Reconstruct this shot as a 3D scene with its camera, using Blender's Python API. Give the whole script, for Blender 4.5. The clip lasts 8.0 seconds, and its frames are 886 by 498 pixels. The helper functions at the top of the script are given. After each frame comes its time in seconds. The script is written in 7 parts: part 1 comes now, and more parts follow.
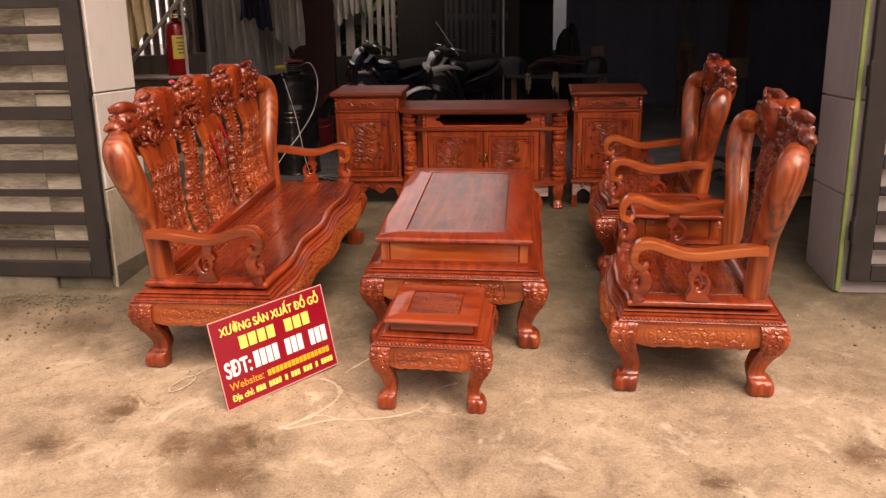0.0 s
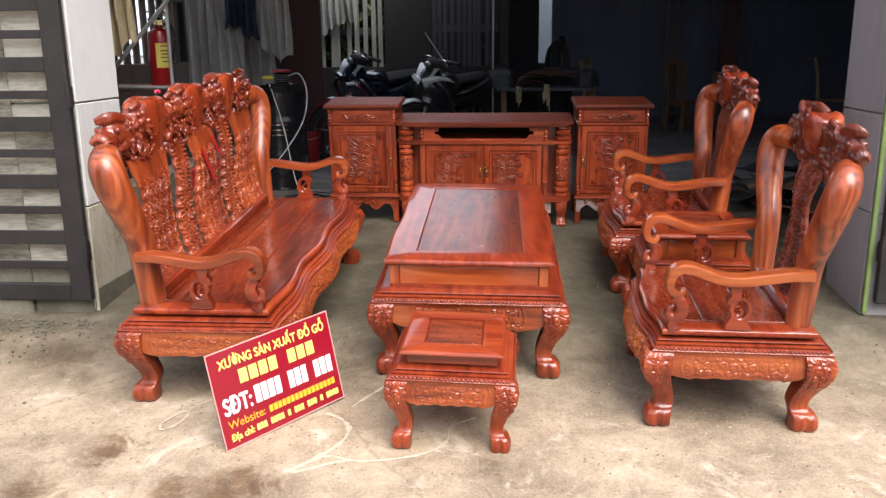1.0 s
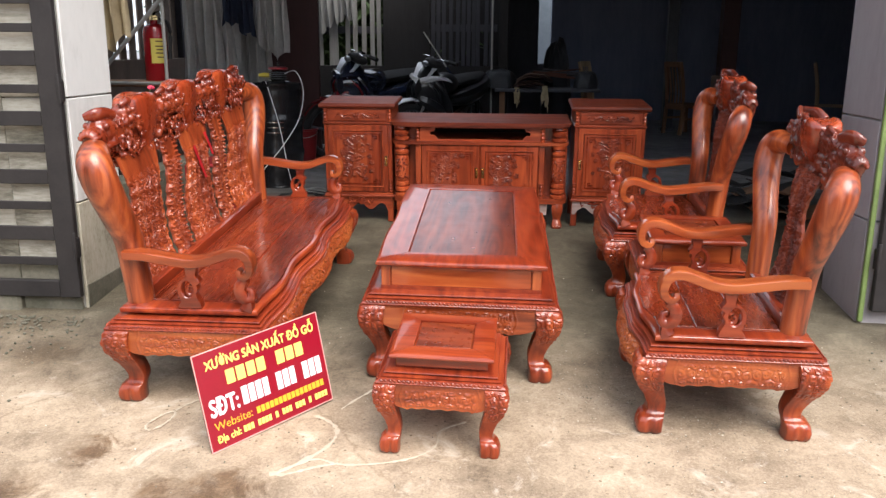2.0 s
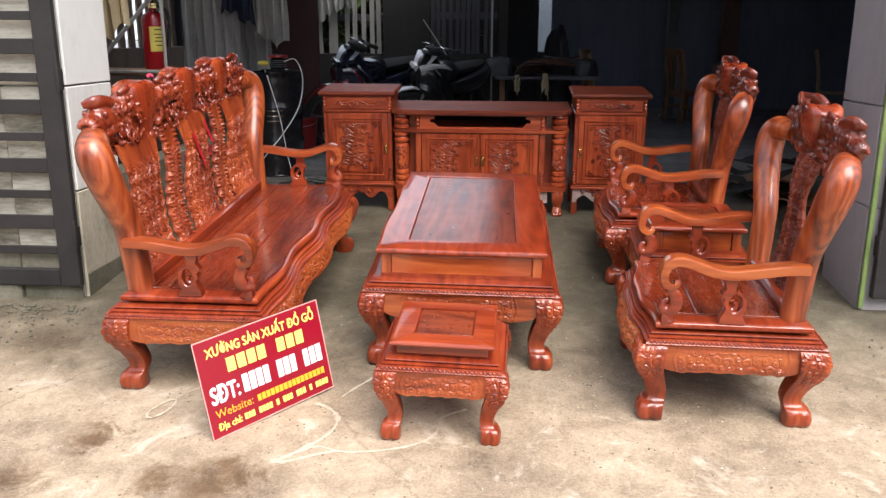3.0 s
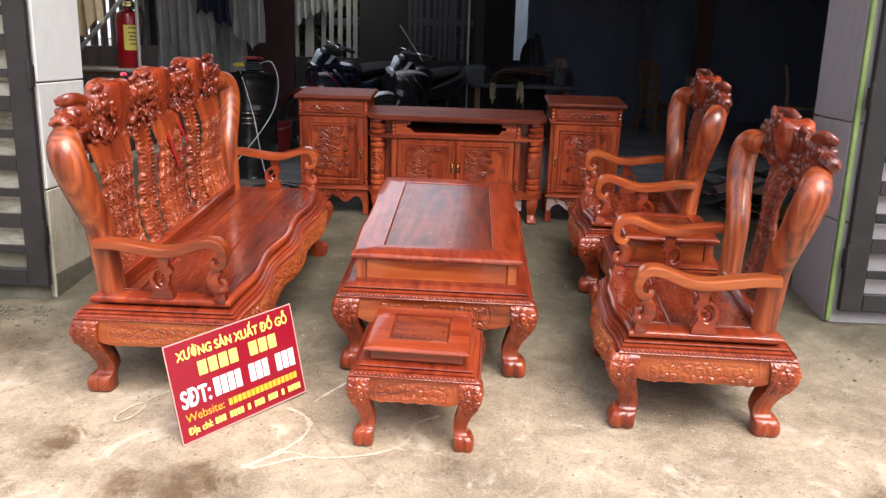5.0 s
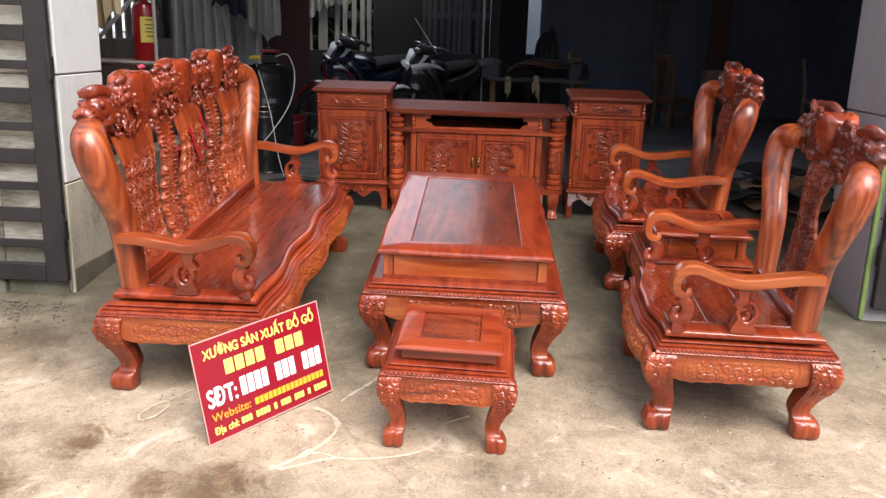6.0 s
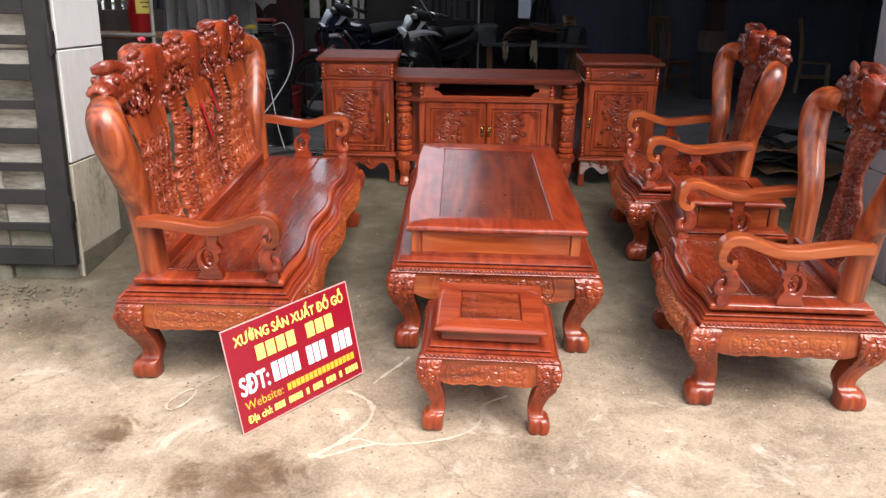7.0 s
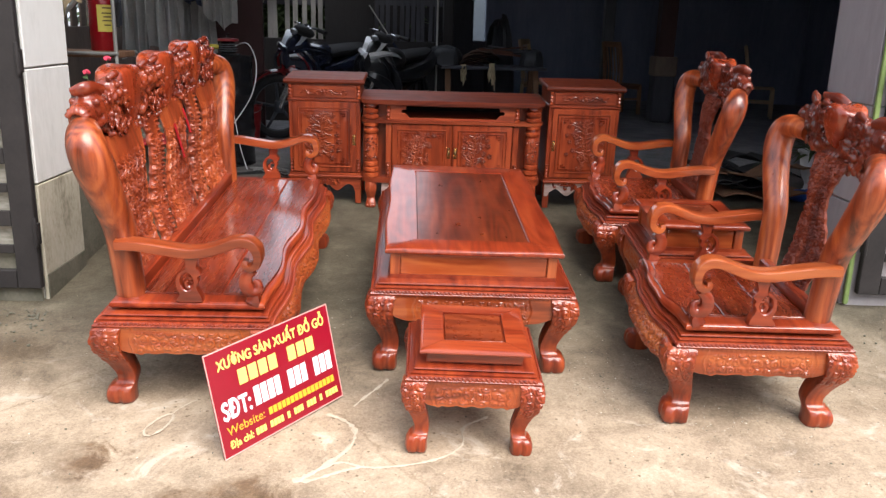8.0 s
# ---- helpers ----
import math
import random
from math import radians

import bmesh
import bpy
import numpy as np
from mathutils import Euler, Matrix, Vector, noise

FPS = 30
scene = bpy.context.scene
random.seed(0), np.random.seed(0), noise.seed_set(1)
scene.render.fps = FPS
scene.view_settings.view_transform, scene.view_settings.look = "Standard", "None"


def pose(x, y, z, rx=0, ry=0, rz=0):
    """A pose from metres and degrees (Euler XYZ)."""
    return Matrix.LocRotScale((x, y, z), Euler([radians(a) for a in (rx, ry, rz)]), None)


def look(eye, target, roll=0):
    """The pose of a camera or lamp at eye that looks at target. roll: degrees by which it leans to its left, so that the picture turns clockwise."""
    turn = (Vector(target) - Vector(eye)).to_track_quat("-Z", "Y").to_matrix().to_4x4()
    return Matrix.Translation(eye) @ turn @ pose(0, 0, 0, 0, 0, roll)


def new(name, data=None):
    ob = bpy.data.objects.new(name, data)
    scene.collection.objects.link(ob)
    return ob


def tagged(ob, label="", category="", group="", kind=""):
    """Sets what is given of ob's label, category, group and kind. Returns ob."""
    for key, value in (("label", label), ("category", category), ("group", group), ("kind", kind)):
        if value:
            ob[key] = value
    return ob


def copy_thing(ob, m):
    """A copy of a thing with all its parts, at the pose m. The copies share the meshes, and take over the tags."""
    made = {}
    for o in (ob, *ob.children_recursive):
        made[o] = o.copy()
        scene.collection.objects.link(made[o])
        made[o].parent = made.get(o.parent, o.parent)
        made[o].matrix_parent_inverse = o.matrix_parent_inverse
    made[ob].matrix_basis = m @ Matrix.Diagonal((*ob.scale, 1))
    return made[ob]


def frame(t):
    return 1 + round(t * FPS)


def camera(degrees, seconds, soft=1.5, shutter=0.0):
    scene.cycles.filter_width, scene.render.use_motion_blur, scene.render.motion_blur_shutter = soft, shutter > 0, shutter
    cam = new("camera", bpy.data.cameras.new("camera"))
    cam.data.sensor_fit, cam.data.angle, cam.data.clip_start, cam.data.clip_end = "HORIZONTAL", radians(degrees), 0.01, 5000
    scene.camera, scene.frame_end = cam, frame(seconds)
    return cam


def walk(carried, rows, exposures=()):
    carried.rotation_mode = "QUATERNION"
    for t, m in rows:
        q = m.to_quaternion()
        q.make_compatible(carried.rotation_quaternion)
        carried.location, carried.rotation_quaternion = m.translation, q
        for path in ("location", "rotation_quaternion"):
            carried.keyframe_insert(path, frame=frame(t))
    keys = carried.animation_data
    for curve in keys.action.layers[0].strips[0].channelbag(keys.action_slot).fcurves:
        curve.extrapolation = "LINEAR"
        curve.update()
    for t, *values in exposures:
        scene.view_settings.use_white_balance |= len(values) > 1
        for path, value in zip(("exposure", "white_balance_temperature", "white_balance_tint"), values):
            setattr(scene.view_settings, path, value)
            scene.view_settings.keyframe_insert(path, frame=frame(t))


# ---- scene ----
cam = camera(56.9, 8.0, 1.4)
# The yard is a ramp that climbs into the workshop: the furniture and the path are laid out in the ramp's own frame.
SLOPE = 4.5
RAMP = Matrix.Translation((0, 3, 0)) @ pose(0, 0, 0, SLOPE) @ Matrix.Translation((0, -3, 0))
PATH = [
    (0, (0.144, 0.059, 1.802), (-0.074, 1.937, 1.15), -1.5),
    (0.5, (0.022, 0.19, 1.784), (-0.176, 2.075, 1.145), -1.5),
    (1, (-0.068, 0.321, 1.758), (-0.223, 2.215, 1.134), -0.9),
    (1.5, (-0.051, 0.362, 1.755), (-0.2, 2.257, 1.133), -0.0),
    (3, (-0.046, 0.366, 1.747), (-0.196, 2.251, 1.097), -0.2),
    (3.5, (-0.045, 0.365, 1.743), (-0.197, 2.245, 1.077), 0.2),
    (4, (-0.043, 0.372, 1.746), (-0.164, 2.255, 1.083), 0.6),
    (5.5, (-0.109, 0.367, 1.743), (-0.185, 2.265, 1.115), 1.6),
    (6, (-0.168, 0.441, 1.724), (-0.263, 2.331, 1.076), 1.5),
    (6.5, (-0.209, 0.572, 1.71), (-0.326, 2.445, 1.017), 0.3),
    (7, (-0.369, 0.555, 1.715), (-0.423, 2.419, 0.993), 0.6),
    (7.5, (-0.492, 0.512, 1.732), (-0.442, 2.384, 1.03), 1.2),
    (8, (-0.5, 0.532, 1.736), (-0.428, 2.413, 1.06), 1.9),
]
EXPOSURES = [(0.0, 0.25, 8900, 30), (0.5, 0.58, 6500, 17), (1.0, 0.76, 6250, 11), (4.0, 0.77, 6250, 11), (7.0, 0.71, 6250, 12), (7.5, 0.62, 6250, 13), (8.0, 0.82, 6250, 11)]
walk(cam, [(t, RAMP @ look(eye, target, roll)) for t, eye, target, roll in PATH], EXPOSURES)

# ---- light: an overcast sky over the open yard, and its dull sun high behind the camera ----
SUN_UP, SUN_ROUND = 51.0, 148.0
world = bpy.data.worlds.new("overcast_sky")
scene.world = world
world.use_nodes = True
wn = world.node_tree.nodes
sky = wn.new("ShaderNodeTexSky")
sky.sky_type, sky.sun_disc = "NISHITA", False
sky.sun_elevation, sky.sun_rotation = radians(SUN_UP), radians(SUN_ROUND)
sky.air_density, sky.dust_density, sky.ozone_density = 1.0, 4.0, 0.6
pale = wn.new("ShaderNodeMixRGB")
pale.inputs["Fac"].default_value = 0.7
pale.inputs["Color2"].default_value = (9.2, 9.7, 10.4, 1)
world.node_tree.links.new(sky.outputs["Color"], pale.inputs["Color1"])
world.node_tree.links.new(pale.outputs["Color"], wn["Background"].inputs["Color"])
wn["Background"].inputs["Strength"].default_value = 0.125
sun_data = bpy.data.lights.new("sun", "SUN")
sun_data.energy, sun_data.angle, sun_data.color = 3.8, radians(46), (1.0, 0.93, 0.84)
sun = new("sun", sun_data)
sun_way = Vector((math.sin(radians(SUN_ROUND)) * math.cos(radians(SUN_UP)), math.cos(radians(SUN_ROUND)) * math.cos(radians(SUN_UP)), math.sin(radians(SUN_UP))))
sun.matrix_world = look(sun_way * 30, (0, 0, 0))


# ---- materials ----
def material(name, colour, rough=0.5, metal=0.0, coat=0.0):
    m = bpy.data.materials.new(name)
    m.use_nodes = True
    b = m.node_tree.nodes["Principled BSDF"]
    b.inputs["Base Color"].default_value = (*colour, 1)
    b.inputs["Roughness"].default_value = rough
    b.inputs["Metallic"].default_value = metal
    b.inputs["Coat Weight"].default_value = coat
    b.inputs["Coat Roughness"].default_value = 0.06
    b.inputs["Coat IOR"].default_value = 1.6
    return m


def node(m, kind, **sockets):
    n = m.node_tree.nodes.new(kind)
    for key, value in sockets.items():
        n.inputs[key.replace("_", " ")].default_value = value
    return n


def link(m, a, out, b, into):
    m.node_tree.links.new(a.outputs[out], b.inputs[into])


def place(m, scale, shift=True):
    """Object coordinates, stretched, and moved by a random amount from object to object."""
    tc, mp = node(m, "ShaderNodeTexCoord"), node(m, "ShaderNodeMapping", Scale=scale)
    if shift:
        oi, add = node(m, "ShaderNodeObjectInfo"), node(m, "ShaderNodeVectorMath")
        mul = node(m, "ShaderNodeMath")
        mul.operation = "MULTIPLY"
        mul.inputs[1].default_value = 13.7
        link(m, oi, "Random", mul, 0)
        link(m, tc, "Object", add, 0)
        link(m, mul, 0, add, 1)
        link(m, add, 0, mp, "Vector")
    else:
        link(m, tc, "Object", mp, "Vector")
    return mp


def ramp(m, stops):
    r = node(m, "ShaderNodeValToRGB")
    els = r.color_ramp.elements
    while len(els) < len(stops):
        els.new(0.5)
    for e, (at, c) in zip(els, stops):
        e.position, e.color = at, (*c, 1)
    return r


def bump(m, source, out, strength, distance, after=None):
    b = node(m, "ShaderNodeBump", Strength=strength, Distance=distance)
    link(m, source, out, b, "Height")
    if after:
        link(m, after, "Normal", b, "Normal")
    link(m, b, "Normal", m.node_tree.nodes["Principled BSDF"], "Normal")
    return b


def wood(name, dark, mid, light, axis, rough=0.31, coat=0.70, fine=30.0, relief=0.0, figure=0.036, sway=0.0):
    """Lacquered hardwood with its grain along one axis; relief adds small carved hollows."""
    m = material(name, mid, rough, 0, coat)
    bsdf = m.node_tree.nodes["Principled BSDF"]
    bsdf.inputs["Specular IOR Level"].default_value = 0.3
    scale = [fine, fine, fine]
    scale[axis] = fine * 0.07
    mp = place(m, scale)
    grain = node(m, "ShaderNodeTexNoise", Scale=1.0, Detail=7.0, Roughness=0.62, Distortion=0.5)
    link(m, mp, 0, grain, "Vector")
    wide = [5.0, 5.0, 5.0]
    wide[axis] = 0.9
    mp2 = place(m, wide)
    broad = node(m, "ShaderNodeTexNoise", Scale=1.0, Detail=3.0, Distortion=0.7)
    link(m, mp2, 0, broad, "Vector")
    mix = node(m, "ShaderNodeMath")
    mix.operation = "MULTIPLY_ADD"
    mix.inputs[1].default_value = 0.5
    half = node(m, "ShaderNodeMath")
    half.operation = "MULTIPLY"
    half.inputs[1].default_value = 0.5
    link(m, broad, "Fac", half, 0)
    link(m, grain, "Fac", mix, 0)
    link(m, half, 0, mix, 2)
    # growth rings: level lines of a slow field, drawn out along the grain
    wave_scale = [4.2, 4.2, 4.2]
    wave_scale[axis] = 0.75
    mp4 = place(m, wave_scale)
    field = node(m, "ShaderNodeTexNoise", Scale=1.0, Detail=1.6, Roughness=0.45, Distortion=0.35)
    link(m, mp4, 0, field, "Vector")
    turn, rings, add = node(m, "ShaderNodeMath"), node(m, "ShaderNodeMath"), node(m, "ShaderNodeMath")
    turn.operation, rings.operation, add.operation = "MULTIPLY", "SINE", "MULTIPLY_ADD"
    turn.inputs[1].default_value, add.inputs[1].default_value = 75.0, figure
    link(m, field, "Fac", turn, 0)
    link(m, turn, 0, rings, 0)
    link(m, rings, 0, add, 0)
    link(m, mix, 0, add, 2)
    r = ramp(m, [(0.35, dark), (0.5, mid), (0.65, light)])
    link(m, add, 0, r, "Fac")
    oi, tone = node(m, "ShaderNodeObjectInfo"), node(m, "ShaderNodeHueSaturation", Saturation=0.995)
    val = node(m, "ShaderNodeMapRange")
    val.inputs["To Min"].default_value, val.inputs["To Max"].default_value = 0.96, 1.30
    link(m, oi, "Random", val, "Value")
    link(m, val, 0, tone, "Value")
    link(m, r, "Color", tone, "Color")
    link(m, tone, "Color", bsdf, "Base Color")
    spots = node(m, "ShaderNodeTexNoise", Scale=9.0, Detail=4.0)
    rr = node(m, "ShaderNodeMapRange")
    rr.inputs["To Min"].default_value, rr.inputs["To Max"].default_value = rough - 0.09, rough + 0.12
    link(m, spots, "Fac", rr, "Value")
    link(m, rr, 0, bsdf, "Roughness")
    first = bump(m, grain, "Fac", 0.08, 0.002)
    if sway:
        mp5 = place(m, (2.2, 7.0, 2.2))
        swell_field = node(m, "ShaderNodeTexNoise", Scale=1.0, Detail=3.0, Roughness=0.6)
        link(m, mp5, 0, swell_field, "Vector")
        first = bump(m, swell_field, "Fac", sway, 0.012, first)
    if relief:
        vor = node(m, "ShaderNodeTexVoronoi", Scale=70.0)
        vor.feature = "SMOOTH_F1"
        mp3 = place(m, (1, 1, 1))
        link(m, mp3, 0, vor, "Vector")
        bump(m, vor, "Distance", relief, 0.006, first)
    return m


def mottled(name, stops, scale=3.0, rough=0.8, strength=0.25, detail=8.0, distance=0.01, metal=0.0, stretch=(1, 1, 1)):
    """A worn surface: broad patches, fine grain and relief."""
    m = material(name, stops[0][1], rough, metal)
    bsdf = m.node_tree.nodes["Principled BSDF"]
    mp = place(m, stretch)
    a = node(m, "ShaderNodeTexNoise", Scale=scale, Detail=detail, Roughness=0.65, Distortion=0.4)
    b = node(m, "ShaderNodeTexNoise", Scale=scale * 14, Detail=4.0, Roughness=0.7)
    link(m, mp, 0, a, "Vector")
    link(m, mp, 0, b, "Vector")
    mx = node(m, "ShaderNodeMixRGB", Fac=0.3)
    link(m, a, "Fac", mx, "Color1")
    link(m, b, "Fac", mx, "Color2")
    r = ramp(m, stops)
    link(m, mx, "Color", r, "Fac")
    link(m, r, "Color", bsdf, "Base Color")
    bump(m, b, "Fac", strength, distance)
    return m


DK, MD, LT = (0.08307, 0.008832, 0.00272), (0.1775, 0.02179, 0.005984), (0.2568, 0.04122, 0.01034)
wood_x = wood("lacquered_rosewood_across", DK, MD, LT, 0)
wood_y = wood("lacquered_rosewood_along", DK, MD, LT, 1)
OD, OM, OL = (0.112, 0.0172, 0.0045), (0.245, 0.0445, 0.0105), (0.350, 0.0870, 0.0210)
orange_x = wood("amber_rosewood_across", OD, OM, OL, 0)
orange_y = wood("amber_rosewood_along", OD, OM, OL, 1)
orange_z = wood("amber_rosewood_upright", (0.066, 0.0105, 0.0034), (0.218, 0.0385, 0.0092), (0.365, 0.086, 0.0215), 2, coat=0.62, figure=0.062)
orange_z.node_tree.nodes["Principled BSDF"].inputs["Coat Roughness"].default_value = 0.26
PD, PM, PL = (0.050, 0.0078, 0.0029), (0.118, 0.0185, 0.0056), (0.190, 0.034, 0.0094)
panel_y = wood("dark_figured_panel", PD, PM, PL, 1, rough=0.30, coat=0.52, figure=0.060, sway=0.10)
panel_y.node_tree.nodes["Principled BSDF"].inputs["Coat Roughness"].default_value = 0.17
panel_x = wood("dark_figured_panel_across", PD, PM, PL, 0, rough=0.28, coat=0.5, figure=0.05)
carved = wood("carved_rosewood", (0.070, 0.0085, 0.0034), (0.160, 0.0220, 0.0076), (0.245, 0.042, 0.0118), 1, rough=0.24, coat=0.62, fine=12.0)
drape_wood = wood("carved_drape_rosewood", (0.100, 0.0115, 0.0034), (0.205, 0.0270, 0.0074), (0.280, 0.049, 0.0125), 2, rough=0.27, coat=0.55)
# The armchairs' darker carving: deeper stain, with their shaded side in the colour too.
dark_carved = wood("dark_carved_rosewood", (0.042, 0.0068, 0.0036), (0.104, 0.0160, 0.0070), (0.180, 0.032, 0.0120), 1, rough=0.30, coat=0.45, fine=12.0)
dark_fine = wood("dark_finely_carved_rosewood", (0.052, 0.0074, 0.0030), (0.128, 0.0195, 0.0068), (0.205, 0.038, 0.0120), 2, rough=0.44, coat=0.10, fine=14.0, relief=0.12)
carved_fine = wood("finely_carved_rosewood", (0.082, 0.0104, 0.0032), (0.205, 0.0320, 0.0078), (0.315, 0.066, 0.0158), 2, rough=0.40, coat=0.20, fine=14.0, relief=0.12)
cab_z = wood("cabinet_rosewood_upright", (0.102, 0.0140, 0.0046), (0.245, 0.0375, 0.0110), (0.355, 0.067, 0.0185), 2, rough=0.36, coat=0.4)
cab_x = wood("cabinet_rosewood_across", (0.092, 0.0128, 0.0042), (0.220, 0.034, 0.0100), (0.320, 0.061, 0.0170), 0, rough=0.42, coat=0.25)
# Tops are darker: their mirror of the dark room is in the colour.
cab_top = wood("cabinet_top_rosewood", (0.058, 0.0085, 0.0031), (0.135, 0.0205, 0.0066), (0.205, 0.037, 0.0110), 0, rough=0.52, coat=0.0)
relief_wood = wood("carved_door_relief", (0.080, 0.0110, 0.0036), (0.190, 0.0290, 0.0086), (0.275, 0.052, 0.0145), 2, rough=0.40, coat=0.22, fine=14.0)
carved_leg = wood("carved_leg_rosewood", (0.085, 0.0105, 0.0034), (0.200, 0.029, 0.0075), (0.290, 0.057, 0.0145), 2, rough=0.34, coat=0.50)
mould_y = wood("moulded_rosewood", DK, MD, LT, 1, rough=0.42, coat=0.34)
seat_y = wood("lacquered_seat_board", (0.062, 0.0078, 0.0026), (0.130, 0.0165, 0.0050), (0.190, 0.031, 0.0083), 1, rough=0.26, coat=0.9, figure=0.03, sway=0.05)
seat_y.node_tree.nodes["Principled BSDF"].inputs["Coat Roughness"].default_value = 0.13
# Pale skirts: the sky's sheen on red lacquer, put into the base colour.
sheen_skirt = wood("pale_sheen_wood", (0.20, 0.125, 0.105), (0.32, 0.225, 0.200), (0.44, 0.34, 0.315), 0, rough=0.3, coat=0.6)
brass = material("brass", (0.92, 0.72, 0.36), 0.22, 1.0)
# Near-black for the cabinet's back panel: the recess's shade put into colour.
dark_gap = material("dark_hollow", (0.012, 0.008, 0.006), 0.9)

concrete = mottled("trodden_concrete", [(0.25, (0.24, 0.185, 0.12)), (0.45, (0.40, 0.325, 0.22)), (0.6, (0.50, 0.42, 0.30)), (0.8, (0.57, 0.50, 0.38))], 1.1, 0.86, 0.5, 10.0, 0.006)
plaster = mottled("whitewashed_plaster", [(0.25, (0.2856, 0.2788, 0.2448)), (0.5, (0.4488, 0.442, 0.408)), (0.75, (0.5168, 0.51, 0.4828))], 1.3, 0.75, 0.12)
panel_white = mottled("weathered_white_panel", [(0.25, (0.44, 0.44, 0.42)), (0.5, (0.62, 0.62, 0.605)), (0.8, (0.70, 0.70, 0.685))], 1.6, 0.6, 0.08, stretch=(1, 1, 0.4))
panel_grey = mottled("grey_stone_panel", [(0.25, (0.21, 0.198, 0.204)), (0.5, (0.30, 0.280, 0.290)), (0.8, (0.355, 0.338, 0.342))], 1.5, 0.6, 0.08, stretch=(1, 1, 0.4))
stained_panel = mottled("stained_cement_panel", [(0.30, (0.080, 0.070, 0.045)), (0.40, (0.22, 0.200, 0.145)), (0.49, (0.40, 0.370, 0.290)), (0.64, (0.52, 0.490, 0.41))], 2.6, 0.8, 0.2, stretch=(1.1, 1.1, 0.6))
cream = mottled("cream_limewash", [(0.3, (0.14, 0.13, 0.09)), (0.55, (0.23, 0.215, 0.175)), (0.8, (0.28, 0.265, 0.225))], 2.0, 0.85, 0.2)
mossy = mottled("mossy_cement", [(0.3, (0.06, 0.06375, 0.0375)), (0.5, (0.1275, 0.12, 0.09)), (0.75, (0.225, 0.2025, 0.1575))], 4.0, 0.9, 0.5)
iron = mottled("dark_grey_painted_iron", [(0.3, (0.018, 0.0165, 0.017)), (0.6, (0.030, 0.027, 0.027)), (0.85, (0.052, 0.046, 0.042))], 5.0, 0.55, 0.1)
green_paint = mottled("green_painted_edge", [(0.3, (0.0825, 0.1275, 0.0375)), (0.6, (0.1725, 0.2475, 0.075)), (0.85, (0.2475, 0.315, 0.1275))], 6.0, 0.6, 0.1)
brown_board = mottled("weathered_brown_board", [(0.3, (0.12, 0.085, 0.064)), (0.6, (0.22, 0.165, 0.128)), (0.85, (0.32, 0.255, 0.205))], 3.0, 0.8, 0.3, stretch=(1, 1, 0.3))
# Grime bands; the gate bars' shade on the wall is in these tones too.
grimy = mottled("grimy_whitewash", [(0.36, (0.075, 0.068, 0.050)), (0.46, (0.20, 0.185, 0.145)), (0.56, (0.34, 0.32, 0.27)), (0.68, (0.42, 0.40, 0.35))], 2.2, 0.85, 0.15, stretch=(0.5, 1, 2.6))
iron.node_tree.nodes["Principled BSDF"].inputs["Specular IOR Level"].default_value = 0.2
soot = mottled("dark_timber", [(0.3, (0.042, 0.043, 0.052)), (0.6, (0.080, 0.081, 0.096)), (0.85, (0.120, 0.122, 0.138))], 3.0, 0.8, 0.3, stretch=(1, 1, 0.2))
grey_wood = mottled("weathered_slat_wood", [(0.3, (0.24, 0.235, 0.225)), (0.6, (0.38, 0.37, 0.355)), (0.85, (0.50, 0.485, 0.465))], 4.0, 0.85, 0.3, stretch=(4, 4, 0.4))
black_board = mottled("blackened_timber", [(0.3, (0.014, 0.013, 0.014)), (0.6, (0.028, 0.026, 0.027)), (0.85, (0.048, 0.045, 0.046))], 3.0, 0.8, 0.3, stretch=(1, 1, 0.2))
dusk_board = mottled("blue_grey_boarding", [(0.3, (0.125, 0.145, 0.205)), (0.6, (0.215, 0.242, 0.33)), (0.85, (0.29, 0.325, 0.42))], 1.4, 0.8, 0.3, stretch=(1, 1, 0.2))
roof_tin = mottled("rusty_roof_sheet", [(0.3, (0.05, 0.04, 0.035)), (0.6, (0.10, 0.085, 0.075)), (0.85, (0.15, 0.13, 0.12))], 2.0, 0.6, 0.15)


# ---- mesh building ----
class Shape:
    """Corners and faces that are gathered before they become one mesh."""

    def __init__(self):
        self.v, self.f = [], []

    def add(self, vs, fs):
        o = len(self.v)
        self.v += [tuple(p) for p in vs]
        self.f += [tuple(o + i for i in f) for f in fs]
        return self

    def moved(self, m):
        self.v = [tuple(m @ Vector(p)) for p in self.v]
        return self


def box(s, x0, x1, y0, y1, z0, z1, c=0.004):
    """A block with chamfered edges."""
    c = min(c, (x1 - x0) / 3, (y1 - y0) / 3, (z1 - z0) / 3)

    def loop(d, z):
        e = d + c
        return [(x0 + e, y0 + d, z), (x1 - e, y0 + d, z), (x1 - d, y0 + e, z), (x1 - d, y1 - e, z), (x1 - e, y1 - d, z), (x0 + e, y1 - d, z), (x0 + d, y1 - e, z), (x0 + d, y0 + e, z)]

    return loft(s, [loop(c, z0), loop(0, z0 + c), loop(0, z1 - c), loop(c, z1)])


def loft(s, loops, caps=True):
    n, fs, vs = len(loops[0]), [], []
    for l in loops:
        vs += l
    for a in range(len(loops) - 1):
        for i in range(n):
            j = (i + 1) % n
            fs.append((a * n + i, a * n + j, (a + 1) * n + j, (a + 1) * n + i))
    if caps:
        fs.append(tuple(range(n - 1, -1, -1)))
        fs.append(tuple((len(loops) - 1) * n + i for i in range(n)))
    return s.add(vs, fs)


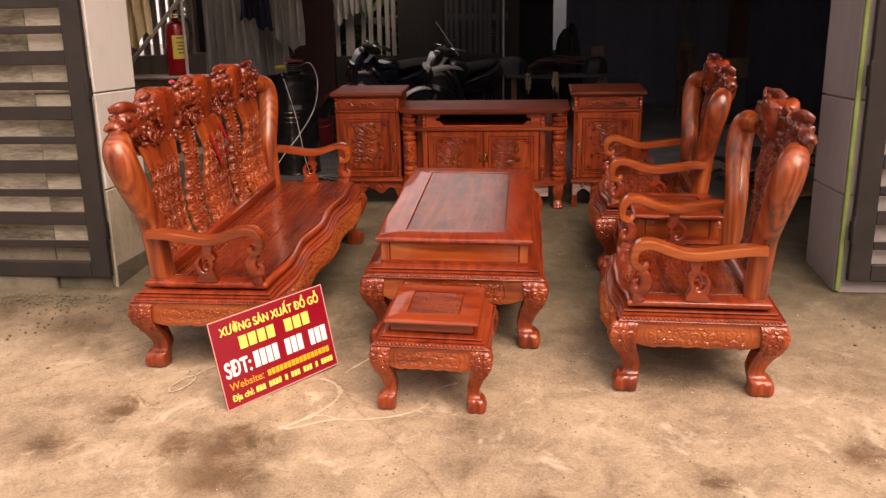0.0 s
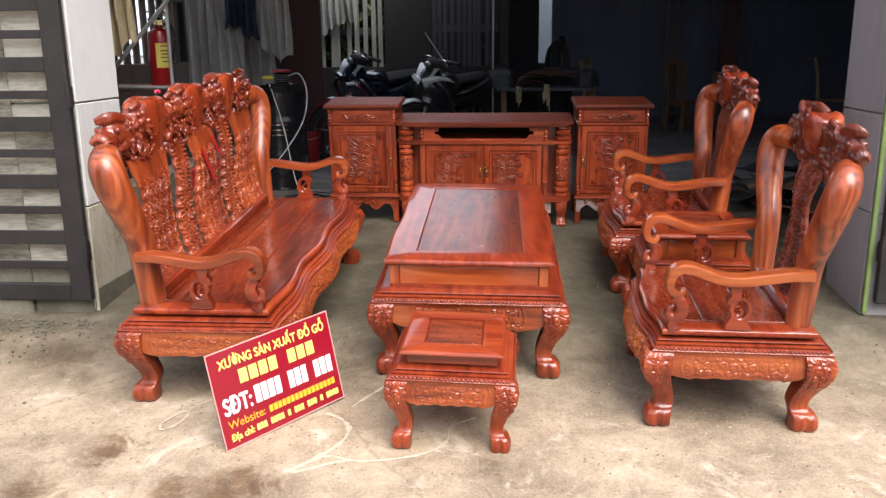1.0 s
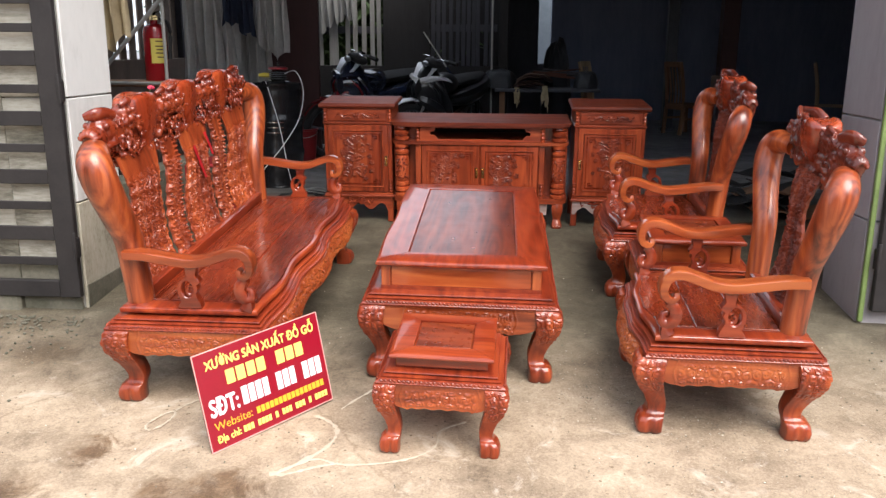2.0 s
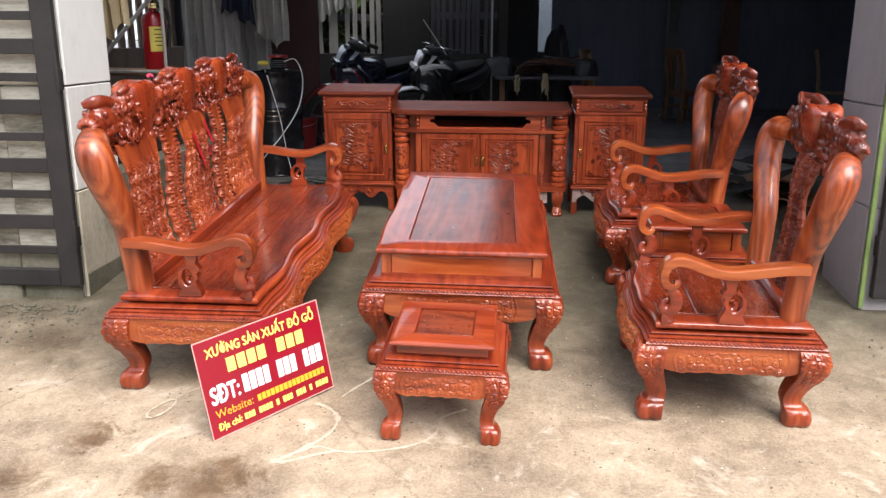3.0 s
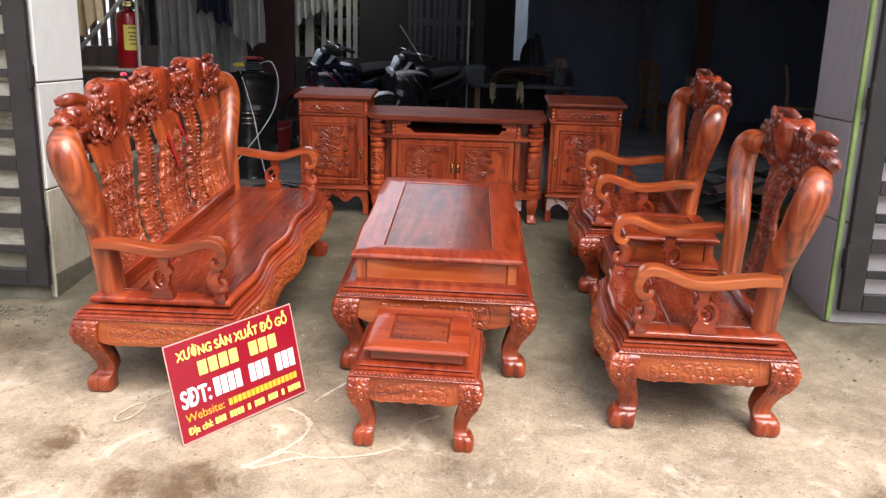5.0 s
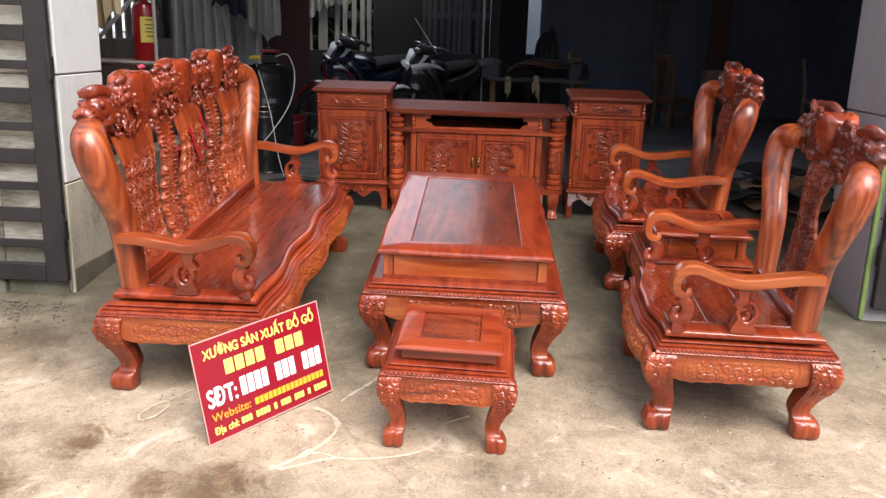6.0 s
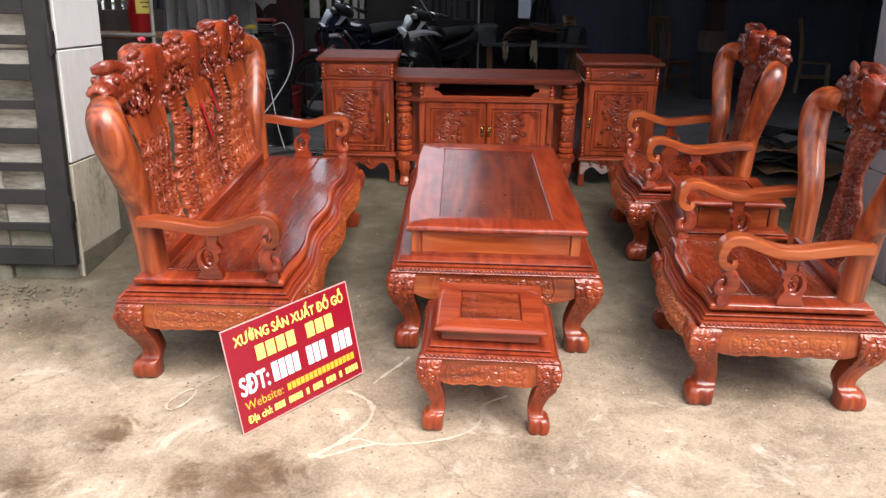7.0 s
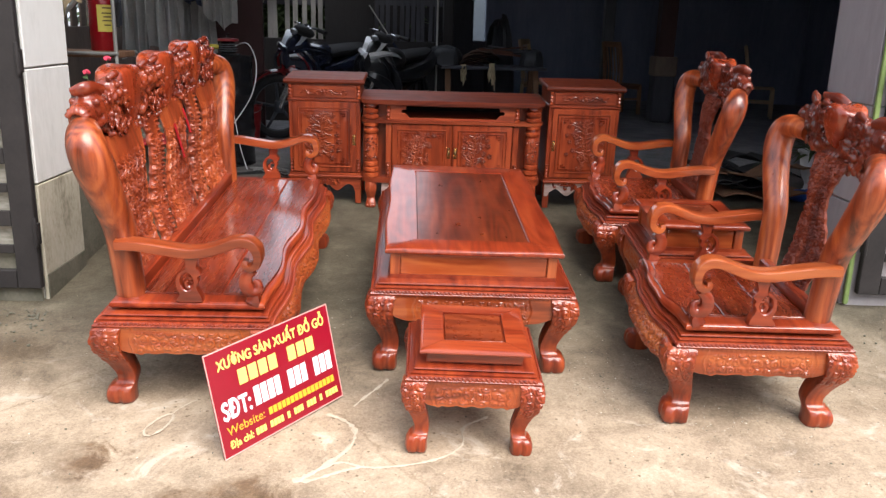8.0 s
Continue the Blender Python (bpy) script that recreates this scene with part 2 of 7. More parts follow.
def ball(s, c, r, turn=None, seg=8, rings=5):
    """An ellipsoid at c with the half axes r."""
    c = Vector(c)
    if not isinstance(r, (tuple, list)):
        r = (r, r, r)
    t = Euler([radians(a) for a in turn]).to_matrix() if turn else None
    vs = []
    for k in range(rings + 1):
        th = math.pi * k / rings
        for i in range(seg if 0 < k < rings else 1):
            a = 2 * math.pi * i / seg
            p = Vector((r[0] * math.sin(th) * math.cos(a), r[1] * math.sin(th) * math.sin(a), r[2] * math.cos(th)))
            vs.append(c + (t @ p if t else p))
    fs = [(0, 1 + i, 1 + (i + 1) % seg) for i in range(seg)]
    for k in range(1, rings - 1):
        a, b = 1 + (k - 1) * seg, 1 + k * seg
        fs += [(a + i, b + i, b + (i + 1) % seg, a + (i + 1) % seg) for i in range(seg)]
    e, last = 1 + (rings - 1) * seg, 1 + (rings - 2) * seg
    fs += [(e, last + (i + 1) % seg, last + i) for i in range(seg)]
    return s.add(vs, fs)


def smooth_path(pts, steps):
    """Points along a smooth curve through pts (each of any length)."""
    out, n = [], len(pts)
    for i in range(n - 1):
        p = [np.array(pts[max(0, min(n - 1, i + k))], float) for k in (-1, 0, 1, 2)]
        for j in range(steps):
            u = j / steps
            out.append(0.5 * (2 * p[1] + (p[2] - p[0]) * u + (2 * p[0] - 5 * p[1] + 4 * p[2] - p[3]) * u * u + (3 * p[1] - p[0] - 3 * p[2] + p[3]) * u**3))
    out.append(np.array(pts[-1], float))
    return out


def tube(s, pts, radii, seg=8, up=(0, 0, 1), flat=1.0, square=0.0, steps=0):
    """A bar along pts, with a radius a point; flat: the section's height to its width; square: 0 round to 1 blocky."""
    pts = [tuple(p) for p in pts]
    if not isinstance(radii, (tuple, list)):
        radii = [radii] * len(pts)
    if steps:
        rows = smooth_path([(*p, r) for p, r in zip(pts, radii)], steps)
        pts, radii = [tuple(r[:3]) for r in rows], [float(r[3]) for r in rows]
    loops, up = [], Vector(up)
    for i, p in enumerate(pts):
        way = (Vector(pts[min(i + 1, len(pts) - 1)]) - Vector(pts[max(i - 1, 0)])).normalized()
        side = way.cross(up)
        side = side.normalized() if side.length > 1e-4 else way.orthogonal().normalized()
        top = side.cross(way)
        loop = []
        for k in range(seg):
            a = 2 * math.pi * (k + 0.5) / seg
            ca, sa = math.cos(a), math.sin(a)
            g = 1 / max(abs(ca), abs(sa)) if square else 1
            g = 1 + (g - 1) * square
            loop.append(Vector(p) + side * (ca * g * radii[i]) + top * (sa * g * radii[i] * flat))
        loops.append(loop)
    return loft(s, loops)


def lathe(s, profile, at=(0, 0, 0), seg=16):
    """A turned piece: profile of (radius, z)."""
    return loft(s, [[(at[0] + r * math.cos(2 * math.pi * i / seg), at[1] + r * math.sin(2 * math.pi * i / seg), at[2] + z) for i in range(seg)] for r, z in profile])


def plate(s, outline, t, m=None, edge=0.003):
    """A flat board: outline in x and z, from y = 0 to y = t, with softened edges; m moves it."""
    cx, cz = sum(p[0] for p in outline) / len(outline), sum(p[1] for p in outline) / len(outline)
    k = Shape()
    big = max(max(abs(p[0] - cx), abs(p[1] - cz)) for p in outline)
    g = 1 - edge / big
    inner = [(cx + (p[0] - cx) * g, cz + (p[1] - cz) * g) for p in outline]
    loft(k, [[(x, y, z) for x, z in o] for o, y in ((inner, 0), (outline, edge), (outline, t - edge), (inner, t))])
    if m:
        k.moved(m)
    return s.add(k.v, k.f)


def part(name, s, mat, parent=None, label="", sharp=30):
    """One mesh object out of a Shape, under a thing or a part."""
    mesh = bpy.data.meshes.new(name)
    mesh.from_pydata(s.v, [], s.f)
    bm = bmesh.new()
    bm.from_mesh(mesh)
    bmesh.ops.recalc_face_normals(bm, faces=bm.faces)
    bm.to_mesh(mesh)
    bm.free()
    mesh.shade_smooth()
    mesh.set_sharp_from_angle(angle=radians(sharp))
    mesh.materials.append(mat)
    ob = new(name, mesh)
    ob.parent = parent
    if label:
        tagged(ob, label)
    return ob


def thing(name, m, label, category, group="", kind=""):
    ob = new(name)
    ob.empty_display_size = 0.1
    ob.matrix_world = m
    return tagged(ob, label, category, group, kind)


def solid(name, s, mat, m, label, category="", group="", kind=""):
    """A thing or piece of the setting that is one mesh."""
    ob = part(name, s, mat)
    ob.matrix_world = m
    return tagged(ob, label, category, group, kind)


def rounded_rect(x0, x1, y0, y1, wave=None, n=24, back=None, ends=None):
    """A loop round a rectangle whose x0 edge swells by wave(0..1) and whose x1 edge by back."""
    pts = [(x0 - (wave(i / n) if wave else 0), y1 + (y0 - y1) * i / n) for i in range(n + 1)]
    ends = ends or (lambda u: 0)
    pts += [(x0 + (x1 - x0) * i / 16, y0 - ends(i / 16)) for i in range(1, 16)]
    pts += [(x1 + (back(i / n) if back else 0), y0 + (y1 - y0) * i / n) for i in range(n + 1)]
    pts += [(x1 + (x0 - x1) * i / 16, y1 + ends(i / 16)) for i in range(1, 16)]
    return pts


def moulding(s, x0, x1, y0, y1, profile, wave=None, back=None, n=24, front=1.0):
    """A stack of rectangular loops: profile of (how far outward, z); front: how much of that holds on the x0 side."""
    return loft(s, [[(x, y, z) for x, y in rounded_rect(x0 - o * front, x1 + o, y0 - o, y1 + o, wave, n, back)] for o, z in profile])


def scrollwork(s, at, u, v, w, h, seed, stems=8, buds=40, thick=0.004, lift=0.006):
    """Carved relief of winding stems with leaves and blossoms, over a field w by h round at, spanned by u and v."""
    rnd = random.Random(seed)
    at, u, v = Vector(at), Vector(u).normalized(), Vector(v).normalized()
    n = u.cross(v)
    for k in range(stems):
        a, b = rnd.uniform(-0.42, 0.42) * w, rnd.uniform(-0.42, 0.42) * h
        way, bend = rnd.uniform(0, 6.28), rnd.choice((-1, 1)) * rnd.uniform(1.2, 3.2)
        step, pts = 0.055 * (w + h), []
        for i in range(8):
            pts.append(at + u * a + v * b + n * (lift * (0.5 + 0.3 * math.sin(i))))
            a, b = a + math.cos(way) * step, b + math.sin(way) * step
            if abs(a) > w / 2 or abs(b) > h / 2:
                break
            way += bend * 0.35
        if len(pts) > 2:
            tube(s, pts, [thick * (1.15 - 0.6 * i / len(pts)) for i in range(len(pts))], 5, up=n)
        for i in range(max(1, buds // stems)):
            c = rnd.choice(pts)
            p = c + u * rnd.gauss(0, 0.045 * w) + v * rnd.gauss(0, 0.045 * h)
            d = p - at
            if abs(d.dot(u)) > w / 2 or abs(d.dot(v)) > h / 2:
                continue
            r = rnd.uniform(0.7, 1.6) * thick * 1.7
            q = Shape()
            ball(q, (0, 0, 0), (r * rnd.uniform(1.1, 2.0), r * 0.8, r * 0.75), (0, 0, rnd.uniform(0, 360)), 6, 4)
            q.moved(Matrix.Translation(p) @ Matrix((u, v, n)).transposed().to_4x4())
            s.add(q.v, q.f)
    return s


def carve_field(seed, w, h, cell):
    """Centres of the scrolls of a carved field, w by h, with their turns; about one to each cell."""
    rnd = random.Random(seed)
    rows = []
    ny, nx = max(1, round(h / cell)), max(1, round(w / cell))
    for j in range(-1, ny + 1):
        for i in range(-1, nx + 1):
            rows.append(((i + 0.5 + 0.5 * (j % 2) + rnd.uniform(-0.3, 0.3)) * w / nx - w / 2, (j + 0.5 + rnd.uniform(-0.3, 0.3)) * h / ny - h / 2, rnd.uniform(0.75, 1.3), rnd.choice((-1, 1)), rnd.uniform(0, 6.28), rnd.choice((1, 1, 2, 5))))
    return np.array(rows), cell


def carve(field, a, b):
    """Height 0 to 1 of carved cloud scrolls and blossoms at the places a, b."""
    rows, cell = field
    a, b = np.asarray(a, float).ravel(), np.asarray(b, float).ravel()
    da, db = a[:, None] - rows[:, 0], b[:, None] - rows[:, 1]
    d = np.hypot(da, db) / (cell * rows[:, 2])
    order = np.argsort(d, axis=1)[:, :2]
    pick = np.arange(len(a))
    k = order[:, 0]
    d0, d1 = d[pick, k], d[pick, order[:, 1]]
    th = np.arctan2(db[pick, k], da[pick, k])
    spiral = 0.5 + 0.5 * np.cos(2 * math.pi * 2.3 * d0 - rows[k, 3] * rows[k, 5] * th + rows[k, 4])
    edge = np.clip((d1 - d0) / 0.28, 0, 1)
    edge = edge * edge * (3 - 2 * edge)
    return edge * (0.15 + 0.85 * spiral ** 0.55) * (1 - 0.15 * np.minimum(1, d0) ** 2)


def rope(s, a, b, r, pitch, wave=None, out=None):
    """A carved band of slanting leaves from a to b."""
    a, b = Vector(a), Vector(b)
    n = max(2, int((b - a).length / pitch))
    yaw = math.degrees(math.atan2((b - a).y, (b - a).x))
    for i in range(n):
        t = (i + 0.5) / n
        p = a.lerp(b, t)
        if wave:
            p = p + Vector(out) * wave(t)
        ball(s, p, (r * 1.05, r * 0.55, pitch * 0.42), (0, 38, yaw), 8, 5)
    return s


# ---- carved furniture ----
def cabriole(s, x, y, sx, sy, top, r, seed):
    """A bowed leg with scrolls carved into its knee, and a paw foot; sx and sy point to the outer corner."""
    k = top / 0.30
    levels = [(0.300, 0.004, 1.04), (0.290, 0.012, 1.09), (0.270, 0.019, 1.13), (0.245, 0.022, 1.12), (0.215, 0.018, 1.04), (0.185, 0.007, 0.95), (0.155, -0.007, 0.87), (0.125, -0.019, 0.80), (0.100, -0.026, 0.75), (0.082, -0.026, 0.74), (0.070, -0.020, 0.81), (0.063, -0.011, 0.95), (0.050, -0.004, 1.04), (0.030, -0.001, 1.07), (0.010, -0.003, 1.03), (0.0, -0.008, 0.92)]
    levels = [(z, off * r / 0.058, w) for z, off, w in levels]
    rows = smooth_path(levels, 7)
    n = 88
    ang = np.array([2 * math.pi * (i + 0.5) / n for i in range(n)])
    ca, sa = np.cos(ang), np.sin(ang)
    g = 1 + (1 / np.maximum(abs(ca), abs(sa)) - 1) * 0.74
    face = np.clip((ca * sx + sa * sy + 0.35) / 0.35, 0, 1)
    field = carve_field(seed, 2 * math.pi * r * 1.1, 0.17, 0.036)
    toe = np.arctan2(sy, sx)
    loops = []
    for z, off, w in rows:
        knee = max(0.0, min(1.0, (z - 0.150) / 0.03)) * max(0.0, min(1.0, (0.297 - z) / 0.008))
        cut = carve(field, ang * r * 1.1 - math.pi * r * 1.1, np.full(n, z - 0.22)) * 0.0065 * knee * face
        paw = max(0.0, min(1.0, (0.072 - z) / 0.03))
        claws = -0.009 * paw * np.clip(np.cos(4 * (ang - toe) + math.pi), 0, 1) ** 2 * (np.cos(ang - toe) > 0)
        soft = 1 - 0.45 * max(0.0, min(1.0, (0.085 - z) / 0.03))
        rad = (1 + (g - 1) * soft) * r * w * (0.94 - 0.04 * soft) + cut + claws
        loops.append([(x + sx * off + c * q, y + sy * off + d * q, z * k) for c, d, q in zip(ca, sa, rad)])
    loft(s, loops)


def apron(s, a, b, out, top, bottom, drop, t=0.026, wave=None, spots=(), spot_w=0.26, seed=1, n=36, full=False, flare=0.0):
    """A board between two legs with a shaped lower edge; out points outward, drop(0..1) lowers or lifts the edge. Its face is carved: cartouches at the spots, or all over, and a row of leaves along the top."""
    a, b, out = Vector(a), Vector(b), Vector(out)
    long = (b - a).length
    n = max(n, int(long / 0.0036))
    m = 28
    field = carve_field(seed, long, top - bottom, 0.036)
    us = np.arange(n + 1) / n
    low = np.array([bottom + drop(float(u)) for u in us])
    vs = np.arange(m) / (m - 1)
    A = np.repeat((us - 0.5) * long, m)
    Z = (top - 0.004 + np.outer(low + 0.010 - top, vs)).ravel()
    h = carve(field, A, Z - (top + bottom) / 2)
    d = np.full(len(A), 9.0)
    for c in spots:
        d = np.minimum(d, abs(A - c))
    e = spot_w / 2
    inside = np.clip((e - 0.008 - d) / 0.006, 0, 1) * np.clip((top - 0.022 - Z) / 0.005, 0, 1) * np.clip((Z - np.repeat(low, m) - 0.014) / 0.005, 0, 1)
    rim = np.exp(-((d - e - 0.006 * np.cos((Z - (top + bottom) / 2) * 60)) / 0.0035) ** 2) * 0.7
    if full:
        inside = np.clip((Z - np.repeat(low, m) - 0.010) / 0.006, 0, 1)
        rim = 0
    leaf = np.clip((Z - top + 0.016 - 0.007 * abs(np.sin(A * math.pi / 0.019))) / 0.004, 0, 1) * 0.55
    lift = (np.maximum(h * inside, leaf) + rim) * 0.0048
    if full:
        lift = lift * 1.9
    lift = lift.reshape(n + 1, m)
    Z = Z.reshape(n + 1, m)
    loops = []
    for i in range(n + 1):
        u = i / n
        p = a.lerp(b, u) + out * (wave(u) if wave else 0)
        q = p - out * t
        swing = [abs(flare) * 1.25 * math.sin(min(1.0, (top - Z[i, j]) / 0.085) * math.pi / 2) for j in range(m)]
        low_p = p + out * swing[-1]
        loop = [(p.x, p.y, top), (q.x, q.y, top), (q.x, q.y, low[i]), (low_p.x, low_p.y, low[i] + 0.003)]
        loop += [(p.x + out.x * (0.003 + lift[i, j] + swing[j]), p.y + out.y * (0.003 + lift[i, j] + swing[j]), Z[i, j]) for j in range(m - 1, -1, -1)]
        loops.append(loop)
    return loft(s, loops)


def ogee(u):
    """The apron's lower edge: it dips in the middle and curls up beside the legs."""
    d = abs(2 * u - 1)
    q = max(0.0, min(1.0, (d - 0.60) / 0.26))
    return 0.042 * q * q - 0.006 * math.exp(-((d - 0.52) / 0.05) ** 2) + 0.0025 * math.cos(d * 26) * (d < 0.5)


def carved_base(ob, x0, x1, y0, y1, top, wave=None, seed=1, leg_r=0.058, grow=0.052, both=False, grow_y=None, neck=0.001):
    """Stepped mouldings, aprons and four bowed legs, under a top plate whose rectangle is given; top: the underside of the plate."""
    k = top / 0.408
    g = grow
    tight = 0.66 if wave else 1.0
    less = grow - (grow if grow_y is None else grow_y)
    y0, y1 = y0 + less, y1 - less
    prof = [(g, 0.344), (g + 0.005, 0.347), (g + 0.007, 0.353), (g + 0.003, 0.358), (g - 0.005, 0.364), (g - 0.016, 0.3675), (g - 0.021, 0.368), (g - 0.019, 0.3685), (g - 0.014, 0.371), (g - 0.014, 0.3755), (g - 0.020, 0.378), (g - 0.036, 0.379), (g - 0.036, 0.3825), (g - 0.027, 0.384), (g - 0.025, 0.387), (g - 0.027, 0.391), (g - 0.034, 0.393), (neck, 0.3945), (neck, 0.412)]
    part("moulding", moulding(Shape(), x0, x1, y0, y1, [(o, z * k) for o, z in prof], wave, wave if both else None, 24, tight), mould_y, ob)
    g = grow - 0.004
    X0, X1, Y0, Y1 = x0 - g, x1 + g, y0 - g, y1 + g
    F0 = x0 - g * tight
    zt, zb = 0.349 * k, 0.230 * k
    s = Shape()
    cord = lambda a, b, out, w=None: rope(s, a, b, 0.0125, 0.0165, w, out)  # noqa: E731
    zc = 0.3590 * k
    cord((F0 - 0.004, Y0 + 0.008, zc), (F0 - 0.004, Y1 - 0.008, zc), (-1, 0, 0), wave)
    cord((X1 + 0.004, Y0 + 0.008, zc), (X1 + 0.004, Y1 - 0.008, zc), (1, 0, 0), wave if both else None)
    cord((F0 + 0.008, Y0 - 0.004, zc), (X1 - 0.008, Y0 - 0.004, zc), (0, -1, 0))
    cord((F0 + 0.008, Y1 + 0.004, zc), (X1 - 0.008, Y1 + 0.004, zc), (0, 1, 0))
    part("rope_trim", s, mould_y, ob)
    sides = [((F0, Y0, 0), (F0, Y1, 0), (-1, 0, 0), wave), ((X1, Y0, 0), (X1, Y1, 0), (1, 0, 0), wave if both else None), ((X0, Y0, 0), (X1, Y0, 0), (0, -1, 0), None), ((X0, Y1, 0), (X1, Y1, 0), (0, 1, 0), None)]
    for i, (a, b, out, w) in enumerate(sides):
        s = Shape()
        long = (Vector(b) - Vector(a)).length
        mid = (Vector(a) + Vector(b)) / 2
        u = (Vector(b) - Vector(a)).normalized()
        spots = [0.0] if long < 1.2 else [-0.32 * long, 0.0, 0.32 * long]
        apron(s, a, b, out, zt, zb, ogee, wave=w, spots=spots, spot_w=min(0.50, long * 0.62), seed=seed * 7 + i, full=bool(w), flare=X0 - F0 if w else 0.0)
        part("apron", s, orange_y if i < 2 else orange_x, ob)
    for i, (sx, sy) in enumerate(((-1, -1), (-1, 1), (1, -1), (1, 1))):
        s = Shape()
        ax = X0 + leg_r * 0.92 if sx < 0 else X1 - leg_r * 0.92
        ay = Y0 + leg_r * 0.92 if sy < 0 else Y1 - leg_r * 0.92
        cabriole(s, ax, ay, sx, sy, zt, leg_r, seed * 5 + i)
        part("leg", s, carved_leg, ob)


def framed_top(ob, x0, x1, y0, y1, top, thick, border, along_y=True, wave=None, bow=None):
    """A table top: mitred frame with a rounded edge, and a sunk panel in a groove."""
    s = Shape()
    nose = [(-0.012, top - thick), (-0.003, top - thick + 0.003), (0.003, top - thick * 0.75), (0.005, top - thick * 0.5), (0.003, top - thick * 0.25), (-0.002, top - 0.003), (-0.010, top)]
    outer = [[(x, y, z) for x, y in rounded_rect(x0 - o, x1 + o, y0 - o, y1 + o, wave, 24, wave, bow)] for o, z in nose]
    n = len(outer[0])
    inn = rounded_rect(x0 + border, x1 - border, y0 + border, y1 - border)
    vs = [p for l in outer for p in l] + [(x, y, top) for x, y in inn] + [(x, y, top - 0.012) for x, y in inn]
    m = len(outer)
    fs = []
    for a in range(m + 1):
        fs += [(a * n + i, a * n + (i + 1) % n, (a + 1) * n + (i + 1) % n, (a + 1) * n + i) for i in range(n)]
    fs.append(tuple(range(n - 1, -1, -1)))
    fs.append(tuple((m + 1) * n + i for i in range(n)))
    s.add(vs, fs)
    part("top_frame", s, wood_y if along_y else wood_x, ob)
    for a, b in (((x0, y0), (x0 + border, y0 + border)), ((x1, y0), (x1 - border, y0 + border)), ((x0, y1), (x0 + border, y1 - border)), ((x1, y1), (x1 - border, y1 - border))):
        s = tube(Shape(), [(a[0] + (b[0] - a[0]) * 0.05, a[1] + (b[1] - a[1]) * 0.05, top + 0.0004), (b[0], b[1], top + 0.0004)], 0.0007, 4, flat=0.5)
        part("mitre_joint", s, panel_x, ob)
    g = 0.006
    s = box(Shape(), x0 + border + g, x1 - border - g, y0 + border + g, y1 - border - g, top - 0.011, top - 0.003, 0.006)
    part("top_panel", s, panel_y if along_y else panel_x, ob, "dark figured sunk panel")


def drawer_block(ob, x0, x1, y0, y1, z0, z1):
    """The frieze under a table top: corner posts and recessed drawer fronts all round."""
    p = 0.042
    part("frieze_core", box(Shape(), x0 + 0.012, x1 - 0.012, y0 + 0.012, y1 - 0.012, z0, z1, 0.002), wood_y, ob)
    for a, b in ((x0, y0), (x1 - p, y0), (x0, y1 - p), (x1 - p, y1 - p)):
        part("corner_post", box(Shape(), a, a + p, b, b + p, z0, z1, 0.003), orange_z, ob)
    for y, d in ((y0, -1), (y1, 1)):
        part("drawer_front", box(Shape(), x0 + p + 0.003, x1 - p - 0.003, min(y + 0.006 * -d, y + 0.02 * -d), max(y + 0.006 * -d, y + 0.02 * -d), z0 + 0.004, z1 - 0.004, 0.003), orange_x, ob, "drawer front of amber wood")
    for x, d in ((x0, -1), (x1, 1)):
        part("side_panel", box(Shape(), min(x - 0.006 * d, x - 0.02 * d), max(x - 0.006 * d, x - 0.02 * d), y0 + p + 0.003, y1 - p - 0.003, z0 + 0.004, z1 - 0.004, 0.003), orange_y, ob)


def curl(s, c, r, turns, start, n, thick, side):
    """A carved spiral in the plane square to n."""
    n = Vector(n).normalized()
    u = n.orthogonal().normalized()
    v = n.cross(u)
    pts, k = [], int(9 * turns)
    for i in range(k + 1):
        a = start + side * 2 * math.pi * turns * i / k
        d = r * (1 - 0.8 * i / k)
        pts.append(Vector(c) + u * d * math.cos(a) + v * d * math.sin(a) + n * (0.006 * i / k))
    tube(s, pts, [thick * (0.75 + 0.5 * i / k) for i in range(k + 1)], 6, up=n)
    ball(s, Vector(c) + n * 0.003, thick * 1.15, None, 8, 5)


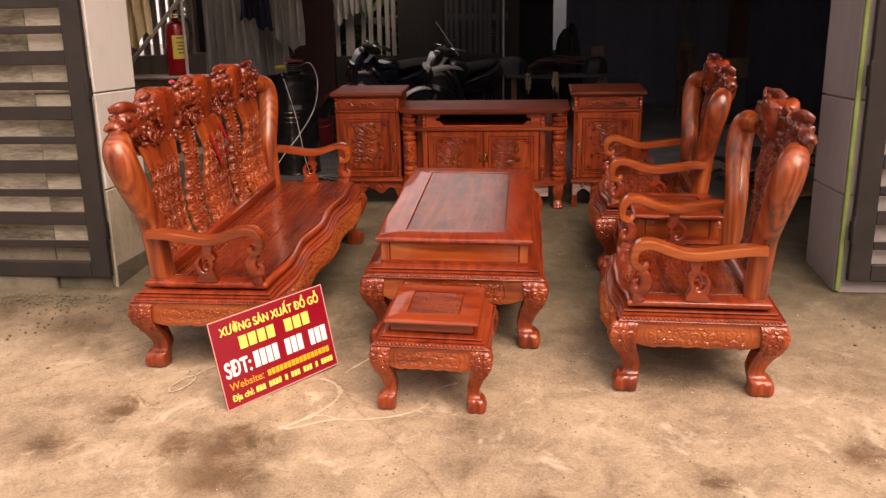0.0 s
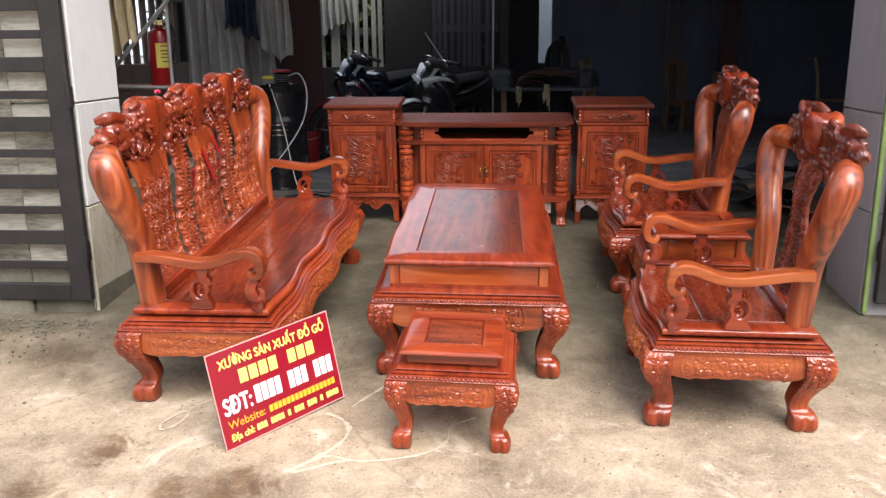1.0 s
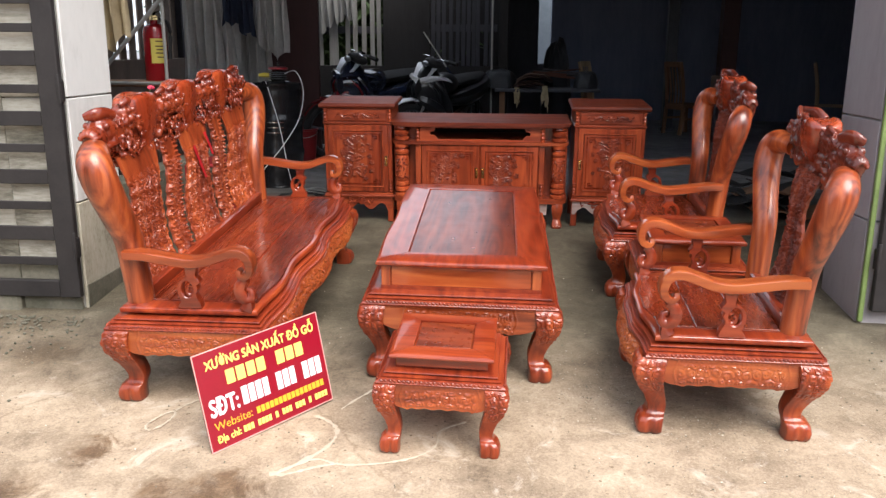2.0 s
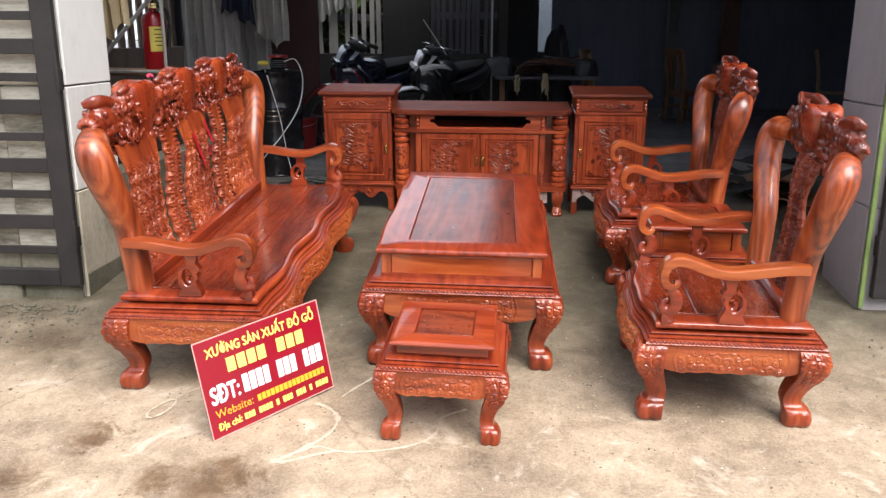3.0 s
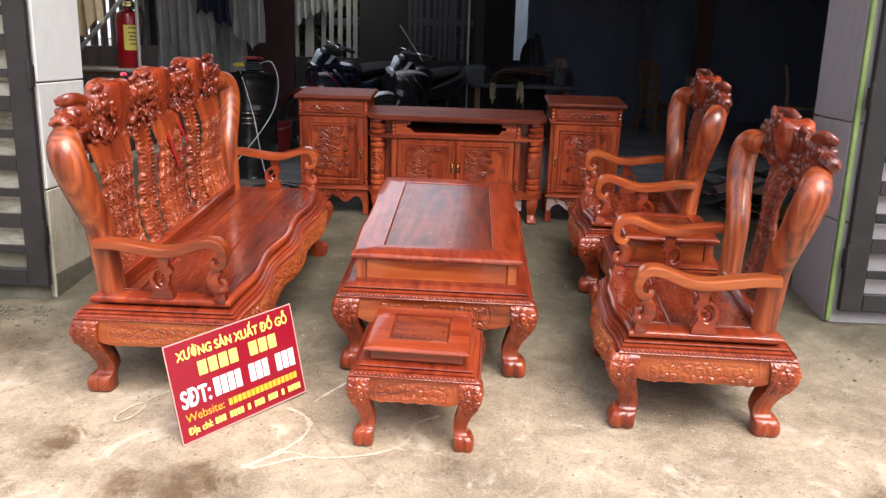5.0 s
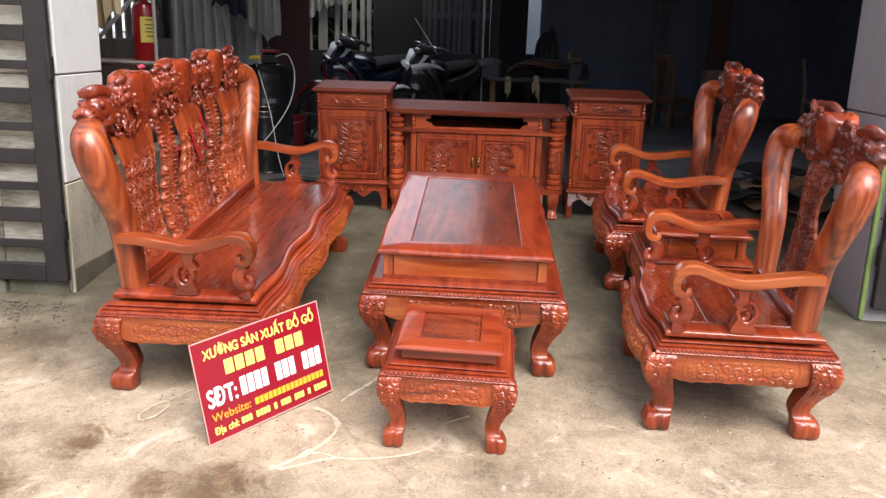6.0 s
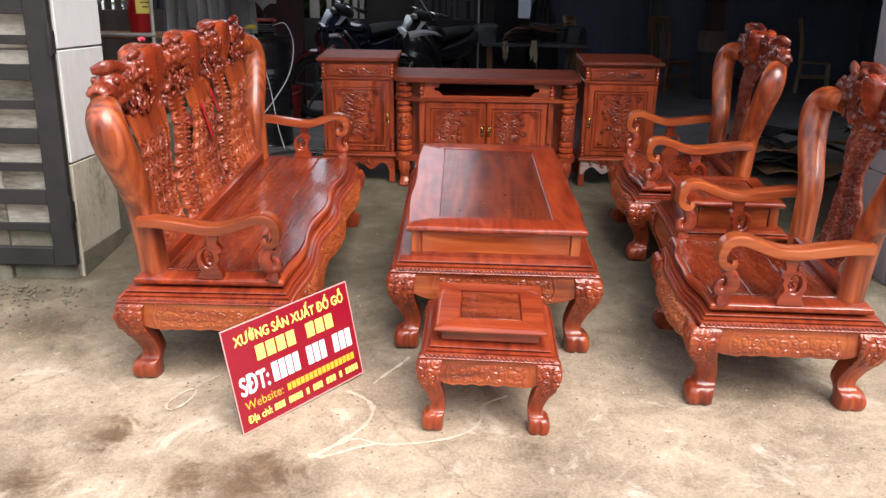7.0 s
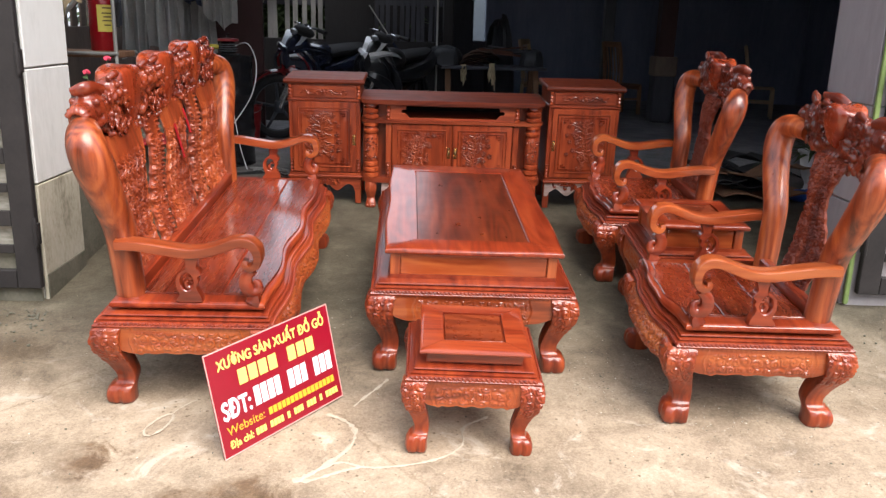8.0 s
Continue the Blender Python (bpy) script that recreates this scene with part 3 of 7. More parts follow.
def crest(ob, half, top, domes, seed):
    """The carved top rail: scroll clusters and a beast's head over each post, with smooth drapes laid over it."""
    rnd = random.Random(seed)
    X = 0.635
    # broad polished drapes: flat-topped and square-shouldered, narrowing to a tongue below
    for y, r in domes:
        s = Shape()
        rows = smooth_path([(-0.255, 0.12, 0.040), (-0.225, 0.34, 0.052), (-0.180, 0.60, 0.062), (-0.130, 0.82, 0.069), (-0.080, 0.95, 0.072), (-0.040, 1.00, 0.071), (-0.014, 0.99, 0.067), (0.000, 0.90, 0.058), (0.006, 0.70, 0.044)], 3)
        loops = []
        for dz, w, d in rows:
            loop = []
            for i in range(36):
                a = 2 * math.pi * i / 36
                c, q = math.cos(a), math.sin(a)
                ey, ex = abs(c) ** 0.72 * (1 if c > 0 else -1), abs(q) ** 0.85 * (1 if q > 0 else -1)
                fold = 1 + 0.05 * math.sin(ey * 4.5) * min(1.0, max(0.0, -dz - 0.02) / 0.1)
                loop.append((X - 0.004 + d * ex * fold, y + r * w * ey, top + (dz - 0.016 * ey * ey if len(domes) > 1 else dz * 0.62 - 0.022 * ey * ey - 0.014)))
            loops.append(loop)
        loft(s, loops)
        part("crest_drape", s, drape_wood if len(domes) > 1 else carved, ob, "smooth flat-topped drape carved over the top rail", 80)
    s = Shape()
    tube(s, [(X, -half + 0.02, top - 0.16), (X + 0.01, -half * 0.5, top - 0.13), (X + 0.015, 0, top - 0.12), (X + 0.01, half * 0.5, top - 0.13), (X, half - 0.02, top - 0.16)], [0.050, 0.056, 0.060, 0.056, 0.050], 12, flat=1.35, steps=4)
    # the body of the carving, from which the clusters stand out
    w = half - 0.06
    tube(s, [(X - 0.006, -w, top - 0.115), (X - 0.010, -w * 0.5, top - 0.095), (X - 0.010, 0, top - 0.095), (X - 0.010, w * 0.5, top - 0.095), (X - 0.006, w, top - 0.115)], [0.050, 0.057, 0.058, 0.057, 0.050], 14, steps=4)
    tube(s, [(X - 0.004, -w, top - 0.180), (X - 0.006, 0, top - 0.180), (X - 0.004, w, top - 0.180)], [0.042, 0.048, 0.042], 12, steps=6)
    # clusters between the drapes: a knobbed cap over scrolls and beads
    deep, sunk = (0.24, 0.0) if len(domes) > 1 else (0.19, 0.026)
    ends = [-half + 0.05] + [y for y, _ in domes] + [half - 0.05]
    for a, b in zip(ends[:-1], ends[1:]):
        mid, span = (a + b) / 2, (b - a) / 2
        n = max(1, int(span / 0.11))
        for i in range(n):
            y = mid + ((i + 0.5) / n - 0.5) * span * 1.1 + rnd.uniform(-0.01, 0.01)
            ball(s, (X - 0.030, y, top - sunk - 0.045 - rnd.uniform(0, 0.02)), (0.046, 0.050, 0.040), (0, rnd.uniform(-20, 10), 0), 12, 8)
            tube(s, [(X - 0.045, y - 0.045, top - sunk - 0.020), (X - 0.060, y, top - sunk - 0.004), (X - 0.045, y + 0.045, top - sunk - 0.020)], [0.011, 0.016, 0.011], 8, steps=4)
            for e in (-1, 1):
                ball(s, (X - 0.072, y + e * 0.021, top - sunk - 0.043), 0.012, None, 8, 6)
                curl(s, (X - 0.062, y + e * 0.046, top - 0.085), 0.022, 1.2, rnd.uniform(0, 6.28), (-1, e * 0.4, 0.1), 0.0085, e)
            ball(s, (X - 0.070, y, top - 0.078), (0.018, 0.024, 0.020), None, 10, 7)
        for i in range(int(9 * span / 0.2)):
            y, z = mid + rnd.uniform(-0.6, 0.6) * span, top - rnd.uniform(0.07, 0.22)
            ball(s, (X - 0.046, y, z), (rnd.uniform(0.018, 0.030), rnd.uniform(0.016, 0.028), rnd.uniform(0.014, 0.024)), (rnd.uniform(-40, 40), 0, 0), 10, 6)
        for i in range(int(40 * span / 0.2)):
            y, z = mid + rnd.uniform(-0.66, 0.66) * span, top - rnd.uniform(0.06, deep)
            curl(s, (X - 0.058 - rnd.uniform(0, 0.008), y, z), rnd.uniform(0.011, 0.019), rnd.uniform(0.7, 1.1), rnd.uniform(0, 6.28), (-1, rnd.uniform(-0.4, 0.4), rnd.uniform(-0.2, 0.4)), rnd.uniform(0.0048, 0.0066), rnd.choice((-1, 1)))
        for i in range(int(7 * span / 0.2)):
            ball(s, (X - 0.062 - rnd.uniform(0, 0.010), mid + rnd.uniform(-0.9, 0.9) * span, top - rnd.uniform(0.06, deep)), rnd.uniform(0.007, 0.011), None, 7, 5)
    # the rail's underside hangs over the splats in a ragged fringe
    tube(s, [(X - 0.002, -half + 0.05, top - 0.215), (X + 0.002, -half * 0.5, top - 0.225), (X + 0.004, 0, top - 0.225), (X + 0.002, half * 0.5, top - 0.225), (X - 0.002, half - 0.05, top - 0.215)], [0.028, 0.034, 0.036, 0.034, 0.028], 10, flat=1.2, steps=4)
    for i in range(int(half * 2 / 0.032)):
        y = -half + 0.10 + i * 0.032
        if y < half - 0.10:
            ball(s, (X - 0.040 + rnd.uniform(-0.008, 0.008), y, top - 0.222 - rnd.uniform(0, 0.04)), (0.018, rnd.uniform(0.012, 0.018), rnd.uniform(0.014, 0.024)), None, 8, 5)
    if sunk:
        tube(s, [(X + 0.01, 0.06, top - 0.040), (X - 0.01, 0.10, top - 0.014), (X - 0.030, 0.15, top - 0.008), (X - 0.055, 0.185, top - 0.004)], [0.026, 0.022, 0.014, 0.010], 10, flat=1.3, steps=4)
    # a beast's head at either end: round snout with a ridged tip, brow plate over it
    for e in (-1, 1):
        y = e * (half - (0.055 if len(domes) > 1 else 0.030))
        ball(s, (X - 0.004, y - e * 0.035, top - 0.112), (0.062, 0.080, 0.064), None, 14, 9)
        ball(s, (X - 0.008, y + e * 0.036, top - 0.128), (0.050, 0.052, 0.046), None, 16, 10)
        for i in range(7):
            a = -1.35 + i * 0.45
            c, q = math.cos(a), math.sin(a)
            tube(s, [(X - 0.008 + 0.046 * q, y + e * 0.062, top - 0.126 + 0.042 * c), (X - 0.008 + 0.036 * q, y + e * 0.088, top - 0.127 + 0.032 * c), (X - 0.008 + 0.020 * q, y + e * 0.100, top - 0.129 + 0.016 * c)], [0.006, 0.0085, 0.006], 8, steps=3)
        tube(s, [(X - 0.050, y - e * 0.075, top - 0.050), (X - 0.034, y - e * 0.030, top - 0.034), (X - 0.012, y + e * 0.014, top - 0.034), (X + 0.030, y + e * 0.030, top - 0.046)], [0.011, 0.015, 0.017, 0.010], 12, flat=1.5, steps=4)
        tube(s, [(X - 0.062, y - e * 0.060, top - 0.155), (X - 0.042, y + e * 0.025, top - 0.166), (X + 0.015, y + e * 0.045, top - 0.166)], [0.012, 0.015, 0.012], 8, steps=4)
        for sx in (-1, 1):
            ball(s, (X - 0.010 + sx * 0.042, y + e * 0.012, top - 0.082), 0.015, None, 8, 6)
        for i in range(10):
            curl(s, (X - 0.055, y - e * rnd.uniform(0.02, 0.12), top - rnd.uniform(0.09, 0.22)), rnd.uniform(0.014, 0.022), 1.1, rnd.uniform(0, 6.28), (-1, e * rnd.uniform(0, 0.5), 0), 0.0075, rnd.choice((-1, 1)))
    if len(domes) == 1:
        X = 0.635
        s.v = [(X + 0.016 + (p[0] - X) * 0.72, p[1], p[2]) for p in s.v]
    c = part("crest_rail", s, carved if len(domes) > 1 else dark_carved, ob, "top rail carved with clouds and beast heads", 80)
    r = c.modifiers.new("joined", "REMESH")
    r.mode, r.voxel_size, r.use_smooth_shade = "VOXEL", 0.0042, True


def back_splat(ob, y, w, z0, z1, waist, seed, beads=0):
    """One carved board of the back, curved like a spine: waist narrows it, beads notch its edges."""
    rnd = random.Random(seed)
    n = 30
    rows = []
    for i in range(n + 1):
        u = i / n
        z = z0 + (z1 - z0) * u
        x = 0.520 + (0.085 if w > 0.3 or beads else 0.112) * u + 0.026 * math.sin(u * math.pi * 1.7 + 0.2)
        half = w / 2 * (1 - waist * (0.5 - 0.5 * math.cos(2 * math.pi * min(1, max(0, (u - 0.35) / 0.65)))))
        if beads:
            half *= 1 + 0.10 * math.sin(u * beads * 2 * math.pi)
        rows.append((x, half, z))
    s = Shape()
    rows = smooth_path(rows, 6)
    m = max(14, int(w / 0.0042))
    field = carve_field(seed, w * 1.2, (z1 - z0) * 0.72, 0.019 if w < 0.2 else 0.022)
    loops = []
    for x, h, z in rows:
        u = (z - z0) / (z1 - z0)
        zone = max(0.0, min(1.0, ((0.88 if w > 0.3 or beads else 1.1) - u) / 0.10)) * max(0.0, min(1.0, (u - 0.02) / 0.02))
        h *= 1 + zone * 0.035 * math.sin(u * 70 + seed)
        k = np.linspace(-1, 1, m)
        side = np.clip((1 - abs(k)) / 0.10, 0, 1)
        zz = z - (z0 + z1) / 2
        lift = carve(field, k * h + 0.011 * math.sin(zz * 75 + seed), 0.68 * zz + 0.009 * np.sin(k * h * 100 + seed)) * 0.0098 * zone * (0.35 + 0.65 * side) + 0.005 * side
        if beads:
            rib = max(0.0, math.sin(u * beads * 6 * math.pi)) ** 0.5
            lift = lift + 0.009 * rib * np.clip((abs(k) - 0.45) / 0.15, 0, 1) * side
        loop = [(x + 0.012, y + h * 0.92, z), (x + 0.020, y + h * 0.70, z), (x + 0.020, y - h * 0.70, z), (x + 0.012, y - h * 0.92, z)]
        loop += [(x - q, y + h * e, z) for e, q in zip(k, lift)]
        loops.append(loop)
    loft(s, loops)
    part("back_splat", s, carved_fine if w > 0.3 or beads else dark_fine, ob, "back board carved with fine flower relief")


def carved_arm(ob, y, e):
    """An arm: a waved rail that ends in two scrolls, on a pierced bracket. e: which way is outward along y."""
    s = Shape()
    rail = [(0.545, 0.668), (0.46, 0.665), (0.37, 0.652), (0.28, 0.640), (0.21, 0.645), (0.14, 0.668), (0.085, 0.686), (0.045, 0.684), (0.018, 0.660), (0.011, 0.624), (0.020, 0.594), (0.044, 0.580), (0.062, 0.591), (0.060, 0.610)]
    rad = [0.0205, 0.0205, 0.021, 0.021, 0.021, 0.0205, 0.020, 0.020, 0.020, 0.0185, 0.0165, 0.015, 0.013, 0.010]
    tube(s, [(x, y, z) for x, z in rail], rad, 24, up=(0, 1, 0), flat=1.85, square=0.95, steps=5)
    part("arm_rail", s, orange_x, ob, "waved arm of amber wood")
    s = Shape()
    low = [(0.035, 0.568), (0.058, 0.548), (0.066, 0.520), (0.056, 0.492), (0.034, 0.478), (0.018, 0.492), (0.020, 0.515), (0.036, 0.522)]
    tube(s, [(x, y, z) for x, z in low], [0.019, 0.024, 0.027, 0.028, 0.025, 0.020, 0.014, 0.010], 14, up=(0, 1, 0), square=0.4, steps=5)
    tube(s, [(0.040, y, 0.470), (0.036, y, 0.450), (0.042, y, 0.434)], [0.022, 0.026, 0.030], 12, up=(0, 1, 0), square=0.6, steps=2)
    part("arm_scroll", s, wood_x, ob)
    s = Shape()
    edge = [(0.232, 0.436), (0.282, 0.434), (0.332, 0.436), (0.330, 0.450), (0.320, 0.468), (0.330, 0.500), (0.330, 0.530), (0.318, 0.555), (0.296, 0.572), (0.284, 0.586), (0.288, 0.630), (0.238, 0.632), (0.248, 0.584), (0.238, 0.566), (0.232, 0.552), (0.246, 0.540), (0.242, 0.522), (0.252, 0.502), (0.246, 0.480), (0.234, 0.456)]
    outer = smooth_path(edge + edge[:1], 3)[:-1]
    c = (0.288, 0.520)
    hole = []
    for p in outer:
        a = math.atan2(p[1] - c[1], p[0] - c[0])
        hole.append((c[0] + 0.025 * math.cos(a), c[1] + 0.036 * math.sin(a)))
    deep = []
    for g, f, d in ((1.0, 1.0, 0.017), (0.96, 1.12, 0.021), (0.96, 1.12, -0.021), (1.0, 1.0, -0.017)):
        deep.append(([(c[0] + (p[0] - c[0]) * g, c[1] + (p[1] - c[1]) * g) for p in outer], [(c[0] + (p[0] - c[0]) * f, c[1] + (p[1] - c[1]) * f) for p in hole], y + d))
    n = len(outer)
    vs = [(p[0], d, p[1]) for o, _, d in deep for p in o] + [(p[0], d, p[1]) for _, i, d in deep for p in i]
    rings = [0, n, 5 * n, 4 * n, 7 * n, 6 * n, 2 * n, 3 * n, 0]
    fs = [(a + i, a + (i + 1) % n, b + (i + 1) % n, b + i) for a, b in zip(rings[:-1], rings[1:]) for i in range(n)]
    s.add(vs, fs)
    tube(s, [(0.262, y, 0.500), (0.276, y, 0.488), (0.292, y, 0.494), (0.296, y, 0.512), (0.284, y, 0.520)], [0.011, 0.011, 0.010, 0.009, 0.007], 8, up=(0, 1, 0), steps=4)
    tube(s, [(0.262, y, 0.535), (0.274, y, 0.528), (0.286, y, 0.534)], [0.008, 0.008, 0.006], 8, up=(0, 1, 0), steps=3)
    part("arm_bracket", s, wood_x, ob, "pierced carved bracket under the arm")


def carved_seat(name, half, m, label, category, group, seed, wave, splats, domes, boards, top=1.275, grow_y=0.052):
    """An armchair or bench. Its front edge lies at x = 0, its back toward +x; half: half the width between the arms."""
    ob = thing(name, m, label, category, group)
    P = 0.585
    Y = half + 0.012
    carved_base(ob, 0, P, -Y, Y, 0.408, wave, seed, 0.058, 0.057, grow_y=grow_y, neck=-0.022)
    # the seat: a rounded plate, then boards with open joints
    nose = [(-0.020, 0.4045), (-0.004, 0.4055), (0.004, 0.410), (0.007, 0.419), (0.005, 0.428), (-0.001, 0.4335), (-0.008, 0.436)]
    part("seat_plate", moulding(Shape(), 0, P, -Y, Y, nose, wave), wood_y, ob)
    z0, z1 = 0.4355, 0.443
    cuts = boards
    for a, b in zip(cuts[:-1], cuts[1:]):
        s = Shape()
        w = wave if a == cuts[0] else None
        moulding(s, a + 0.004, b - 0.004, -Y + 0.075, Y - 0.075, [(0, z0), (0, z1 - 0.003), (-0.003, z1)], w)
        part("seat_board", s, seat_y, ob)
    part("back_rail", box(Shape(), 0.495, 0.540, -half + 0.06, half - 0.06, 0.43, 0.492, 0.008), wood_y, ob)
    for e in (-1, 1):
        s = Shape()
        o = e * half
        pts = [(0.533, o - e * 0.072, 0.428), (0.540, o - e * 0.066, 0.57), (0.547, o - e * 0.050, 0.72), (0.553, o + e * 0.012, 0.84), (0.560, o + e * 0.062, 0.94), (0.570, o + e * 0.088, 1.015), (0.584, o + e * 0.080, 1.072), (0.606, o + e * 0.026, 1.098), (0.632, o - e * 0.060, 1.09)]
        pts = [(x, y, 0.428 + (z - 0.428) * (top - 0.603) / 0.672) for x, y, z in pts]
        slim = 0.87 if half < 0.5 else 1.0
        tube(s, pts, [r * slim for r in (0.057, 0.058, 0.060, 0.064, 0.069, 0.071, 0.068, 0.058, 0.048)], 20, up=(1, 0, 0), steps=5)
        part("back_post", s, orange_z, ob, "thick bowed post of amber wood")
        carved_arm(ob, o - e * 0.004, e)
    crest(ob, half - 0.012, top, domes, seed)
    for i, (y, w, waist, beads) in enumerate(splats):
        back_splat(ob, y, w, 0.47, top - 0.225, waist, seed * 10 + i, beads)
    return ob


def swell(u):
    """The chair's bowed front edge."""
    return 0.040 * math.sin(math.pi * u) ** 1.4 - 0.008 * math.sin(3 * math.pi * u) ** 2


def long_swell(u):
    """The bench's serpentine front edge."""
    return 0.024 * (0.5 - 0.5 * math.cos(6 * math.pi * u)) * (0.75 + 0.5 * math.sin(math.pi * u)) * math.sin(math.pi * min(1, 8 * u, 8 - 8 * u) / 2)


def table_bow(u):
    return 0.012 * (0.5 - 0.5 * math.cos(2 * math.pi * u)) - 0.004 * math.sin(math.pi * u)


def table_wave(u):
    return 0.010 * (0.5 - 0.5 * math.cos(4 * math.pi * u))


armchair = carved_seat("armchair", 0.352, RAMP @ pose(0.567, 3.724, 0, 0, 0, -1.6), "red lacquered rosewood armchair with carved crest and bowed posts", "armchair", "armchairs in a row", 3, swell, [(0.0, 0.268, 0.38, 0)], [(0.0, 0.080)], (0.012, 0.16, 0.335, 0.49), 1.248, 0.030)
copy_thing(armchair, RAMP @ pose(0.606, 5.237, 0, 0, 0, -1.6))

bench = carved_seat("bench", 0.937, RAMP @ pose(-1.083, 4.431, 0, 0, 0, 180), "long red rosewood bench with carved crest and five splats", "bench", "", 8, long_swell, [(0.0, 0.385, 0.26, 0), (-0.322, 0.165, 0.12, 9), (0.322, 0.165, 0.12, 9), (-0.640, 0.385, 0.24, 0), (0.640, 0.385, 0.24, 0)], [(-0.50, 0.140), (0.0, 0.140), (0.50, 0.140)], (0.012, 0.175, 0.40, 0.49))


def side_table(name, x0, x1, y0, y1, top, m, label, category, inset, border, frieze, seed, wave=None, leg_r=0.055, along_y=True, grow=0.052, thick=0.030, grow_y=None):
    """A table or stool: framed top, an optional drawer frieze, a stepped base on bowed legs."""
    ob = thing(name, m, label, category)
    framed_top(ob, x0, x1, y0, y1, top, thick, border, along_y, wave, table_bow if frieze > 0.04 else None)
    i = inset
    low = top - thick - frieze
    if frieze > 0.04:
        drawer_block(ob, x0 + i, x1 - i, y0 + i, y1 - i, low - 0.002, top - thick + 0.001)
    else:
        part("neck", box(Shape(), x0 + i, x1 - i, y0 + i, y1 - i, low - 0.002, top - thick + 0.001, 0.003), wood_x, ob)
    carved_base(ob, x0 + i, x1 - i, y0 + i, y1 - i, low, None, seed, leg_r, grow, grow_y=grow_y)
    return ob


side_table("coffee_table", -0.379, 0.379, -0.730, 0.730, 0.560, RAMP @ pose(-0.2525, 4.524, 0, 0, 0.8, 0.6), "long rosewood coffee table with dark sunk panel and drawer ends", "coffee table", 0.018, 0.128, 0.098, 12, table_wave, 0.058, True, 0.074)
side_table("stool", -0.194, 0.194, -0.202, 0.202, 0.420, RAMP @ pose(-0.278, 3.334, 0, 0, 1.2, -0.8), "low square rosewood stool in front of the coffee table", "stool", 0.020, 0.080, 0.036, 21, None, 0.042, False, 0.066, 0.022, 0.050)
side_table("end_table", -0.225, 0.225, -0.225, 0.225, 0.548, RAMP @ pose(0.905, 4.480, 0, 0, 0, -1.6), "small square rosewood side table between the armchairs", "side table", 0.016, 0.075, 0.098, 33, None, 0.050, False, 0.064)


# ---- media cabinets ----
def small_baluster(s, x, y, z0, z1, r):
    h = z1 - z0
    lathe(s, [(r * a, z0 + h * b) for a, b in ((1, 0), (1, 0.08), (0.5, 0.14), (0.95, 0.28), (0.55, 0.42), (0.9, 0.55), (0.5, 0.68), (0.95, 0.82), (0.5, 0.9), (1, 0.94), (1, 1))], (x, y, 0), 10)


def flowering_branch(s, cx, y, cz, w, h, seed, blooms=22):
    """A carved plum branch in high relief over a field w by h: a winding stem, twigs, open blossoms and leaves."""
    rnd = random.Random(seed)
    lean = rnd.choice((-1, 1))

    def inside(a, b):
        return (2 * a / w) ** 2 + (2 * b / h) ** 2 < 1.05 or (abs(a) < w * 0.46 and abs(b) < h * 0.46)

    def twig(a, b, way, step, count, thick, bend):
        pts = []
        for i in range(count):
            pts.append((cx + a, y - 0.004 - 0.004 * math.sin(i * 0.9), cz + b))
            na, nb = a + math.cos(way) * step, b + math.sin(way) * step
            if not inside(na, nb):
                break
            a, b, way = na, nb, way + bend * rnd.uniform(0.1, 0.5) * (-1 if i % 3 == 2 else 1)
        if len(pts) > 1:
            tube(s, pts, [thick * (1 - 0.55 * i / len(pts)) for i in range(len(pts))], 6, up=(0, 1, 0), steps=2)
        return [(q[0] - cx, q[2] - cz) for q in pts]

    stem = twig(-lean * w * 0.30, -h * 0.46, math.pi / 2 - lean * 0.45, h * 0.085, 13, 0.0090, lean * 0.4)
    joints = list(stem)
    for i, (a, b) in enumerate(stem[1:]):
        for side in (0, 1):
            way = (0.35 + 0.5 * rnd.random()) if side else math.pi - (0.35 + 0.5 * rnd.random())
            side_twig = twig(a, b, way, h * 0.06, rnd.randint(3, 7), 0.0058, rnd.choice((-0.6, 0.6)))
            joints += side_twig
            if len(side_twig) > 2:
                joints += twig(*side_twig[2], way + rnd.choice((-1, 1)), h * 0.05, 4, 0.0045, rnd.choice((-0.5, 0.5)))
    used = []
    for k in range(900):
        if len(used) >= blooms:
            break
        a, b = rnd.uniform(-0.5, 0.5) * w, rnd.uniform(-0.5, 0.5) * h
        if not inside(a, b) or min(math.hypot(a - c, b - d) for c, d in joints) > 0.045 or any(math.hypot(a - c, b - d) < 0.036 for c, d in used):
            continue
        used.append((a, b))
        r, turn = rnd.uniform(0.0085, 0.0125), rnd.uniform(0, 6.28)
        for j in range(5):
            g = turn + j * 2 * math.pi / 5
            ball(s, (cx + a + 1.05 * r * math.cos(g), y - 0.007, cz + b + 1.05 * r * math.sin(g)), (r * 0.82, 0.0075, r * 0.62), (0, -math.degrees(g), 0), 7, 5)
        ball(s, (cx + a, y - 0.010, cz + b), (r * 0.42, 0.006, r * 0.42), None, 6, 4)
    for k in range(2 * blooms + 14):
        a, b = rnd.choice(joints)
        a, b = a + rnd.gauss(0, 0.07) * w, b + rnd.gauss(0, 0.06) * h
        if inside(a, b):
            ball(s, (cx + a, y - 0.004, cz + b), (rnd.uniform(0.011, 0.018), 0.006, rnd.uniform(0.0045, 0.007)), (0, rnd.uniform(0, 180), 0), 7, 5)
    return s


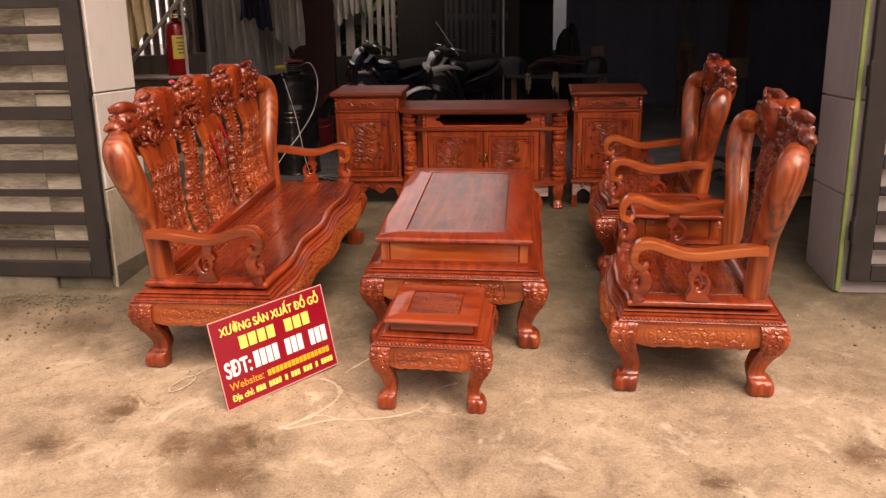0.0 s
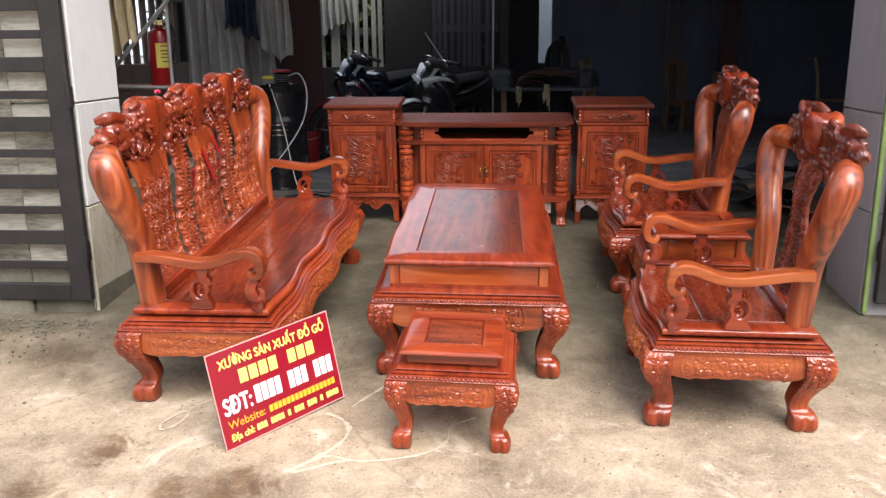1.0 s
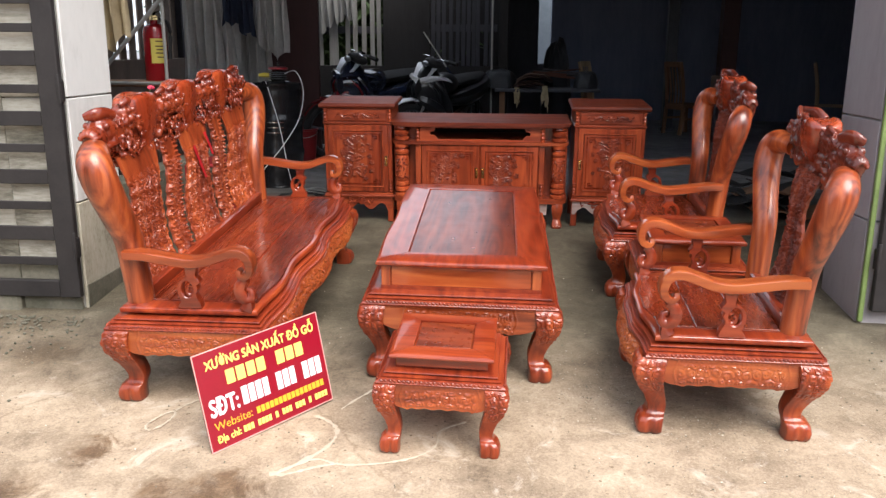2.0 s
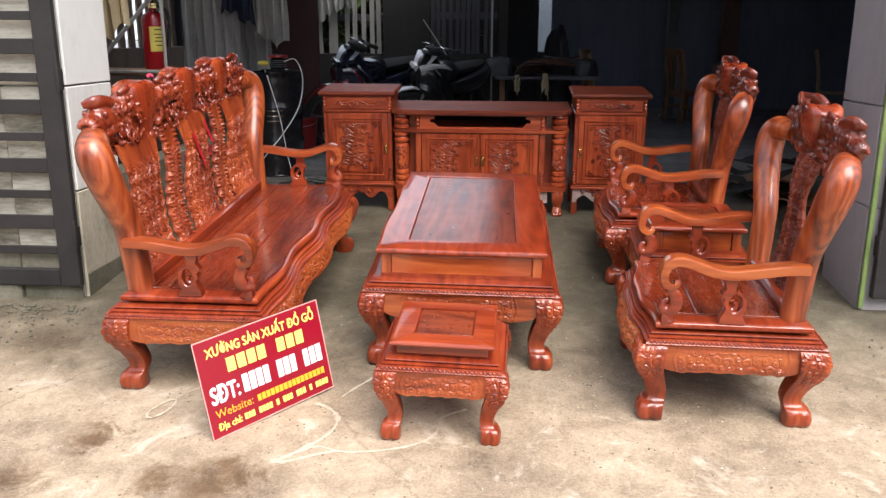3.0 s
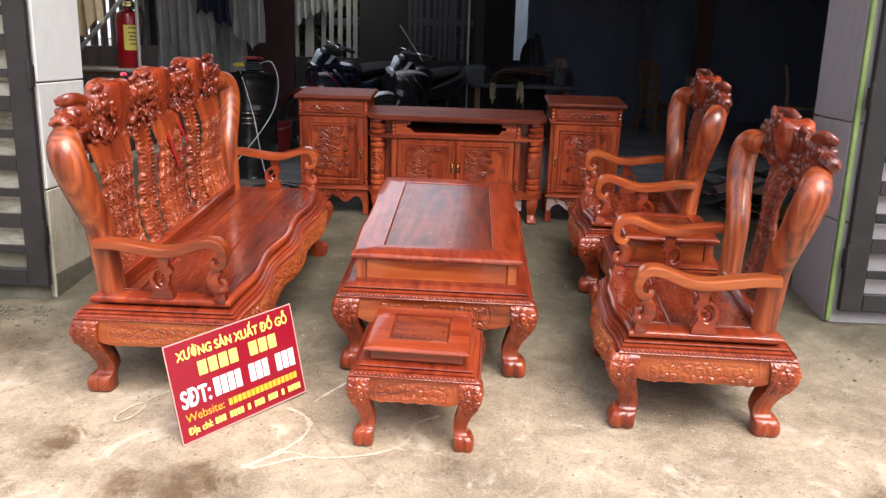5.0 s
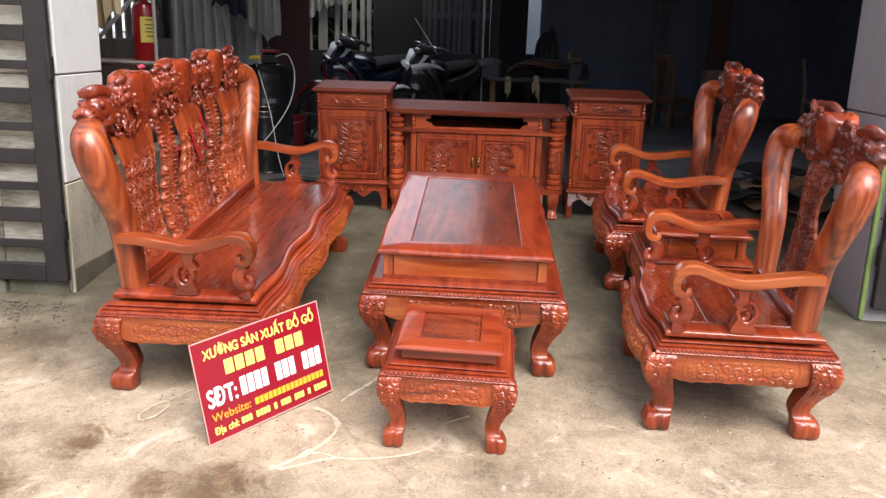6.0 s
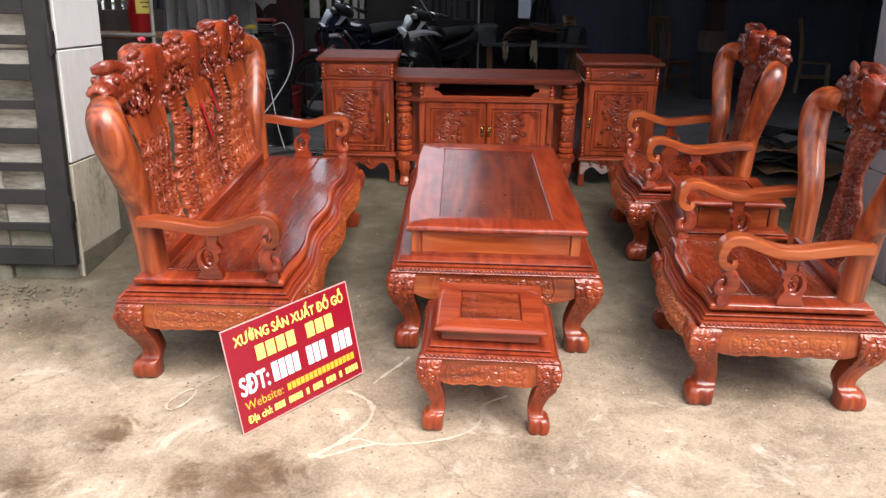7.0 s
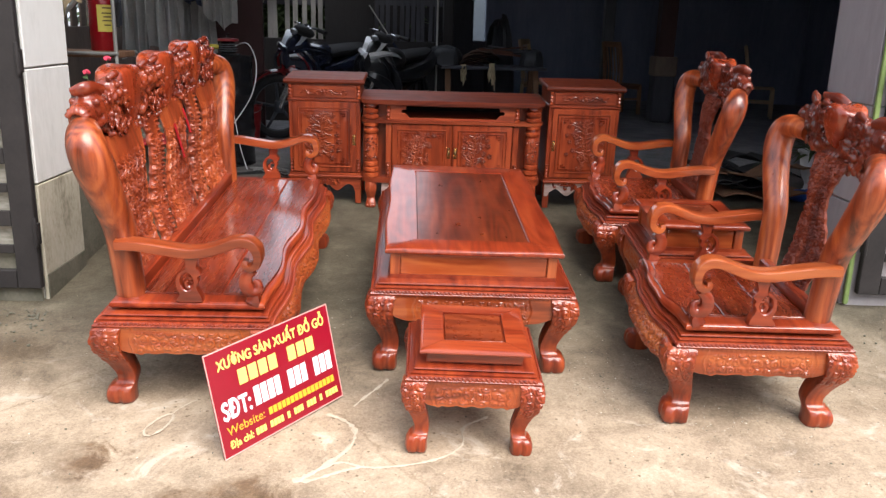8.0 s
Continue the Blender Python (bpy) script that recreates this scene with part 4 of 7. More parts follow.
def carved_door(ob, x0, x1, y, z0, z1, seed, knob):
    """A cabinet door with a moulded frame, a fretted inner border and a flower relief; knob: where its handle is."""
    d = part("door", box(Shape(), x0, x1, y, y + 0.022, z0, z1, 0.003), cab_z, ob)
    s = Shape()
    f = 0.036
    for a0, a1, b0, b1 in ((x0 + f, x1 - f, z0 + f, z0 + f + 0.008), (x0 + f, x1 - f, z1 - f - 0.008, z1 - f), (x0 + f, x0 + f + 0.008, z0 + f, z1 - f), (x1 - f - 0.008, x1 - f, z0 + f, z1 - f)):
        box(s, a0, a1, y - 0.007, y + 0.002, b0, b1, 0.003)
    part("door_bead", s, cab_x, d)
    s = Shape()
    g = 0.062
    for sx, ax in ((1, x0 + g), (-1, x1 - g)):
        for sz, az in ((1, z0 + g), (-1, z1 - g)):
            q = [(0, 0.05), (0, 0), (0.05, 0), (0.05, 0.018), (0.018, 0.018), (0.018, 0.034), (0.036, 0.034)]
            tube(s, [(ax + sx * u, y - 0.002, az + sz * v) for u, v in q], 0.0070, 4, up=(0, 1, 0))
    for a, b in (((x0 + g + 0.05, z1 - g), (x1 - g - 0.05, z1 - g)), ((x0 + g + 0.05, z0 + g), (x1 - g - 0.05, z0 + g)), ((x0 + g, z0 + g + 0.05), (x0 + g, z1 - g - 0.05)), ((x1 - g, z0 + g + 0.05), (x1 - g, z1 - g - 0.05))):
        tube(s, [(a[0], y - 0.002, a[1]), (b[0], y - 0.002, b[1])], 0.0052, 4, up=(0, 1, 0))
    part("fret_border", s, carved, d)
    s = Shape()
    flowering_branch(s, (x0 + x1) / 2, y, (z0 + z1) / 2, (x1 - x0) * 0.64, (z1 - z0) * 0.72, seed, 20 if z1 - z0 < 0.45 else 24)
    part("flower_relief", s, relief_wood, d, "raised carving of a flowering branch")
    s = Shape()
    z = z0 + (z1 - z0) * 0.47
    box(s, knob - 0.011, knob + 0.011, y - 0.003, y + 0.002, z - 0.038, z + 0.038, 0.001)
    tube(s, [(knob, y - 0.004, z - 0.022), (knob, y - 0.016, z - 0.012), (knob, y - 0.016, z + 0.012), (knob, y - 0.004, z + 0.022)], 0.006, 8, up=(1, 0, 0), steps=2)
    part("handle", s, brass, d, "small brass pull handle")


def skirt(s, x0, x1, y, z1, drop, seed):
    """A fretted skirt board below a cabinet."""
    n, out = 40, []
    for i in range(n + 1):
        u = i / n
        e = abs(2 * u - 1)
        out.append((x0 + (x1 - x0) * u, z1 - drop * (0.72 + 0.24 * math.cos(u * 6 * math.pi) * (e < 0.85) + 0.28 * (e > 0.85))))
    plate(s, [(x1, z1), (x0, z1)] + out, 0.022, Matrix.Translation((0, y, 0)), 0.002)
    return scrollwork(Shape(), ((x0 + x1) / 2, y - 0.001, z1 - drop * 0.32), (1, 0, 0), (0, 0, 1), (x1 - x0) * 0.86, drop * 0.45, seed, 16, 60, 0.005, 0.004)


def two_tone(ob, count):
    """The last faces of a mesh take the darker carved wood."""
    ob.data.materials.append(carved)
    faces = ob.data.polygons
    for i in range(len(faces) - count, len(faces)):
        faces[i].material_index = 1


def bracket_foot(s, x, y, z, r=0.035):
    tube(s, [(x, y, z), (x, y - 0.012, z * 0.7), (x, y - 0.002, z * 0.35), (x, y - 0.016, 0.018), (x, y - 0.016, 0.0)], [r, r * 1.05, r * 0.7, r * 0.95, r * 0.8], 10, up=(1, 0, 0), square=0.4, steps=3)
    for i in (-1, 0, 1):
        ball(s, (x + i * r * 0.55, y - 0.012 - r * 0.8, 0.014), (r * 0.34, r * 0.4, 0.014), None, 6, 5)


def side_cabinet(name, m, seed, knob_right, label):
    """A tall cabinet: overhanging slab, drawer, carved door, corner balusters, fretted skirt."""
    ob = thing(name, m, label, "cabinet", "media cabinets")
    W, D = 0.252, 0.42
    part("body", box(Shape(), -W, W, 0.02, D, 0.20, 0.865, 0.003), cab_z, ob)
    part("top_slab", moulding(Shape(), -W - 0.03, W + 0.03, -0.012, D + 0.01, [(-0.016, 0.862), (-0.004, 0.868), (0.0, 0.880), (-0.003, 0.892), (-0.010, 0.897)]), cab_top, ob)
    part("waist_moulding", box(Shape(), -W - 0.006, W + 0.006, 0.006, D, 0.742, 0.760, 0.005), cab_x, ob)
    part("foot_moulding", moulding(Shape(), -W - 0.002, W + 0.002, 0.006, D, [(0.010, 0.196), (0.012, 0.206), (0.004, 0.214), (0.004, 0.224), (-0.006, 0.230)]), cab_x, ob)
    dr = part("drawer", box(Shape(), -W + 0.036, W - 0.036, 0.008, 0.03, 0.768, 0.850, 0.003), cab_x, ob)
    s = Shape()
    for e in (-1, 1):
        tube(s, [(e * (0.02 + 0.026 * i), 0.004, 0.809 + 0.014 * math.sin(i * 1.5 + seed)) for i in range(6)], [0.007, 0.0065, 0.006, 0.0055, 0.005, 0.003], 6, up=(0, 1, 0), steps=3)
        for i in range(7):
            ball(s, (e * (0.03 + 0.021 * i), 0.001, 0.809 + 0.013 * math.cos(i * 2.3 + seed)), (0.013, 0.006, 0.006), (0, 35 * math.sin(i * 1.9), 0), 7, 5)
    ball(s, (0, 0.0, 0.809), (0.016, 0.008, 0.013), None, 8, 5)
    for j in range(6):
        g = j * math.pi / 3
        ball(s, (0.020 * math.cos(g), 0.001, 0.809 + 0.016 * math.sin(g)), (0.010, 0.006, 0.008), (0, -math.degrees(g), 0), 7, 5)
    part("drawer_carving", s, relief_wood, dr, "carved spray of leaves")
    carved_door(ob, -W + 0.028, W - 0.028, 0.0, 0.238, 0.738, seed + 1, W - 0.045 if knob_right else -W + 0.045)
    for e in (-1, 1):
        s = Shape()
        small_baluster(s, e * (W - 0.012), 0.012, 0.765, 0.858, 0.015)
        part("baluster", s, cab_z, ob)
        s = Shape()
        small_baluster(s, e * (W - 0.012), 0.012, 0.235, 0.330, 0.013)
        part("baluster", s, cab_z, ob)
        s = Shape()
        box(s, e * (W - 0.02) - 0.022, e * (W - 0.02) + 0.022, 0.02, 0.06, 0.0, 0.20, 0.004)
        part("foot", s, cab_z, ob)
        s = Shape()
        box(s, e * (W - 0.02) - 0.022, e * (W - 0.02) + 0.022, D - 0.05, D - 0.01, 0.0, 0.20, 0.004)
        part("foot", s, cab_z, ob)
    s = Shape()
    scrolls = skirt(s, -W + 0.004, W - 0.004, 0.012, 0.198, 0.105, seed + 2)
    two_tone(part("skirt", s.add(scrolls.v, scrolls.f), cab_x if knob_right else sheen_skirt, ob, "fretted skirt board"), len(scrolls.f))
    return ob


TVY = 6.285
side_cabinet("side_cabinet", RAMP @ pose(-1.146, TVY, 0.005), 51, True, "tall carved rosewood cabinet with one door and a drawer")
side_cabinet("side_cabinet", RAMP @ pose(0.694, TVY, 0), 61, False, "tall carved rosewood cabinet with one door and a drawer")


def low_cabinet(m):
    """The wide middle unit: two doors, a shaped recess, a ledge and two fat turned columns."""
    ob = thing("media_cabinet", m, "low wide rosewood media cabinet with two carved doors and turned columns", "cabinet", "media cabinets")
    H, D = 0.655, 0.44
    curve = [(-H, D), (-H, 0.06), (-H + 0.015, 0.02), (-H + 0.05, -0.005), (-H + 0.10, -0.012)]
    loop = curve + [(-x, y) for x, y in reversed(curve)]
    part("top_slab", loft(Shape(), [[(x * k, y, z) for x, y in loop] for k, z in ((0.985, 0.742), (1.0, 0.750), (1.0, 0.766), (0.992, 0.774))]), cab_top, ob, "long glossy top board")
    lip = [(x * 0.985, y + 0.012) for x, y in loop]
    part("ledge", loft(Shape(), [[(x, y, z) for x, y in lip] for z in (0.612, 0.618, 0.628, 0.633)]), cab_x, ob)
    part("base_board", loft(Shape(), [[(x, y, z) for x, y in lip] for z in (0.185, 0.192, 0.212, 0.222)]), cab_x, ob)
    for e in (-1, 1):
        part("side_wall", box(Shape(), min(e * 0.43, e * 0.47), max(e * 0.43, e * 0.47), 0.02, D, 0.22, 0.613, 0.003), cab_z, ob)
        part("side_wall", box(Shape(), min(e * 0.40, e * 0.47), max(e * 0.40, e * 0.47), 0.03, D, 0.632, 0.743, 0.003), cab_z, ob)
        s = Shape()
        small_baluster(s, e * 0.452, 0.016, 0.634, 0.742, 0.016)
        part("baluster", s, cab_z, ob)
        s = Shape()
        small_baluster(s, e * 0.452, 0.010, 0.225, 0.330, 0.013)
        part("baluster", s, cab_z, ob)
        prof = [(r * 1.16, z) for r, z in [(0.036, 0.221), (0.046, 0.225), (0.046, 0.245), (0.030, 0.25), (0.046, 0.265), (0.046, 0.285), (0.031, 0.292), (0.042, 0.305), (0.042, 0.325), (0.033, 0.333), (0.040, 0.345), (0.043, 0.42), (0.043, 0.49), (0.038, 0.518), (0.031, 0.526), (0.044, 0.540), (0.046, 0.556), (0.032, 0.568), (0.030, 0.574), (0.046, 0.588), (0.046, 0.606), (0.034, 0.613)]]
        c = part("column", lathe(Shape(), prof, (e * 0.574, 0.055, 0), 18), cab_z, ob, "fat turned column with a carved drum")
        s = Shape()
        rnd = random.Random(70 + e)
        for i in range(60):
            a, z = rnd.uniform(-2.6, -0.5), rnd.uniform(0.352, 0.505)
            ball(s, (e * 0.574 + 0.051 * math.cos(a), 0.055 + 0.051 * math.sin(a), z), (0.006, 0.006, rnd.uniform(0.004, 0.010)), (rnd.uniform(0, 90), 0, 0), 6, 4)
        part("column_carving", s, carved, c)
        part("column_cap", lathe(Shape(), [(r * 1.16, z) for r, z in [(0.034, 0.632), (0.046, 0.640), (0.046, 0.655), (0.030, 0.666), (0.044, 0.68), (0.046, 0.70), (0.030, 0.712), (0.044, 0.724), (0.040, 0.742)]], (e * 0.574, 0.055, 0), 18), cab_z, ob)
        s = Shape()
        bracket_foot(s, e * 0.576, 0.05, 0.188, 0.042)
        part("foot", s, cab_z, ob, "carved claw foot")
        s = Shape()
        box(s, e * 0.60 - 0.03, e * 0.60 + 0.03, D - 0.06, D - 0.01, 0, 0.19, 0.004)
        part("foot", s, cab_z, ob)
        part("niche_panel", box(Shape(), min(e * 0.468, e * 0.622), max(e * 0.468, e * 0.622), 0.125, 0.140, 0.220, 0.614, 0.002), cab_z, ob)
        part("niche_panel", box(Shape(), min(e * 0.468, e * 0.622), max(e * 0.468, e * 0.622), 0.125, 0.140, 0.631, 0.744, 0.002), cab_z, ob)
        part("outer_wall", box(Shape(), min(e * 0.620, e * 0.636), max(e * 0.620, e * 0.636), 0.100, D - 0.004, 0.219, 0.614, 0.002), cab_z, ob)
        part("outer_wall", box(Shape(), min(e * 0.620, e * 0.636), max(e * 0.620, e * 0.636), 0.100, D - 0.004, 0.631, 0.744, 0.002), cab_z, ob)
        # shaped cheeks of the recess
        k = Shape()
        cheek = [(0.0, 0.0), (0.137, 0.0), (0.134, 0.016), (0.112, 0.040), (0.100, 0.048), (0.090, 0.044), (0.080, 0.048), (0.076, 0.060), (0.082, 0.070), (0.094, 0.074), (0.104, 0.070), (0.112, 0.086), (0.118, 0.110), (0.0, 0.110)]
        plate(k, [(e * (-0.44 + x), 0.633 + z) for x, z in cheek], 0.02, Matrix.Translation((0, 0.022, 0)), 0.002)
        part("recess_cheek", k, cab_x, ob)
    part("recess_rail", box(Shape(), -0.40, 0.40, 0.024, 0.044, 0.728, 0.744, 0.003), cab_x, ob)
    part("recess_rail", box(Shape(), -0.40, 0.40, 0.024, 0.044, 0.631, 0.648, 0.003), cab_x, ob)
    part("back_panel", box(Shape(), -0.62, 0.62, D - 0.02, D - 0.005, 0.19, 0.743, 0.002), dark_gap, ob)
    part("inner_wall", box(Shape(), -0.43, 0.43, 0.04, 0.06, 0.22, 0.613, 0.002), cab_z, ob)
    carved_door(ob, -0.425, -0.003, 0.012, 0.228, 0.606, 81, -0.024)
    carved_door(ob, 0.003, 0.425, 0.012, 0.228, 0.606, 83, 0.024)
    s = Shape()
    scrolls = skirt(s, -0.50, 0.50, 0.02, 0.187, 0.09, 85)
    two_tone(part("skirt", s.add(scrolls.v, scrolls.f), sheen_skirt, ob, "pale fretted skirt board with its sheen painted on"), len(scrolls.f))
    return ob


low_cabinet(RAMP @ pose(-0.242, TVY - 0.060, 0) @ Matrix.Diagonal((1, 1, 1.010, 1)))


# ---- the yard, the gateway and the workshop ----
LEVEL = 0.315  # the workshop's level floor, at the head of the ramp
def slope_z(y):
    return (y - 3) * math.tan(radians(SLOPE))


HEAD = 3 + LEVEL / math.tan(radians(SLOPE))


def ground_sheet():
    """One sheet: the yard far around, the ramp and the level floor, with a faint unevenness near the furniture."""
    xs = [-400, -60, -12] + [-6 + 0.25 * i for i in range(49)] + [12, 60, 400]
    ys = [-400, -60, -14] + [-4 + 0.25 * i for i in range(44)] + [HEAD, 8, 10, 15, 17, 60, 400]
    vs, fs = [], []
    for y in ys:
        for x in xs:
            z = slope_z(min(HEAD, max(-6, y)))
            bumpy = 0.004 * noise.noise(Vector((x * 1.7, y * 1.7, 0))) if -7 < x < 7 and -4 < y < 7 else 0
            vs.append((x, y, z + bumpy))
    n = len(xs)
    for j in range(len(ys) - 1):
        for i in range(n - 1):
            fs.append((j * n + i, j * n + i + 1, (j + 1) * n + i + 1, (j + 1) * n + i))
    return Shape().add(vs, fs)


def ground_material():
    """Tan cement, trodden pale, with damp dark stains, grit and hairline cracks."""
    m = material("ramp_concrete", (0.42, 0.34, 0.23), 0.85)
    bsdf = m.node_tree.nodes["Principled BSDF"]
    mp = place(m, (1, 1, 1), False)
    a = node(m, "ShaderNodeTexNoise", Scale=1.9, Detail=10.0, Roughness=0.66, Distortion=0.4)
    b = node(m, "ShaderNodeTexNoise", Scale=85.0, Detail=5.0, Roughness=0.85)
    c = node(m, "ShaderNodeTexNoise", Scale=6.5, Detail=8.0, Roughness=0.72, Distortion=0.6)
    e = node(m, "ShaderNodeTexNoise", Scale=4.2, Detail=9.0, Roughness=0.7, Distortion=0.8)
    pits = node(m, "ShaderNodeTexVoronoi", Scale=24.0)
    for n in (a, b, c, e, pits):
        link(m, mp, 0, n, "Vector")
    base = ramp(m, [(0.38, (0.135, 0.097, 0.062)), (0.46, (0.250, 0.188, 0.129)), (0.53, (0.363, 0.280, 0.196)), (0.62, (0.500, 0.408, 0.306))])
    mx0 = node(m, "ShaderNodeMixRGB", Fac=0.45)
    link(m, a, "Fac", mx0, "Color1")
    link(m, c, "Fac", mx0, "Color2")
    mx = node(m, "ShaderNodeMixRGB", Fac=0.33)
    link(m, mx0, "Color", mx, "Color1")
    link(m, b, "Fac", mx, "Color2")
    link(m, mx, "Color", base, "Fac")
    # pale scuffs
    scuff = ramp(m, [(0.57, (0, 0, 0)), (0.66, (0.55, 0.55, 0.55))])
    link(m, e, "Fac", scuff, "Fac")
    pale = node(m, "ShaderNodeMixRGB", Color2=(0.57, 0.49, 0.40, 1))
    link(m, scuff, "Color", pale, "Fac")
    link(m, base, "Color", pale, "Color1")
    # pits with dirt in them
    hole = ramp(m, [(0.10, (0.42, 0.38, 0.32)), (0.17, (1, 1, 1))])
    link(m, pits, "Distance", hole, "Fac")
    gate_noise = ramp(m, [(0.50, (0, 0, 0)), (0.58, (1, 1, 1))])
    link(m, a, "Fac", gate_noise, "Fac")
    mul = node(m, "ShaderNodeMixRGB")
    mul.blend_type = "MULTIPLY"
    link(m, gate_noise, "Color", mul, "Fac")
    link(m, pale, "Color", mul, "Color1")
    link(m, hole, "Color", mul, "Color2")
    # hairline cracks
    vor = node(m, "ShaderNodeTexVoronoi", Scale=0.42)
    vor.feature = "DISTANCE_TO_EDGE"
    wob = node(m, "ShaderNodeMixRGB", Fac=0.12)
    link(m, mp, 0, wob, "Color1")
    link(m, c, "Color", wob, "Color2")
    link(m, wob, "Color", vor, "Vector")
    line = ramp(m, [(0.0, (0.62, 0.58, 0.52)), (0.0022, (1, 1, 1))])
    link(m, vor, "Distance", line, "Fac")
    mul2 = node(m, "ShaderNodeMixRGB", Fac=0.7)
    mul2.blend_type = "MULTIPLY"
    link(m, mul, "Color", mul2, "Color1")
    link(m, line, "Color", mul2, "Color2")
    # damp spots
    spots = ((-1.67, 3.05, 0.11), (-1.60, 3.08, 0.08), (-1.29, 2.82, 0.10), (-1.10, 2.825, 0.13), (-0.975, 2.86, 0.10), (-1.82, 2.77, 0.13), (0.79, 2.70, 0.07), (-1.05, 2.62, 0.2), (1.42, 2.90, 0.10), (0.2, 2.5, 0.12), (-2.3, 3.9, 0.2), (-2.55, 4.25, 0.2), (-2.9, 4.2, 0.28), (-3.3, 4.25, 0.28), (2.15, 4.25, 0.18))
    whole = None
    for x, y, r in spots:
        d = node(m, "ShaderNodeVectorMath")
        d.operation = "DISTANCE"
        d.inputs[1].default_value = (x + 0.2, y + 0.2, 0.2 + (y - 3) * 0.0787)
        far = node(m, "ShaderNodeMixRGB", Fac=0.4)
        far.blend_type = "ADD"
        link(m, mp, 0, far, "Color1")
        link(m, c, "Color", far, "Color2")
        link(m, far, "Color", d, 0)
        g = node(m, "ShaderNodeMapRange")
        g.inputs["From Min"].default_value, g.inputs["From Max"].default_value = r * 0.1, r * 1.35
        g.inputs["To Min"].default_value, g.inputs["To Max"].default_value = 0.36, 1.0
        g.interpolation_type = "SMOOTHSTEP"
        link(m, d, "Value", g, "Value")
        if whole:
            t = node(m, "ShaderNodeMath")
            t.operation = "MULTIPLY"
            link(m, whole, 0, t, 0)
            link(m, g, 0, t, 1)
            whole = t
        else:
            whole = g
    damp = node(m, "ShaderNodeMixRGB", Fac=1.0)
    damp.blend_type = "MULTIPLY"
    link(m, mul2, "Color", damp, "Color1")
    tint = ramp(m, [(0.36, (0.42, 0.33, 0.25)), (1.0, (1, 1, 1))])
    link(m, whole, 0, tint, "Fac")
    link(m, tint, "Color", damp, "Color2")
    mul2 = damp
    # the workshop's darker cement; shade around the furniture is put into its colour
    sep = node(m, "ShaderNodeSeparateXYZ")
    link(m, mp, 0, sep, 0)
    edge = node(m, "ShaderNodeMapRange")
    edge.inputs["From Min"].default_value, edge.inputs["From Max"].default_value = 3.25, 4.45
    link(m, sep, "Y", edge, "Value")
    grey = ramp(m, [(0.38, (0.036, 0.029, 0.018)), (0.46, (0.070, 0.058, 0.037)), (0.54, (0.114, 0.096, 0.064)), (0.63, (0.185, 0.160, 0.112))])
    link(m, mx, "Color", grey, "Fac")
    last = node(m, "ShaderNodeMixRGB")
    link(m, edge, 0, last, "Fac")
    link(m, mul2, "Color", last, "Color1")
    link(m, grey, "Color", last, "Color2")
    # further in, paler cement: bluish sheen and haze put into its colour
    inner = node(m, "ShaderNodeMapRange")
    inner.inputs["From Min"].default_value, inner.inputs["From Max"].default_value = 6.4, 8.4
    link(m, sep, "Y", inner, "Value")
    floor_sheen = ramp(m, [(0.38, (0.10, 0.10, 0.106)), (0.46, (0.170, 0.170, 0.180)), (0.54, (0.25, 0.25, 0.264)), (0.63, (0.35, 0.35, 0.368))])
    link(m, mx, "Color", floor_sheen, "Fac")
    outer, last = last, node(m, "ShaderNodeMixRGB")
    link(m, inner, 0, last, "Fac")
    link(m, outer, "Color", last, "Color1")
    link(m, floor_sheen, "Color", last, "Color2")
    link(m, last, "Color", bsdf, "Base Color")
    first = bump(m, b, "Fac", 0.4, 0.004)
    bump(m, c, "Fac", 0.5, 0.02, first)
    return m


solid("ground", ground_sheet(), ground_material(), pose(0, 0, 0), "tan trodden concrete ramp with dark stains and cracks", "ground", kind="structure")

FRONT = 4.47  # the line of the gateway
LX, RX = -2.395, 1.868  # the two jambs
EAST_FRONT = 4.60  # the eastern pier and its wall stand a little further back


def pier(name, x_in, side, panels, mat, label, FRONT):
    """A gate pier clad in three panels on its inner side; side: -1 on the left, 1 on the right."""
    ob = thing(name, pose(0, 0, 0), label, "pier", kind="structure")
    a, b = (x_in, x_in + side * 0.34)
    z0 = slope_z(FRONT) - 0.12
    part("core", box(Shape(), min(a, b) + 0.006, max(a, b) - 0.006, FRONT + 0.006, FRONT + 0.49, z0, 3.3, 0.004), plaster, ob)
    for lo, hi in zip(panels[:-1], panels[1:]):
        look_of = stained_panel if lo == panels[0] and side < 0 else mat
        y1 = FRONT + 0.5
        part("cladding_panel", box(Shape(), min(a, a - side * 0.018), max(a, a - side * 0.018), FRONT + 0.004, y1, lo + 0.004, hi - 0.004, 0.004), look_of, ob)
        part("cladding_panel", box(Shape(), min(a + side * 0.004, b), max(a + side * 0.004, b), FRONT - 0.016, FRONT + 0.002, lo + 0.004, hi - 0.004, 0.004), grimy if side < 0 else look_of, ob)
    return ob


base_z = slope_z(FRONT)
pier("pier_west", LX, -1, [base_z - 0.1, base_z + 0.60, base_z + 1.165, base_z + 1.75, base_z + 2.4, 3.3], panel_white, "gate pier clad in weathered white panels", FRONT)
pier("pier_east", RX, 1, [base_z - 0.1, base_z + 0.565, base_z + 1.085, base_z + 1.75, base_z + 2.4, 3.3], panel_grey, "gate pier clad in grey panels with a green edge", EAST_FRONT)
s = Shape()
box(s, RX - 0.020, RX + 0.006, EAST_FRONT - 0.040, EAST_FRONT - 0.018, base_z + 0.02, 3.2, 0.004)
solid("edge_trim", s, green_paint, pose(0, 0, 0), "green painted strip on the edge of the pier", "trim", kind="structure")


